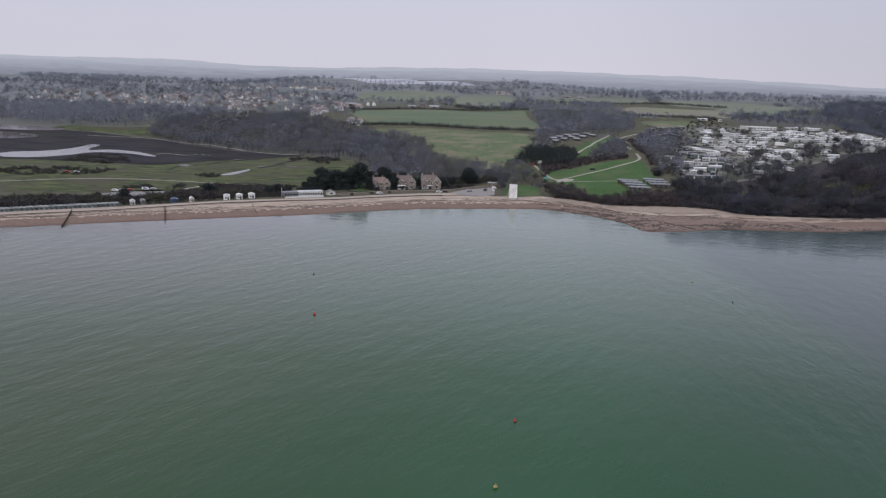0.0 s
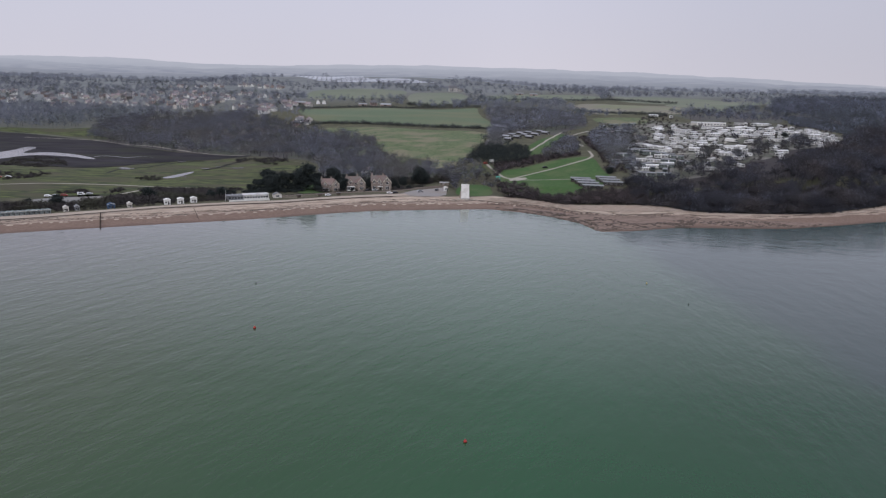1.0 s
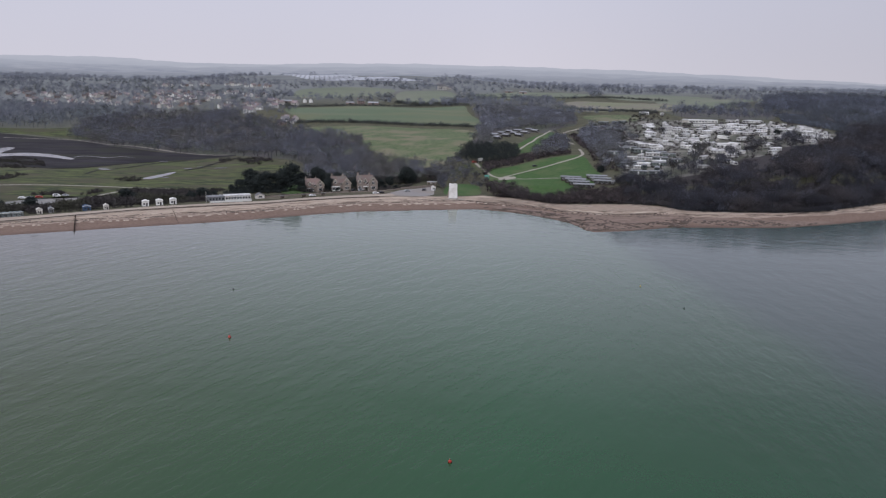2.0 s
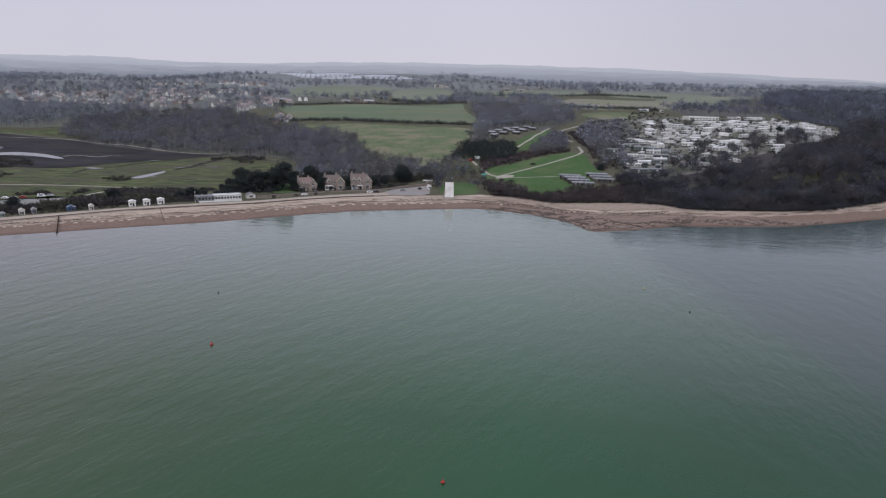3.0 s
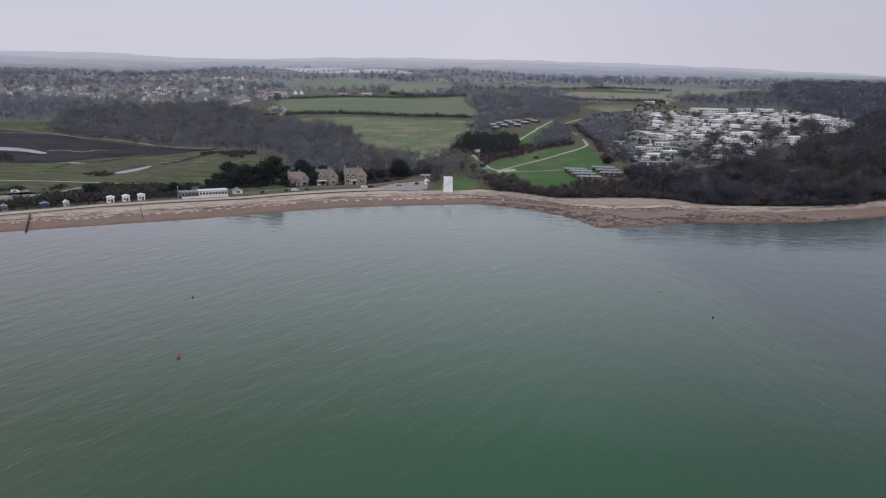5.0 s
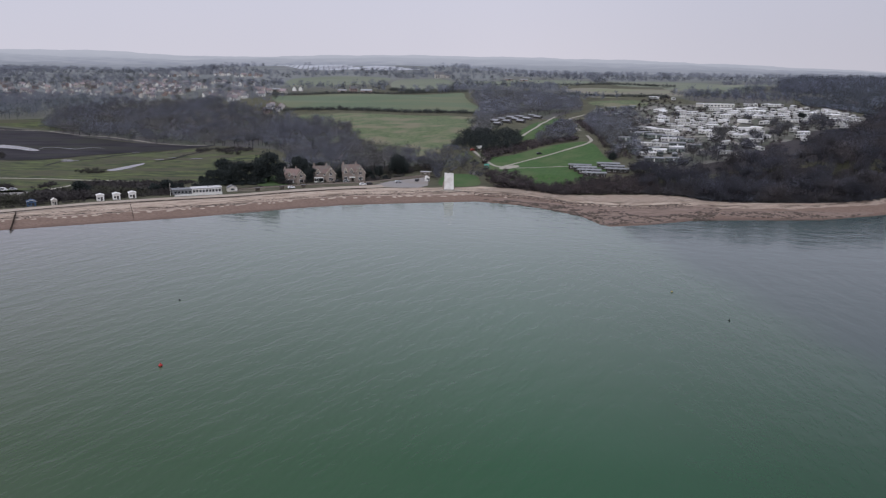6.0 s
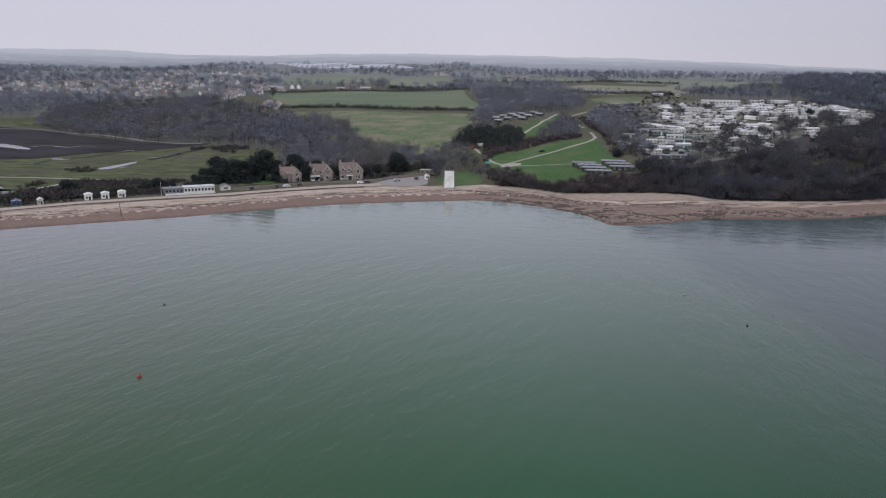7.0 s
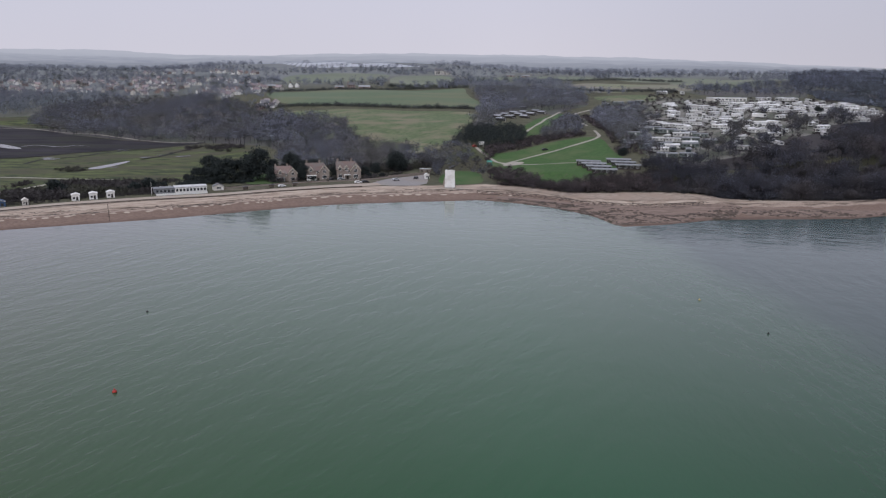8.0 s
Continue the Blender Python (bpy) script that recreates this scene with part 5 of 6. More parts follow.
    part("roof", gable_roof(-3.2, 3.2, 0, 5, 2.5, 1.5, "y", 0.3, 0.15), M_SLATE, k, "grey felted roof")
    window(k, 0.0, 0.9, 2.4, 1.2, -0.02, bars=2)
    part("door", boxed((1.9, -0.05, -0.2, 2.7, 0.03, 1.9)), M_WHITE, k)
    return k


cafe(here(-162.3, 517, 28))
kiosk(here(-149.2, 526.2, 28, 0, 0.85))


def pole(m, high, label, name="flagpole"):
    p = thing(name, label, "pole", m=m)
    part("shaft", rod(bmesh.new(), (0, 0, -0.5), (0, 0, high), 0.12, 0.06), M_WHITE, p)
    bm = bmesh.new()
    bmesh.ops.create_icosphere(bm, subdivisions=1, radius=0.16, matrix=Matrix.Translation((0, 0, high + 0.1)))
    part("finial", bm, M_WHITE, p)
    return p


pole(here(-177.5, 506.5), 6.5, "tall white flagpole beside the cafe")


# ---- beach huts ----
def hut(m, paint, label, group="", wide=3.4, deep=3.4, eave=2.5, rise=0.8, roof=None):
    h = thing("beach_hut", label, "beach hut", group, m)
    part("wall", gabled_walls(-wide / 2, wide / 2, 0, deep, eave, rise, "y"), paint, h)
    part("roof", gable_roof(-wide / 2, wide / 2, 0, deep, eave, rise, "y", 0.25, 0.12), roof or paint, h)
    part("doorway", boxed((wide * 0.04, -0.05, 0.15, wide * 0.3, 0.02, eave * 0.66)), M_DARKWOOD, h, "dark open doorway")
    part("gable_board", prism([(-wide / 2 - 0.2, eave + 0.02), (0, eave + rise - 0.12), (wide / 2 + 0.2, eave + 0.02), (wide / 2 + 0.2, eave - 0.16), (0, eave + rise - 0.32), (-wide / 2 - 0.2, eave - 0.16)], -0.3, -0.24), M_WHITE, h)
    part("shutter", boxed((-wide * 0.34, -0.06, 0.9, -wide * 0.08, 0.02, eave * 0.62)), M_GLASS, h)
    part("step", boxed((-wide * 0.3, -0.9, -0.6, wide * 0.4, -0.02, 0.12)), M_CONCRETE, h)
    return h


for x, y, turn in ((-206.6, 485.5, 30), (-200.2, 490.5, 30), (-194, 496, 30)):
    hut(here(x, y, turn), M_WHITE, "white beach hut with a dark open doorway", "white huts on the promenade", 3.7, 3.2, 3.0, 0.55)
hut(here(-252, 451, 38), M_RENDER, "small white beach hut before dark scrub", wide=2.8, deep=2.8)
hut(here(-247.5, 455, 38), M_FELT, "small grey beach hut before dark scrub", wide=2.6, deep=2.8)
hut(here(-232.3, 465.5, 36), M_BLUE, "blue beach hut with a pitched roof", wide=4.2, deep=3.0)
hut(here(-223.5, 471, 36), M_RENDER, "pale weathered beach hut beside the road", wide=2.6, deep=2.6)
row_hut = hut(here(-258, 443.0, 37), M_HUTROW, "faded grey-green beach hut in a closed row", "row of beach huts", 2.4, 2.6, 2.2, 0.3, M_HUTROW)
for k in range(1, 25):
    copy_thing(row_hut, here(-258 - 2.02 * k, 443.0 - 1.52 * k, 37))


# ---- chalets, lodges and caravans ----
def chalet_block(m):
    c = thing("chalet_block", "dark timber chalet block with flat grey roof", "chalet", "dark chalets below the caravan park", m)
    part("wall", boxed((-7, 0, -1.6, 7, 5.4, 2.5)), M_DARKWOOD, c)
    part("roof", boxed((-7.5, -0.8, 2.5, 7.4, 5.9, 2.75)), M_FELT, c, "flat grey felt roof")
    part("fascia", boxed((-7.55, -0.86, 2.45, 7.45, -0.8, 2.8)), M_METAL, c)
    for k in range(4):
        window(c, -5.2 + 3.5 * k, 0.8, 1.5, 1.3, -0.02, bars=1)
    part("porch_step", boxed((-6.5, -1.6, -1.4, 6.5, -0.05, 0.1)), M_TIMBER, c)
    return c


first = chalet_block(here(61.4, 580, -6))
for x, y in ((59, 588), (57, 595.5), (54.5, 603), (76.7, 590), (74.8, 597.5), (73, 605)):
    copy_thing(first, here(x, y, -6))


def lodge(m):
    c = thing("lodge", "dark timber lodge with a pale sheet roof", "lodge", "lodges among the trees", m)
    part("wall", gabled_walls(-3, 3, 0, 9, 2.5, 0.9, "y", -1.5), M_DARKWOOD, c)
    part("roof", gable_roof(-3, 3, 0, 9, 2.5, 0.9, "y", 0.4, 0.15), M_LODGE_ROOF, c, "pale grey sheet roof")
    window(c, -1.2, 0.8, 1.6, 1.4, -0.02)
    window(c, 1.3, 0.2, 1.4, 2.0, -0.02)
    part("deck", boxed((-3.4, -2.2, -1.2, 3.4, -0.05, 0.1)), M_TIMBER, c)
    return c


first = lodge(here(2, 785, 52, 0, 0.9))
for x, y in ((4, 772), (8, 802), (12, 786), (16, 825), (20, 809), (25, 846), (31, 831), (37, 868), (42, 858), (24, 792)):
    copy_thing(first, here(x, y, 52, 0, 0.9))


def caravan(m, clad, roof, label, length=11.0):
    c = thing("static_caravan", label, "caravan", "static caravans in the holiday park", m)
    part("body", boxed((-length / 2, -1.85, 0.35, length / 2, 1.85, 2.75)), clad, c)
    part("skirt", boxed((-length / 2 + 0.25, -1.65, -1.3, length / 2 - 0.25, 1.65, 0.35)), M_DARKWOOD, c)
    part("roof", gable_roof(-length / 2, length / 2, -1.85, 1.85, 2.75, 0.5, "x", 0.16, 0.1), roof, c)
    for k, w in ((-4.1, 1.3), (-1.7, 0.9), (1.6, 0.6), (3.9, 0.9)):
        part("window", boxed((k - w / 2, -1.9, 1.4, k + w / 2, -1.84, 2.1)), M_GLASS, c)
    part("bow_window", boxed((-length / 2 - 0.05, -1.3, 1.1, -length / 2 + 0.02, 1.3, 2.3)), M_GLASS, c)
    part("door", boxed((-0.4, -1.9, 0.45, 0.35, -1.84, 2.4)), M_WHITE, c)
    return c


PALE_ROWS = ((236, 858, 268, 848, 5, 4), (206, 824, 275, 826, 7, 8), (210, 808, 262, 812, 5, 5), (189, 764, 238, 780, 5, 12), (165, 956, 180, 932, 2, 0), (152, 850, 138, 764, 8, 5), (168, 853, 158, 775, 6, 350), (120, 752, 136, 708, 4, 8), (112, 672, 124, 640, 3, 355), (174, 788, 156, 668, 7, 10), (179, 739, 205, 726, 3, 20))
PALE_ROWS_2 = ((175, 714, 192, 684, 4, 340), (168, 688, 183, 660, 4, 8), (157, 644, 171, 634, 2, 15), (152, 627, 173, 625, 2, 5), (222, 704, 215, 658, 4, 10), (252, 773, 287, 820, 5, 25), (287, 806, 294, 774, 4, 345), (273, 755, 288, 746, 3, 350), (222, 770, 246, 750, 3, 12), (196, 700, 206, 690, 2, 60))
DARK_ROWS = ((103, 720, 135, 664, 6, 6), (90, 670, 106, 645, 3, 10), (101, 641, 118, 621, 3, 0), (103, 897, 130, 896, 4, 40), (113, 860, 124, 828, 4, 12), (100, 760, 108, 790, 3, 0))
van_rng = random.Random(8)
pale = caravan(here(230, 835, 6), M_CARAVAN, M_CARAVAN_ROOF, "white static caravan with pale roof and dark windows")
green = caravan(here(96, 690, 8), M_GREEN_CLAD, M_FELT, "grey-green static caravan with dark windows")
for rows, kind in ((PALE_ROWS, pale), (PALE_ROWS_2, pale), (DARK_ROWS, green)):
    for xa, ya, xb, yb, n, turn in rows:
        n = int(n * 1.15 + 0.5)
        for k in range(n):
            u = k / max(n - 1, 1)
            x, y = xa + (xb - xa) * u + van_rng.uniform(-2.5, 2.5), ya + (yb - ya) * u + van_rng.uniform(-3.5, 3.5)
            copy_thing(kind, here(x, y, turn + van_rng.choice((-12, 6, 22, 40, 78, 96)) + van_rng.uniform(-12, 12), -0.3, van_rng.uniform(0.78, 1.0)))

NEAR_VANS = ((108, 665), (124, 672), (112, 639), (103, 634), (151, 747), (132, 699), (185, 700), (173, 670), (172, 711), (180, 676), (189, 668), (178, 648), (150, 618), (160, 612), (189, 694), (157, 700), (92, 664), (121, 748), (282, 784), (285, 769), (281, 746), (267, 735), (268, 726), (262, 747), (284, 756), (291, 768), (276, 764), (261, 771), (221, 703), (234, 742))
for k, (x, y) in enumerate(NEAR_VANS):
    copy_thing(pale, here(x, y, van_rng.uniform(-22, 22), -0.3, van_rng.uniform(0.85, 1.0)))
for x, y in ((122, 636), (104, 616), (113, 714), (107, 739), (126, 652), (118, 690), (98, 645), (136, 640), (116, 614)):
    copy_thing(green, here(x, y, van_rng.uniform(-10, 14), -0.3, van_rng.uniform(0.9, 1.15)))

taken = list(NEAR_VANS)
for poly, count in ((((182, 770), (262, 748), (300, 770), (300, 806), (270, 852), (200, 850)), 40), (((138, 730), (182, 700), (188, 860), (142, 862)), 22)):
    px, py = spots(poly, 6.0, 91)
    for x, y in zip(px, py):
        if count and all((x - a) ** 2 + ((y - b) * 0.8) ** 2 > 88 for a, b in taken):
            taken.append((x, y))
            count -= 1
            copy_thing(pale, here(float(x), float(y), van_rng.choice((4, 22, 60, 80, 98)) + van_rng.uniform(-8, 8), -0.3, van_rng.uniform(0.74, 0.95)))


def clubhouse(m):
    c = thing("clubhouse", "long white clubhouse with a flat pale roof", "clubhouse", m=m)
    part("wall", boxed((-19, 0, -1, 19, 9, 4.0)), M_WHITE, c)
    part("roof", boxed((-19.5, -0.5, 4.0, 19.5, 9.5, 4.4)), M_CARAVAN_ROOF, c)
    part("side_wing", boxed((-27, 2, -1, -19.05, 8, 3.2)), M_RENDER, c)
    part("side_roof", gable_roof(-27, -19.6, 2, 8, 3.2, 1.4, "x"), M_CARAVAN_ROOF, c)
    for k in range(9):
        window(c, -16.8 + 4.2 * k, 1.2, 2.6, 1.6, -0.02, bars=2)
    return c


clubhouse(here(208, 862, -5, 0, 0.74))


# ---- village houses ----
def cottage(m, wall, roof, label, long=9.0, deep=7.0, eave=4.8, rise=2.6, group="village houses"):
    c = thing("house", label, "house", group, m)
    part("wall", gabled_walls(-long / 2, long / 2, 0, deep, eave, rise, "x", -2.5), wall, c)
    part("roof", gable_roof(-long / 2, long / 2, 0, deep, eave, rise, "x"), roof, c)
    bm = boxed((-long / 2 + 0.3, deep / 2 - 0.4, eave + rise - 0.8, -long / 2 + 1.2, deep / 2 + 0.4, eave + rise + 1.1))
    part("chimney", bm, M_BRICK, c)
    for x in (-long * 0.3, 0.0, long * 0.3):
        for z in (0.9, 3.1):
            part("window", boxed((x - 0.65, -0.08, z, x + 0.65, 0.03, z + 1.2)), M_GLASS, c)
    return c


kinds = (cottage(here(-300, 985, 12), M_WHITE, M_HAZED_TILE, "white rendered village house with red tiled roof", 10, 7.5),
         cottage(here(-640, 1160, 5), M_RENDER, M_HAZED_TILE, "pale rendered village house with red tiled roof"),
         cottage(here(-600, 1250, -10), M_HAZED_BRICK, M_SLATE, "brick village house with grey slate roof"),
         cottage(here(-520, 1290, 15), M_WHITE, M_SLATE, "white village house with grey slate roof", 8, 7))
VILLAGE = ((-668, 1152, -612, 1158, 8), (-700, 1190, -580, 1185, 14), (-720, 1243, -590, 1254, 16), (-650, 1310, -510, 1285, 16), (-560, 1235, -500, 1215, 9), (-505, 1214, -440, 1270, 12), (-600, 1360, -470, 1350, 12), (-392, 1180, -345, 1100, 7), (-330, 1075, -292, 990, 8), (-340, 1199, -292, 1060, 6), (-240, 922, -222, 905, 4), (-664, 1560, -585, 1630, 10), (-558, 1684, -443, 1601, 11), (-830, 1200, -730, 1170, 12), (-860, 1290, -740, 1260, 12), (-300, 1140, -285, 1120, 2), (-470, 1400, -390, 1330, 8), (-765, 1042, -725, 1035, 4), (-748, 1004, -718, 994, 3), (-500, 1190, -440, 1176, 9), (-495, 1235, -430, 1205, 8), (-600, 1178, -540, 1200, 6))
rng_v = random.Random(21)
for xa, ya, xb, yb, n in VILLAGE:
    n = int(n * 1.3)
    for k in range(n):
        u = (k + rng_v.uniform(-0.3, 0.3)) / max(n - 1, 1)
        x, y = xa + (xb - xa) * u + rng_v.uniform(-9, 9), ya + (yb - ya) * u + rng_v.uniform(-24, 24)
        copy_thing(kinds[rng_v.randrange(4)], here(x, y, rng_v.uniform(-60, 60), 0.2, rng_v.uniform(0.62, 0.95)))
white_pair = cottage(here(-270, 1163, 90), M_WHITE, M_SLATE, "white gabled house beyond the green field", 5, 5, 3.2, 2.8, "white gabled houses")
copy_thing(white_pair, here(-261.5, 1163, 90))
farm = cottage(here(-107, 1568, 8), M_RENDER, M_SLATE, "large pale farmhouse among far trees", 16, 9, 7, 4, "farm buildings")
copy_thing(farm, here(-92, 1580, 40, 0, 0.6))
def shed(m, label):
    """A long low farm shed with a wide doorway."""
    b = thing("barn", label, "barn", "farm sheds", m)
    part("wall", gabled_walls(-7, 7, 0, 7, 2.6, 1.4, "x", -2.5), M_HAZED_BRICK, b)
    part("roof", gable_roof(-7, 7, 0, 7, 2.6, 1.4, "x"), M_LODGE_ROOF, b, "pale sheet roof")
    part("doorway", boxed((-1.8, -0.06, -0.3, 1.8, 0.03, 2.2)), M_DARKWOOD, b)
    return b


barn = shed(here(-172, 1140, -5), "low farm shed with a pale sheet roof")
copy_thing(barn, here(-205, 1146, 8, 0, 0.8))
copy_thing(kinds[2], here(-190, 1150, 20))
copy_thing(barn, here(20, 1547, 10))
copy_thing(barn, here(45, 1522, 0))
copy_thing(barn, here(-296, 1150, 4, 0, 1.1))
copy_thing(kinds[1], here(-112, 649, 20, 1.0, 0.8))


def toilet_block(m):
    t = thing("toilet_block", "low brown stone block with a pale flat roof among trees", "toilet block", m=m)
    part("wall", boxed((-4, 0, -0.8, 4, 4.5, 2.5)), M_STONE, t)
    part("roof", boxed((-4.4, -0.5, 2.5, 4.4, 5.0, 2.75)), M_CARAVAN_ROOF, t, "pale flat roof")
    part("door", boxed((-2.6, -0.05, -0.1, -1.7, 0.03, 2.0)), M_DARKWOOD, t)
    part("door", boxed((1.7, -0.05, -0.1, 2.6, 0.03, 2.0)), M_DARKWOOD, t)
    window(t, 0.0, 1.3, 1.6, 0.7, -0.02, bars=2)
    return t


def ticket_hut(m):
    t = thing("ticket_hut", "small white timber hut at the car park edge", "hut", m=m)
    part("wall", gabled_walls(-1.3, 1.3, 0, 2.4, 2.5, 0.8, "y"), M_WHITE, t)
    part("roof", gable_roof(-1.3, 1.3, 0, 2.4, 2.5, 0.8, "y", 0.2, 0.12), M_CARAVAN_ROOF, t)
    part("hatch", boxed((-0.8, -0.06, 1.0, 0.2, 0.02, 1.9)), M_GLASS, t, "dark serving hatch")
    part("door", boxed((0.4, -0.05, 0.0, 1.1, 0.03, 1.95)), M_DARKWOOD, t)
    return t


toilet_block(here(-46.5, 612, -8, 0.4, 0.8))
ticket_hut(here(-42.3, 583, 20))


def play_frame(m):
    """A small climbing frame: four posts, a deck, a roof and a slide."""
    p = thing("play_frame", "teal painted climbing frame beside the path fork", "play frame", m=m)
    for x in (-1.4, 1.4):
        for y in (-1.0, 1.0):
            part("post", rod(bmesh.new(), (x, y, -0.3), (x, y, 2.8), 0.12, 0.12), M_TEAL, p)
    part("deck", boxed((-1.5, -1.1, 1.1, 1.5, 1.1, 1.25)), M_TEAL, p)
    part("roof", gable_roof(-1.5, 1.5, -1.1, 1.1, 2.7, 0.7, "x", 0.2, 0.1), M_TEAL, p)
    bm = bmesh.new()
    v = [bm.verts.new(q) for q in ((1.5, -0.45, 1.2), (1.5, 0.45, 1.2), (4.2, 0.45, 0.15), (4.2, -0.45, 0.15), (1.5, -0.45, 1.08), (1.5, 0.45, 1.08), (4.2, 0.45, 0.03), (4.2, -0.45, 0.03))]
    for f in ((0, 1, 2, 3), (7, 6, 5, 4), (0, 3, 7, 4), (1, 5, 6, 2), (0, 4, 5, 1), (3, 2, 6, 7)):
        bm.faces.new([v[i] for i in f])
    part("slide", bm, M_TEAL, p)
    return p


play_frame(here(-6, 631, 10))


# ---- solar farm ----
def solar_table(m):
    s = thing("solar_table", "long tilted table of pale solar panels", "solar panels", "solar farm on the hill", m)
    for k in range(4):
        y = -24 + 12.2 * k
        bm = bmesh.new()
        v = [bm.verts.new(p) for p in ((-1.8, y, 1.0), (-1.8, y + 11.6, 1.0), (1.5, y + 11.6, 2.6), (1.5, y, 2.6))]
        w = [bm.verts.new((q.co.x + 0.08, q.co.y, q.co.z - 0.15)) for q in v]
        bm.faces.new(v)
        bm.faces.new(w[::-1])
        for i in range(4):
            bm.faces.new((v[i], v[(i + 1) % 4], w[(i + 1) % 4], w[i]))
        part("panel", bm, M_PANEL, s)
        part("leg", rod(bmesh.new(), (0, y + 5.8, -3.5), (0, y + 5.8, 2.25), 0.2, 0.2, 4), M_METAL, s)
    return s


first = solar_table(here(-452, 1925, 24))
for k in range(22):
    for j in range(6):
        x, y = -452 + 13.0 * k - 24 * j, 1925 + 53 * j - 3 * k
        if (j or k) and j < 6 - (k > 14) * 2:
            copy_thing(first, here(x, y, 24))


# ---- buoys ----
def buoy(x, y, material, label, size=0.55):
    b = thing("buoy", label, "buoy", "mooring buoys", pose(x, y, 0))
    bm = bmesh.new()
    bmesh.ops.create_uvsphere(bm, u_segments=14, v_segments=9, radius=size)
    for v in bm.verts:
        v.co.z = v.co.z * 0.9 + size * 0.35
    part("float", bm, material, b)
    part("neck", rod(bmesh.new(), (0, 0, size * 1.1), (0, 0, size * 1.9), size * 0.35, size * 0.2, 8), material, b)
    bm = bmesh.new()
    bmesh.ops.create_cone(bm, segments=10, radius1=size * 0.16, radius2=size * 0.16, depth=0.1, matrix=Matrix.Translation((0, 0, size * 1.95)))
    part("ring", bm, M_METAL, b)
    part("waterline_band", rod(bmesh.new(), (0, 0, -0.2), (0, 0, size * 0.2), size * 0.8, size * 1.0, 14), M_BLACK, b, "dark weed at the waterline")
    return b


buoy(-83.2, 269.1, M_RED, "red mooring buoy floating on calm sea", 0.52)
buoy(-7.2, 192.6, M_RED, "red mooring buoy with a dark waterline", 0.45)
buoy(-9.6, 158.1, M_YELLOW, "yellow mooring buoy floating on calm sea", 0.5)
buoy(62.2, 353.6, M_YELLOW, "small yellow mooring buoy off the rocks", 0.36)
buoy(73.3, 323.2, M_BLACK, "small dark mooring buoy off the rocks", 0.3)
buoy(-100.6, 325.4, M_BLACK, "small dark mooring buoy off the beach", 0.32)


# ---- groynes ----
def groyne(a, b, label, gap=1.6, high=1.5):
    """A row of timber posts with planks, running down the beach."""
    a, b = Vector(a), Vector(b)
    g = thing("groyne", label, "groyne", "timber groynes")
    n = int((b - a).length / gap)
    tops = []
    for k in range(n + 1):
        p = a.lerp(b, k / n)
        z = float(laid(p.x, p.y))
        top = max(z, 0.0) + high * (1 - 0.25 * k / n) + random.Random(k).uniform(-0.15, 0.15)
        part("post", rod(bmesh.new(), (p.x, p.y, z - 0.6), (p.x, p.y, top), 0.22, 0.2, 6), M_TIMBER, g)
        tops.append((p, z, top))
    for (p, z, t), (q, w, u) in zip(tops, tops[1:]):
        bm = bmesh.new()
        d = (q - p).normalized()
        s = Vector((-d.y, d.x)) * 0.08
        vs = [bm.verts.new((c.x + k * s.x, c.y + k * s.y, h)) for c, lo, hi in ((p, z - 0.3, t - 0.3), (q, w - 0.3, u - 0.3)) for k in (-1, 1) for h in (lo, hi)]
        bmesh.ops.convex_hull(bm, input=vs)
        part("plank", bm, M_TIMBER, g)
    return g


groyne((-230, 448), (-216, 420), "dark timber groyne down the sand")
groyne((-273, 421), (-260, 391), "dark timber groyne reaching the water")
groyne((-187, 478), (-174, 453), "low weathered timber groyne", 3.4, 0.45)


# ---- parked cars ----
def car(m, paint, label, van=False):
    c = thing("car", label, "car", "parked cars", m)
    h = 1.9 if van else 1.45
    out = [(-2.1, 0.35), (2.1, 0.35), (2.15, 0.8), (1.3, 0.95), (0.7, h), (-1.5, h), (-2.1, 0.95)] if not van else [(-2.3, 0.35), (2.3, 0.35), (2.35, 0.9), (1.7, 1.1), (1.2, h), (-2.25, h)]
    bm = prism(out, -0.85, 0.85)
    bmesh.ops.bevel(bm, geom=bm.edges, offset=0.08, segments=1, affect="EDGES")
    part("body", bm, paint, c)
    for s in (-1, 1):
        part("side_window", boxed((-1.35, s * 0.84 - 0.02, 0.98, 0.75, s * 0.84 + 0.02, h - 0.12)), M_GLASS, c)
        for x in (-1.3, 1.3):
            part("wheel", rod(bmesh.new(), (x, s * 0.68, 0.33), (x, s * 0.9, 0.33), 0.33, 0.33, 10), M_BLACK, c)
    return c


for x, y, turn, k, van, what in ((-119, 541.5, 28, 0, False, "white car parked on the promenade"), (-80, 561, 22, 0, False, "white car parked on the promenade"), (-76.5, 563.5, 30, 2, False, "black car beside the white car"), (-97, 570, 60, 2, False, "black car in a garden drive"), (-92, 571.5, 15, 1, False, "silver car beside the gabled house"), (-49, 582, 80, 2, False, "dark car in the beach car park"), (-60, 574, 30, 1, False, "silver car in the beach car park"), (-290, 497, 10, 0, False, "white car in the scrub car park"), (-286, 499, 14, 1, False, "silver car in the scrub car park"), (-274, 508, 20, 0, True, "white van in the scrub car park"), (-270, 511, 20, 1, False, "silver car in the scrub car park"), (-282, 502, 24, 3, False, "red car in the scrub car park"), (31, 658, 20, 2, False, "black car on the park grass"), (-366, 575, 10, 0, False, "white car on the dunes"), (-372, 572, 30, 3, False, "dark red car on the dunes"), (-17, 681, 40, 3, False, "red car by the path head"), (126, 800, 80, 1, False, "silver car among caravans"), (150, 720, 10, 0, False, "white car among caravans")):
    car(here(x, y, turn, -0.24), M_CARS[k], what, van)


def notice(m, label):
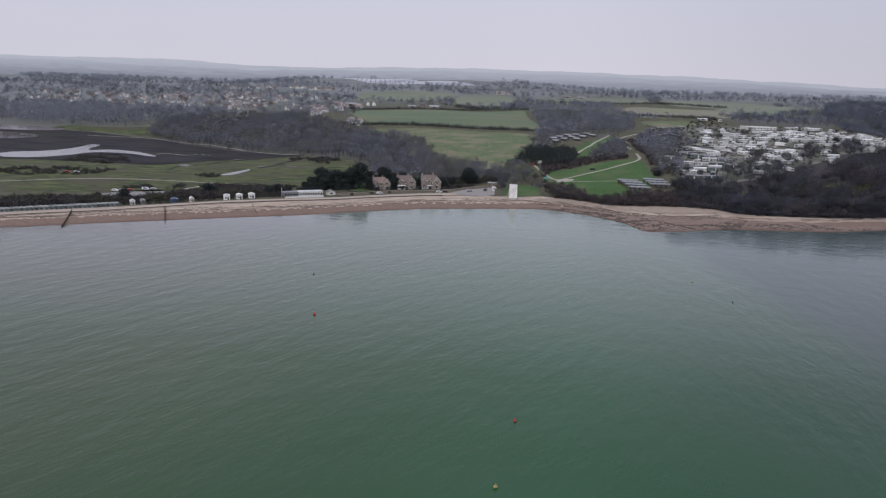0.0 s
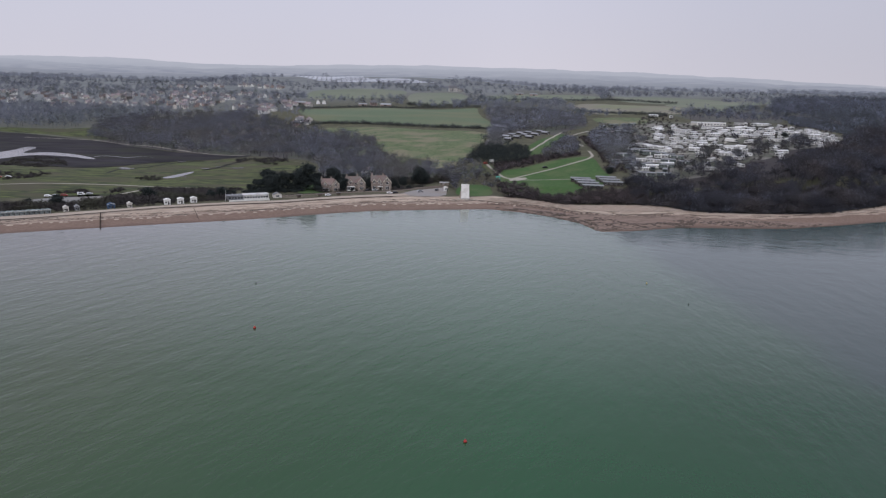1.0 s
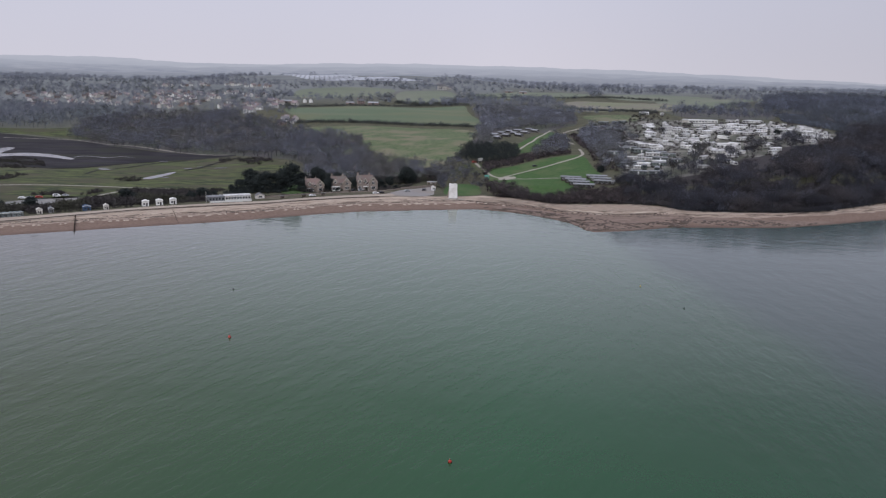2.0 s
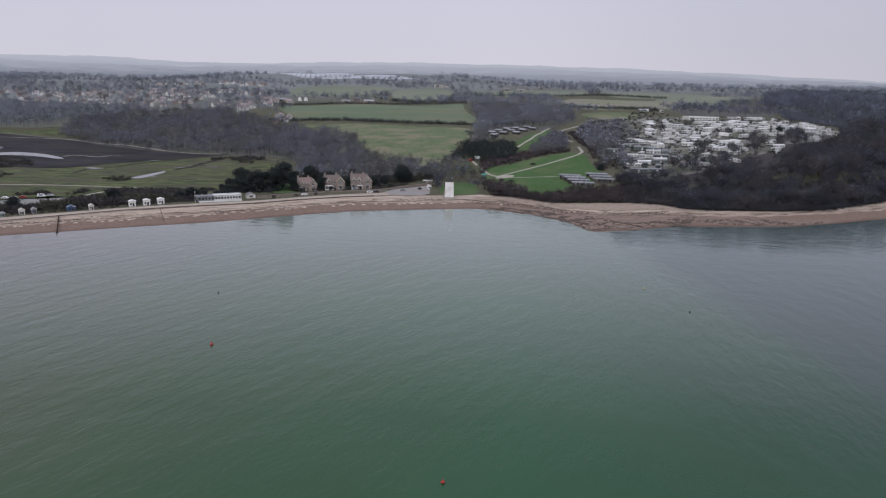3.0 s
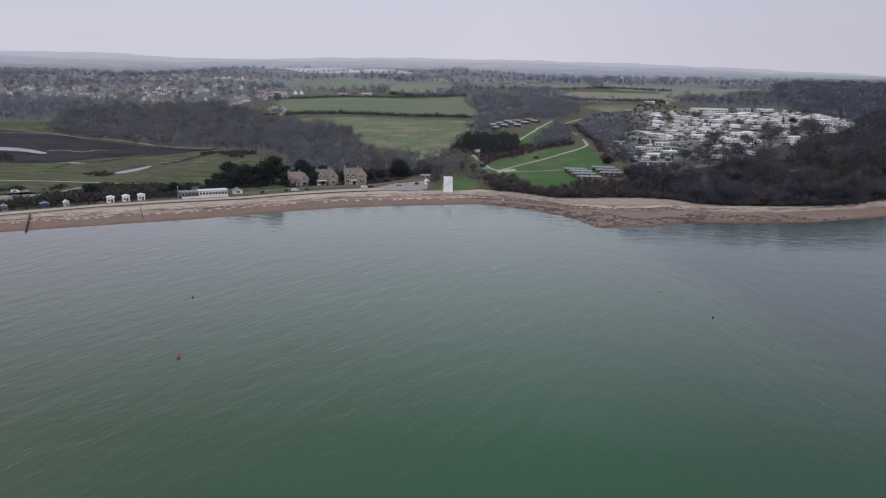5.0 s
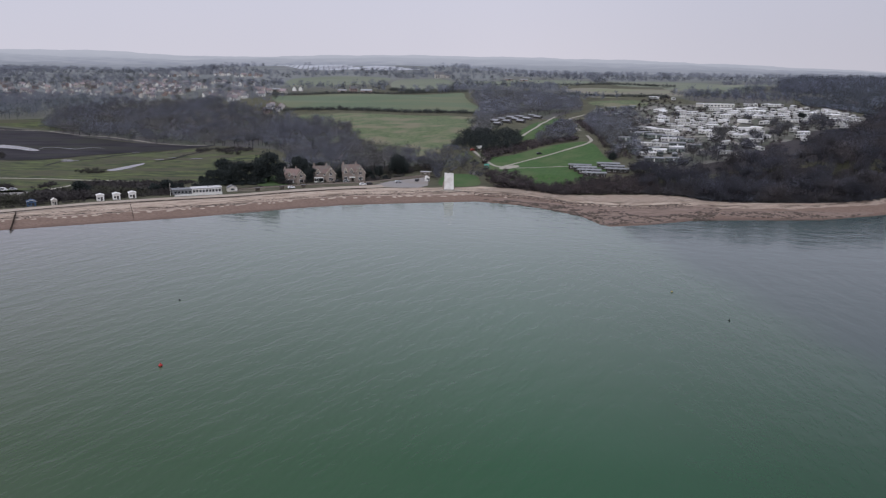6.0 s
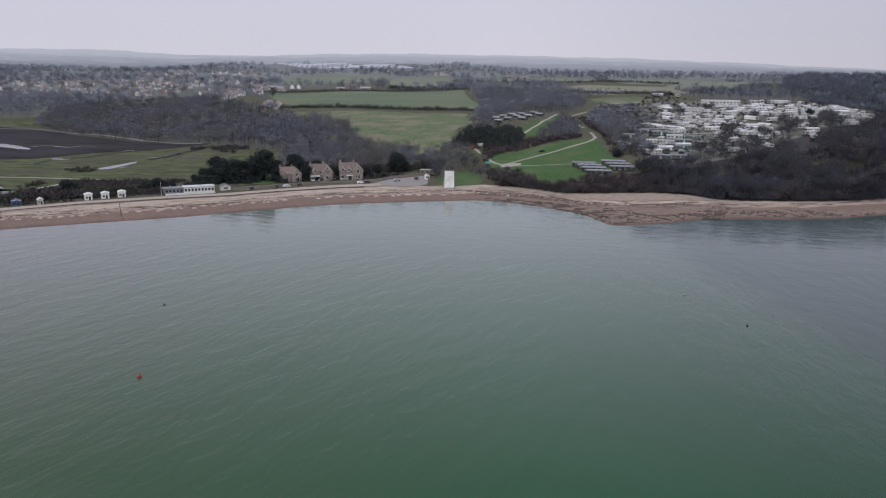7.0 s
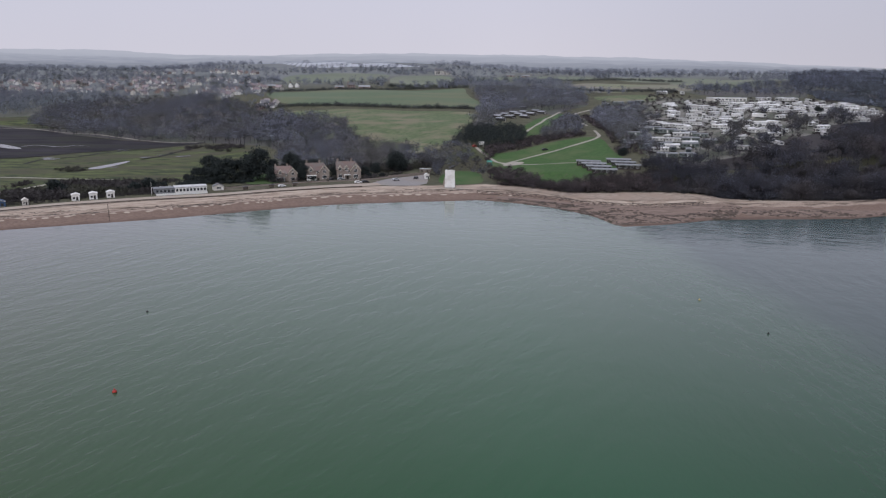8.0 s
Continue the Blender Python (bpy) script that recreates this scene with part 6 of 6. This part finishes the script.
    n = thing("notice_board", label, "sign", m=m)
    part("post", boxed((-0.9, -0.06, -0.4, -0.78, 0.06, 2.2), (0.78, -0.06, -0.4, 0.9, 0.06, 2.2)), M_WHITE, n)
    part("board", boxed((-1.3, -0.12, 1.0, 1.3, -0.06, 2.4)), M_WHITE, n, "plain white board")
    return n


notice(here(-12.5, 682, 10, scale=1.6), "white notice board at the path head")
for x, y in ((-136, 524.5), (-124, 533), (-113, 541)):
    p = thing("shelter_bench", "small brown timber bench shelter on the promenade", "shelter", "promenade shelters", here(x, y + 6, 30))
    part("back", boxed((-1.4, 0.9, -0.2, 1.4, 1.05, 1.7)), M_STONE, p)
    part("side", boxed((-1.4, 0, -0.2, -1.28, 0.9, 1.7), (1.28, 0, -0.2, 1.4, 0.9, 1.7)), M_STONE, p)
    part("roof", boxed((-1.6, -0.2, 1.7, 1.6, 1.2, 1.85)), M_SLATE, p)
    part("seat", boxed((-1.28, 0.35, 0.4, 1.28, 0.88, 0.5)), M_TIMBER, p)


# ---- single trees ----
def tree(x, y, template, leaf, label, category, group="", turn=0.0, scale=1.0):
    t = thing("tree", label, category, group, here(x, y, turn, 0, scale))
    for name, (v, f), mt in (("trunk", template[0], M_BARK), ("crown", template[1], leaf)):
        arrays(name, v, f, mt).parent = t
    return t


OAKS = [leafy_tree(s, 12.0, 5.6, 5200, 0.14, 26) for s in (61, 62)]
ROUND = [leafy_tree(s, 6.0, 4.0, 2600, 0.1, 24) for s in (63, 64)]
TALL_BARE = [bare_tree(s, 10.0, 3.4, 700) for s in (66, 67)]
ever_a = tree(-165, 552, OAKS[0], M_PINE, "dark evergreen oak behind the cafe", "tree", "evergreens behind the beach", 0, 0.72)
ever_b = tree(-155, 556, OAKS[1], M_PINE, "dark evergreen oak behind the cafe", "tree", "evergreens behind the beach", 40, 1.15)
for k, (x, y, s) in enumerate(((-147, 561, 1.42), (-141, 569, 1.3), (-173, 558, 0.85), (-167, 565, 1.0), (-176, 551, 0.55), (-161, 550, 0.6), (-172, 547, 0.5), (-135, 577, 0.8), (-131, 574, 0.75), (-126, 590, 0.95), (-118, 596, 0.9), (-113, 592, 0.7), (-98, 598, 0.7), (-65, 612, 0.9), (-61, 618, 0.85), (-130.5, 563, 0.62), (-129, 559.5, 0.45), (-114.5, 571.5, 0.62), (-112.5, 577, 0.75), (-97, 585, 0.5), (-100, 590, 0.6), (-81, 590, 0.45), (-70, 622, 0.6), (-76, 601, 0.5))):
    copy_thing((ever_a, ever_b)[k % 2], here(x, y, 67 * k, 0, s))
round_a = tree(-227, 504, ROUND[0], M_PINE, "round dark evergreen bush on the dune turf", "shrub", "round evergreens", 0, 1.15)
round_b = tree(-190, 515, ROUND[1], M_PINE, "round dark evergreen bush on the dune turf", "shrub", "round evergreens", 0, 0.8)
for k, (x, y, s) in enumerate(((-184, 519, 0.95), (-197, 512, 0.6), (-179, 524, 0.6), (79, 630, 0.9), (-266, 466, 0.9), (-285, 467, 0.7), (252, 772, 0.8), (-128, 563, 0.45), (-108, 570, 0.35), (-77, 584, 0.6), (-96, 577, 0.3), (-70, 588, 0.5))):
    copy_thing((round_a, round_b)[k % 2], here(x, y, 50 * k, 0, s))
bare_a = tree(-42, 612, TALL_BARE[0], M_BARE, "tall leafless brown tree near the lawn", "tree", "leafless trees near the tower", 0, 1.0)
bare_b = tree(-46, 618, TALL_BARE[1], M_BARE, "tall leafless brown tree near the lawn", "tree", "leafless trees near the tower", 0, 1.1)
for k, (x, y, s) in enumerate(((-38, 606, 0.8), (-36, 616, 0.9), (-37.5, 590, 0.6), (-36, 584, 0.5), (-38.5, 597, 0.7), (-36.5, 600, 0.75), (-50, 626, 1.0), (-10, 590, 0.6), (-6, 610, 0.6), (-14, 628, 0.7), (-22, 634, 0.8), (160, 668, 0.9), (165, 672, 1.0), (158, 660, 0.9), (205, 672, 1.1), (210, 680, 1.0), (200, 668, 1.0), (204, 690, 1.0), (245, 724, 1.0), (250, 730, 1.0), (240, 716, 1.0), (152, 640, 0.9), (138, 622, 0.9), (146, 630, 1.0), (92, 640, 0.9), (88, 655, 0.8), (100, 628, 0.8), (128, 612, 0.9), (178, 655, 0.9), (150, 775, 0.8), (154, 660, 1.1), (196, 730, 0.8))):
    copy_thing((bare_a, bare_b)[k % 2], here(x, y, 43 * k, 0, s))


# ---- hedges, scrub and far woods ----
CONIFERS = ((-34, 688), (-30, 708), (-22, 726), (0, 735), (16, 730), (22, 702), (14, 678), (-10, 678))
wood("scrub", ((292, 876), (312, 960), (330, 935), (350, 822), (318, 798), (306, 840)), 4.5, BUSHES, M_DENSE, "grey hedge bank behind the caravans", (1.2, 2.6), 63)
wood("scrub", ((-262, 449), (-238, 470), (-214, 490), (-190, 505), (-178, 511), (-178, 518), (-196, 514), (-214, 501), (-236, 481), (-260, 459)), 2.0, BUSHES, M_SCRUB, "low dark scrub behind the huts", (0.5, 1.1), 64)
wood("scrub", ((212, 625), (240, 655), (262, 690), (300, 738), (330, 800), (310, 790), (296, 745), (262, 712), (240, 690), (226, 668), (205, 640)), 3.2, BUSHES, M_BARE_DARK, "dark thicket below the caravans", (0.9, 1.7), 65)
wood("woodland", ((222, 676), (236, 682), (262, 712), (276, 738), (262, 742), (238, 716), (224, 694)), 9.5, BARE_LIGHT, M_BARE_DARK, "tall dark leafless trees before the caravans", (0.8, 1.15), 66)
hedge("scrub", ((-262, 445), (-236, 465.5), (-213, 483)), 1.2, BUSHES, M_SCRUB, "low dark scrub beside the promenade", (0.4, 0.8), 67, 0.9)
hedge("scrub", ((-212, 488), (-203, 494.5), (-190, 503), (-178, 509)), 1.1, BUSHES, M_SCRUB, "low dark scrub round the white huts", (0.45, 0.85), 68, 0.9)
wood("conifer_plantation", CONIFERS, 4.6, LEAFY_MID, M_PINE, "dense dark conifer plantation", (0.5, 1.1), 31)
TRACK = ((-261, 476), (-250, 476), (-248, 540), (-257, 540))
wood("scrub", ((-340, 432), (-320, 458), (-290, 463), (-264, 466), (-250, 484), (-228, 500), (-205, 512), (-190, 524), (-180, 526), (-178, 514), (-196, 510), (-214, 498), (-236, 477), (-258, 455), (-318, 412)), 2.4, BUSHES, M_SCRUB, "dark winter scrub behind the promenade", (1.1, 2.1), 32)
wood("scrub", ((-300, 508), (-278, 530), (-240, 545), (-205, 548), (-182, 560), (-184, 548), (-205, 536), (-245, 533), (-262, 520)), 2.6, BUSHES, M_SCRUB, "dark winter scrub along the dunes", (0.7, 1.4), 33, (TRACK,), ragged=True)
wood("scrub", ((-440, 560), (-417, 597), (-380, 609), (-340, 600), (-355, 565), (-394, 548)), 3.2, BUSHES, M_SCRUB, "dark gorse and bramble patch", (0.6, 1.4), 34, ragged=True)
wood("scrub", ((-430, 655), (-446, 722), (-430, 728), (-412, 716), (-385, 690), (-366, 655), (-383, 642)), 3.0, BUSHES, M_SCRUB, "dark scrub at the edge of the flats", (0.5, 1.2), 35, ragged=True)
wood("scrub", ((-280, 596), (-265, 608), (-250, 594), (-264, 582)), 2.6, BUSHES, M_SCRUB, "small dark thicket on the turf", (0.5, 1.1), 36, ragged=True)
wood("scrub", ((-136, 606), (-120, 604), (-70, 606), (-40, 628), (-44, 640), (-100, 624), (-140, 622)), 3.2, BUSHES, M_SCRUB, "dark garden shrubs behind the houses", (0.9, 1.8), 38)
wood("scrub", ((-2, 564), (10, 562), (22, 556), (36, 545), (51, 541), (78, 544), (91, 549), (98, 549), (98, 580), (90, 582), (84, 572), (60, 568), (40, 566), (8, 572)), 3.0, BARE_LIGHT, M_BRAMBLE, "brown scrub on the low cliff top", (0.28, 0.62), 39)
wood("scrub", ((-8, 604), (-3, 612), (6, 606), (14, 594), (24, 578), (22, 562), (4, 564), (-4, 568), (-6, 590)), 3.0, BARE_LIGHT, M_BRAMBLE, "brown leafless thicket beside the lawn", (0.3, 0.6), 49)
wood("scrub", ((-176, 538), (-166, 544), (-146, 552), (-140, 560), (-146, 566), (-170, 556), (-178, 546)), 2.6, BUSHES, M_PINE, "dark evergreen undergrowth behind the cafe", (0.8, 1.5), 50)
wood("scrub", ((-3, 566), (10, 563), (22, 557), (36, 546), (51, 542), (78, 545), (96, 550), (96, 572), (84, 570), (60, 565), (40, 563), (8, 571)), 2.1, BUSHES, M_BRAMBLE, "low dark bramble on the cliff edge", (0.8, 1.7), 53)
LANE_GAP = ((60, 740), (60, 850), (70, 880), (88, 900), (92, 880), (76, 860), (70, 840), (76, 740))
wood("scrub", ((74, 636), (100, 624), (106, 700), (128, 760), (128, 850), (104, 890), (90, 860), (76, 800), (76, 700)), 5.0, BUSHES, M_BRAMBLE, "brown undergrowth round the caravan park", (0.9, 2.0), 54, (LANE_GAP,), ragged=True)
wood("woodland", ((76, 640), (100, 628), (106, 700), (128, 760), (128, 850), (104, 890), (92, 880), (78, 800), (78, 700)), 9.5, BARE_LIGHT, M_BARE_MID, "leafless trees beside the caravan park", (0.6, 1.0), 55, (LANE_GAP,))
wood("woodland", ((120, 600), (160, 596), (178, 612), (186, 640), (210, 668), (205, 676), (170, 640), (150, 626), (122, 626)), 11.0, BARE_BIG, M_BARE_DARK, "tall leafless trees at the caravan park edge", (0.7, 1.1), 56)
wood("woodland", ((112, 586), (136, 580), (166, 588), (186, 596), (196, 622), (180, 618), (160, 600), (138, 604), (114, 606)), 12.0, BARE_LIGHT, M_BARE_DARK, "slender leafless trees above the dark wood", (0.6, 0.95), 57)
wood("scrub", ((-262, 488), (-253, 500), (-234, 512), (-217, 498), (-212, 491), (-226, 483), (-245, 468)), 2.3, BUSHES, M_SCRUB, "tall dark scrub behind the blue hut", (1.2, 2.0), 58, (TRACK,))
wood("scrub", ((-247, 546), (-224, 542), (-209, 548), (-190, 545), (-180, 516), (-198, 507), (-217, 495), (-232, 512)), 2.7, BUSHES, M_SCRUB, "dark winter thicket behind the white huts", (0.9, 1.8), 59)
wood("scrub", ((-252, 738), (-203, 725), (-180, 692), (-168, 680), (-165, 668), (-192, 684), (-225, 700), (-240, 716)), 3.2, BUSHES, M_SCRUB, "dark scrub along the foot of the wood", (0.7, 1.5), 60, ragged=1.5)
wood("scrub", ((77, 690), (82, 720), (86, 800), (78, 850), (72, 835), (74, 760)), 3.6, BUSHES, M_BRAMBLE, "brown brambles beside the winding drive", (0.8, 1.6), 61, ragged=1.0)
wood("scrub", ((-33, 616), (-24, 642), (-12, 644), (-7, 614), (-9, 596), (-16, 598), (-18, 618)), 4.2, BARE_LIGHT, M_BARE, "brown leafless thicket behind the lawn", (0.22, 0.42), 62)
wood("scrub", CARAVANS, 8.5, BUSHES, M_BRAMBLE, "garden bushes and hedges between caravans", (0.7, 1.5), 47)
wood("scrub", ((-8, 640), (-2, 662), (12, 666), (30, 680), (62, 698), (60, 712), (26, 700), (6, 690), (-12, 682)), 2.8, BUSHES, M_BRAMBLE, "brown hedge bank above the grass", (0.9, 1.7), 40)
wood("scrub", ((84, 548), (108, 547), (117, 536), (168, 538), (210, 550), (300, 613), (300, 621), (208, 557), (168, 546), (121, 543), (110, 553), (86, 555)), 2.4, BUSHES, M_BARE_DARK, "dark thicket at the foot of the wood", (1.2, 2.4), 48)
hedge("hedge", ((-240, 906), (-206, 900), (-155, 888), (-98, 877), (-50, 868), (-14, 858)), 2.0, BUSHES, M_HEDGE, "dark field hedge between pastures", (1.0, 2.2), 41)
hedge("hedge", ((-290, 1096), (-222, 1096), (-148, 1086), (-100, 1090), (-55, 1084), (-36, 1088)), 2.4, BUSHES, M_HEDGE, "dark field hedge under the farm", (1.1, 2.0), 42)
hedge("hedge", ((-142, 1160), (-98, 1112), (-60, 1125), (-58, 1250)), 3.0, BUSHES, M_HEDGE, "bushy hedge between far fields", (1.3, 2.6), 43)
hedge("hedge", ((-50, 1300), (60, 1350), (160, 1370), (260, 1290)), 3.0, BUSHES, M_HEDGE, "far hedge along a stubble field", (1.3, 2.4), 44)
hedge("hedge", ((84, 1090), (182, 964), (160, 950)), 2.6, BUSHES, M_HEDGE, "hedge below the stubble field", (1.2, 2.2), 45)
hedge("hedge", ((-150, 533), (-140, 540.5), (-120, 553.5), (-104, 564), (-88, 570), (-77, 577.5), (-68, 586), (-47, 602), (-38, 597)), 1.1, BUSHES, M_SCRUB, "dark clipped hedge along the garden walls", (0.4, 0.75), 51, 0.4)
hedge("hedge", ((-134, 566), (-130, 560), (-116, 568), (-113, 572), (-98, 574), (-96, 582), (-80, 578), (-72, 590), (-60, 602)), 1.4, BUSHES, M_SCRUB, "bare garden shrubs among the houses", (0.7, 1.5), 52, 1.8)
hedge("hedge", ((-150, 575), (-150, 600), (-135, 608)), 1.8, BUSHES, M_SCRUB, "garden hedge by the evergreen oaks", (0.9, 1.3), 46)

rng_f = np.random.default_rng(77)
FAR_TREE = []
for s in range(4):
    r = np.random.default_rng(90 + s)
    a = r.random(9) * 6.28
    c = np.column_stack((np.cos(a) * 3.2 * r.random(9), np.sin(a) * 3.2 * r.random(9), r.uniform(2, 7, 9)))
    FAR_TREE.append(sprays(r, c, np.array((1.3, 1.3, 1.1)), 84, 2.1, 1.2, (0.16, 0.3)))
OPEN = (FIELD_DIM, FIELD_MID, FIELD_WEST, FIELD_TOP, FIELD_BROWN, FIELD_STRIP, FIELD_NORTH, FIELD_EAST, CARAVANS, HILL_WOOD, BACK_WOOD, VILLAGE_TREES, SLOPE_WOOD, WEST_WOOD, MID_WOOD, FIELD_LOW)
n_far = 7200
fy = 1000 + 1000 * rng_f.random(n_far) ** 1.2
fx = (rng_f.random(n_far) * 1.36 - 0.76) * (fy - 40)
clump = np.sin(fx / 71 + 2 * np.sin(fy / 160)) + np.sin(fy / 57 + fx / 140) + rng_f.normal(0, 0.55, n_far)
keep = (clump > -0.35) & ~((fx > -640) & (fx < -150) & (fy > 1890) & (fy < 2330))
for poly in OPEN:
    keep &= ~pip(list(poly), fx, fy)
fx, fy = fx[keep], fy[keep]
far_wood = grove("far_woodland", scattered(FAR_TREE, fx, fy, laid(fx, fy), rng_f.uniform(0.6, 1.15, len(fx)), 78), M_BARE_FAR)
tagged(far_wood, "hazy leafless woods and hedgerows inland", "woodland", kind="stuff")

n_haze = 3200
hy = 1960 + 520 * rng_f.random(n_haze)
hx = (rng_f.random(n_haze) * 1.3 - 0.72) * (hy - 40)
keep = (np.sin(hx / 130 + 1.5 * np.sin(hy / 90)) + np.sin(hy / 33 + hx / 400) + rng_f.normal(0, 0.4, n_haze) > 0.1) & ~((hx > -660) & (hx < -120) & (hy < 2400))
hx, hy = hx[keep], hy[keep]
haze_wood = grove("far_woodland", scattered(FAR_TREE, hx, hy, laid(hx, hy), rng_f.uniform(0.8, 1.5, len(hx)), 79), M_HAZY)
tagged(haze_wood, "pale hazy tree lines on the far rise", "woodland", kind="stuff")

# ---- rocks and shell banks on the beach ----
def rock(seed):
    bm = bmesh.new()
    bmesh.ops.create_icosphere(bm, subdivisions=1, radius=1.0)
    r = random.Random(seed)
    v = np.array([tuple(q.co * r.uniform(0.7, 1.15)) for q in bm.verts])
    f = np.array([[q.index for q in face.verts] for face in bm.faces])
    bm.free()
    v[:, 2] *= 0.4
    v[:, 0] *= 1.5
    return v, f


ROCKS = [rock(s) for s in range(5)]
x, y = spots(((-33, 553.5), (-27, 551.5), (-20, 553.5), (-19, 557), (-24, 556.5), (-24, 555), (-30.5, 554.5), (-31, 557), (-34, 557)), 0.9, 44)
tagged(arrays("rubble", *scattered(ROCKS, x, y, laid(x, y), np.random.default_rng(4).uniform(0.25, 0.7, len(x)), 43)[:2], M_RUBBLE), "pale stone rubble round the tower foot", "rubble", kind="stuff")
for k, (poly, gap) in enumerate(((((46, 503), (60, 505), (76, 498), (86, 488), (84, 481), (70, 477), (54, 470), (49, 484)), 1.5), (((92, 500), (104, 508), (118, 516), (116, 502), (107, 490), (100, 491)), 1.1), (((118, 510), (136, 512), (154, 512), (182, 512), (200, 522), (190, 512), (168, 501), (150, 500), (136, 502), (120, 500)), 1.5), (((-6, 536), (8, 534), (23, 528), (38, 520), (46, 508), (48, 490), (34, 506), (20, 518), (4, 529)), 1.1), (((76, 490), (92, 500), (98, 496), (86, 482)), 1.5))):
    x, y = spots(poly, gap, 50 + k)
    s = np.random.default_rng(60 + k).uniform(0.3, 1.05, len(x)) ** 1.4 * 1.3
    thin = np.sin(x / 3.1 + y / 2.2) + np.sin(y / 1.9 - x / 6.0) + np.random.default_rng(80 + k).normal(0, 0.5, len(x)) > -0.3
    x, y, s = x[thin], y[thin], s[thin]
    ob = arrays("reef_rocks", *scattered(ROCKS, x, y, np.maximum(laid(x, y), 0) - 0.05, s, 70 + k)[:2], M_ROCK)
    tagged(ob, "low brown weed-covered reef rocks at the waterline", "rocks", kind="stuff")

for k, poly in enumerate((((103, 505), (116, 523), (124, 521), (118, 508), (111, 490), (101, 489)), ((132, 512), (146, 514), (158, 517), (170, 514), (176, 507), (170, 504), (150, 508)), ((20, 522), (34, 518), (47, 508), (56, 492), (55, 474), (51, 476), (50, 490), (42, 501), (30, 511)))):
    x, y = spots(poly, 0.95, 140 + k)
    thin = np.sin(x / 2.3 - y / 3.4) + np.sin(y / 1.6 + x / 5.0) + np.random.default_rng(150 + k).normal(0, 0.6, len(x)) > 0.35
    x, y = x[thin], y[thin]
    ob = arrays("weedy_rocks", *scattered(ROCKS, x, y, np.maximum(laid(x, y), 0) + 0.02, np.random.default_rng(160 + k).uniform(0.25, 0.75, len(x)), 170 + k)[:2], M_WEED)
    tagged(ob, "dark wet weed-hung rocks on the reef", "rocks", kind="stuff")

# dark weed left by the tide, and stones along the low ledge
rng_w = np.random.default_rng(31)
wx = rng_w.uniform(-320, -14, 4200)
wo = rng_w.choice((14.6, 16.4, 19.0), len(wx), p=(0.45, 0.35, 0.2)) + rng_w.normal(0, 0.45, len(wx)) + 0.9 * np.sin(wx / 7.0)
clump = np.sin(wx / 11.0 + wo) + np.sin(wx / 4.7 - 2 * wo) + rng_w.normal(0, 0.4, len(wx)) > 0.35
wx, wo = wx[clump], wo[clump]
wy = np.interp(wx, *np.array(SHORE, float).T) + wo * 1.36
wv = [(v * (1.5, 1.0, 0.35), f) for v, f in ROCKS]
tagged(arrays("seaweed", *scattered(wv, wx, wy, laid(wx, wy), rng_w.uniform(0.15, 0.6, len(wx)), 32)[:2], M_TIMBER), "dark seaweed wrack strewn along the beach", "seaweed", kind="stuff")
lx = rng_w.uniform(-12, 108, 620)
ly = np.interp(lx, (-12, 6, 21, 35, 46, 62, 76, 92, 108), (552, 548.5, 543.5, 532.5, 521.5, 513.5, 514.5, 521.5, 528)) + rng_w.choice((0.0, -2.6, -6.0), len(lx)) + rng_w.normal(0, 0.6, len(lx))
tagged(arrays("ledge_stones", *scattered(ROCKS, lx, ly, laid(lx, ly), rng_w.uniform(0.2, 0.75, len(lx)), 33)[:2], M_ROCK), "dark broken stones along the beach ledge", "rocks", kind="stuff")

rng_b = np.random.default_rng(12)
xs = np.arange(-330, 118, 0.5)
sx, sy = np.array(SHORE, float).T
line = np.column_stack((xs, np.interp(xs, sx, sy)))
run = np.concatenate(([0], np.cumsum(np.hypot(*np.diff(line, axis=0).T))))
mounds = []
ats = np.arange(0, run[-1], 4.2)
for at in ats:
    at = at + rng_b.uniform(-1.4, 1.4)
    x = float(np.interp(at, run, xs))
    y = float(np.interp(x, sx, sy))
    tx, ty = float(np.interp(x + 6, sx, sy) - np.interp(x - 6, sx, sy)) / 12, 1.0
    a = math.atan(tx)
    big = -105 < x < -16
    if x > 4 or rng_b.random() < (0.38 if big else 0.12):
        continue
    off = 13.2 + rng_b.normal(0, 0.7)
    cx, cy = x - math.sin(a) * off, y + math.cos(a) * off
    ln, wd = (rng_b.uniform(1.3, 2.5), rng_b.uniform(0.9, 1.7)) if big else (rng_b.uniform(0.8, 2.0), rng_b.uniform(0.6, 1.4))
    u = np.arange(10) * 2 * np.pi / 10
    ring = np.column_stack((np.cos(u) * ln, np.sin(u) * wd)) * rng_b.uniform(0.75, 1.2, (10, 1))
    inner = ring * 0.5
    pts = np.vstack((ring, inner, [[0, 0]]))
    rx, ry = pts[:, 0] * math.cos(a) - pts[:, 1] * math.sin(a) + cx, pts[:, 0] * math.sin(a) + pts[:, 1] * math.cos(a) + cy
    z = laid(rx, ry) + np.concatenate((np.full(10, -0.1), np.full(10, 0.28), [0.36]))
    f = [(i, (i + 1) % 10, 10 + (i + 1) % 10) for i in range(10)] + [(i, 10 + (i + 1) % 10, 10 + i) for i in range(10)] + [(10 + i, 10 + (i + 1) % 10, 20) for i in range(10)]
    mounds.append((np.column_stack((rx, ry, z)), np.array(f)))
tagged(arrays("shell_banks", *join(mounds), M_SHELL, True), "row of pale shingle cusps along the beach", "shingle", kind="stuff")
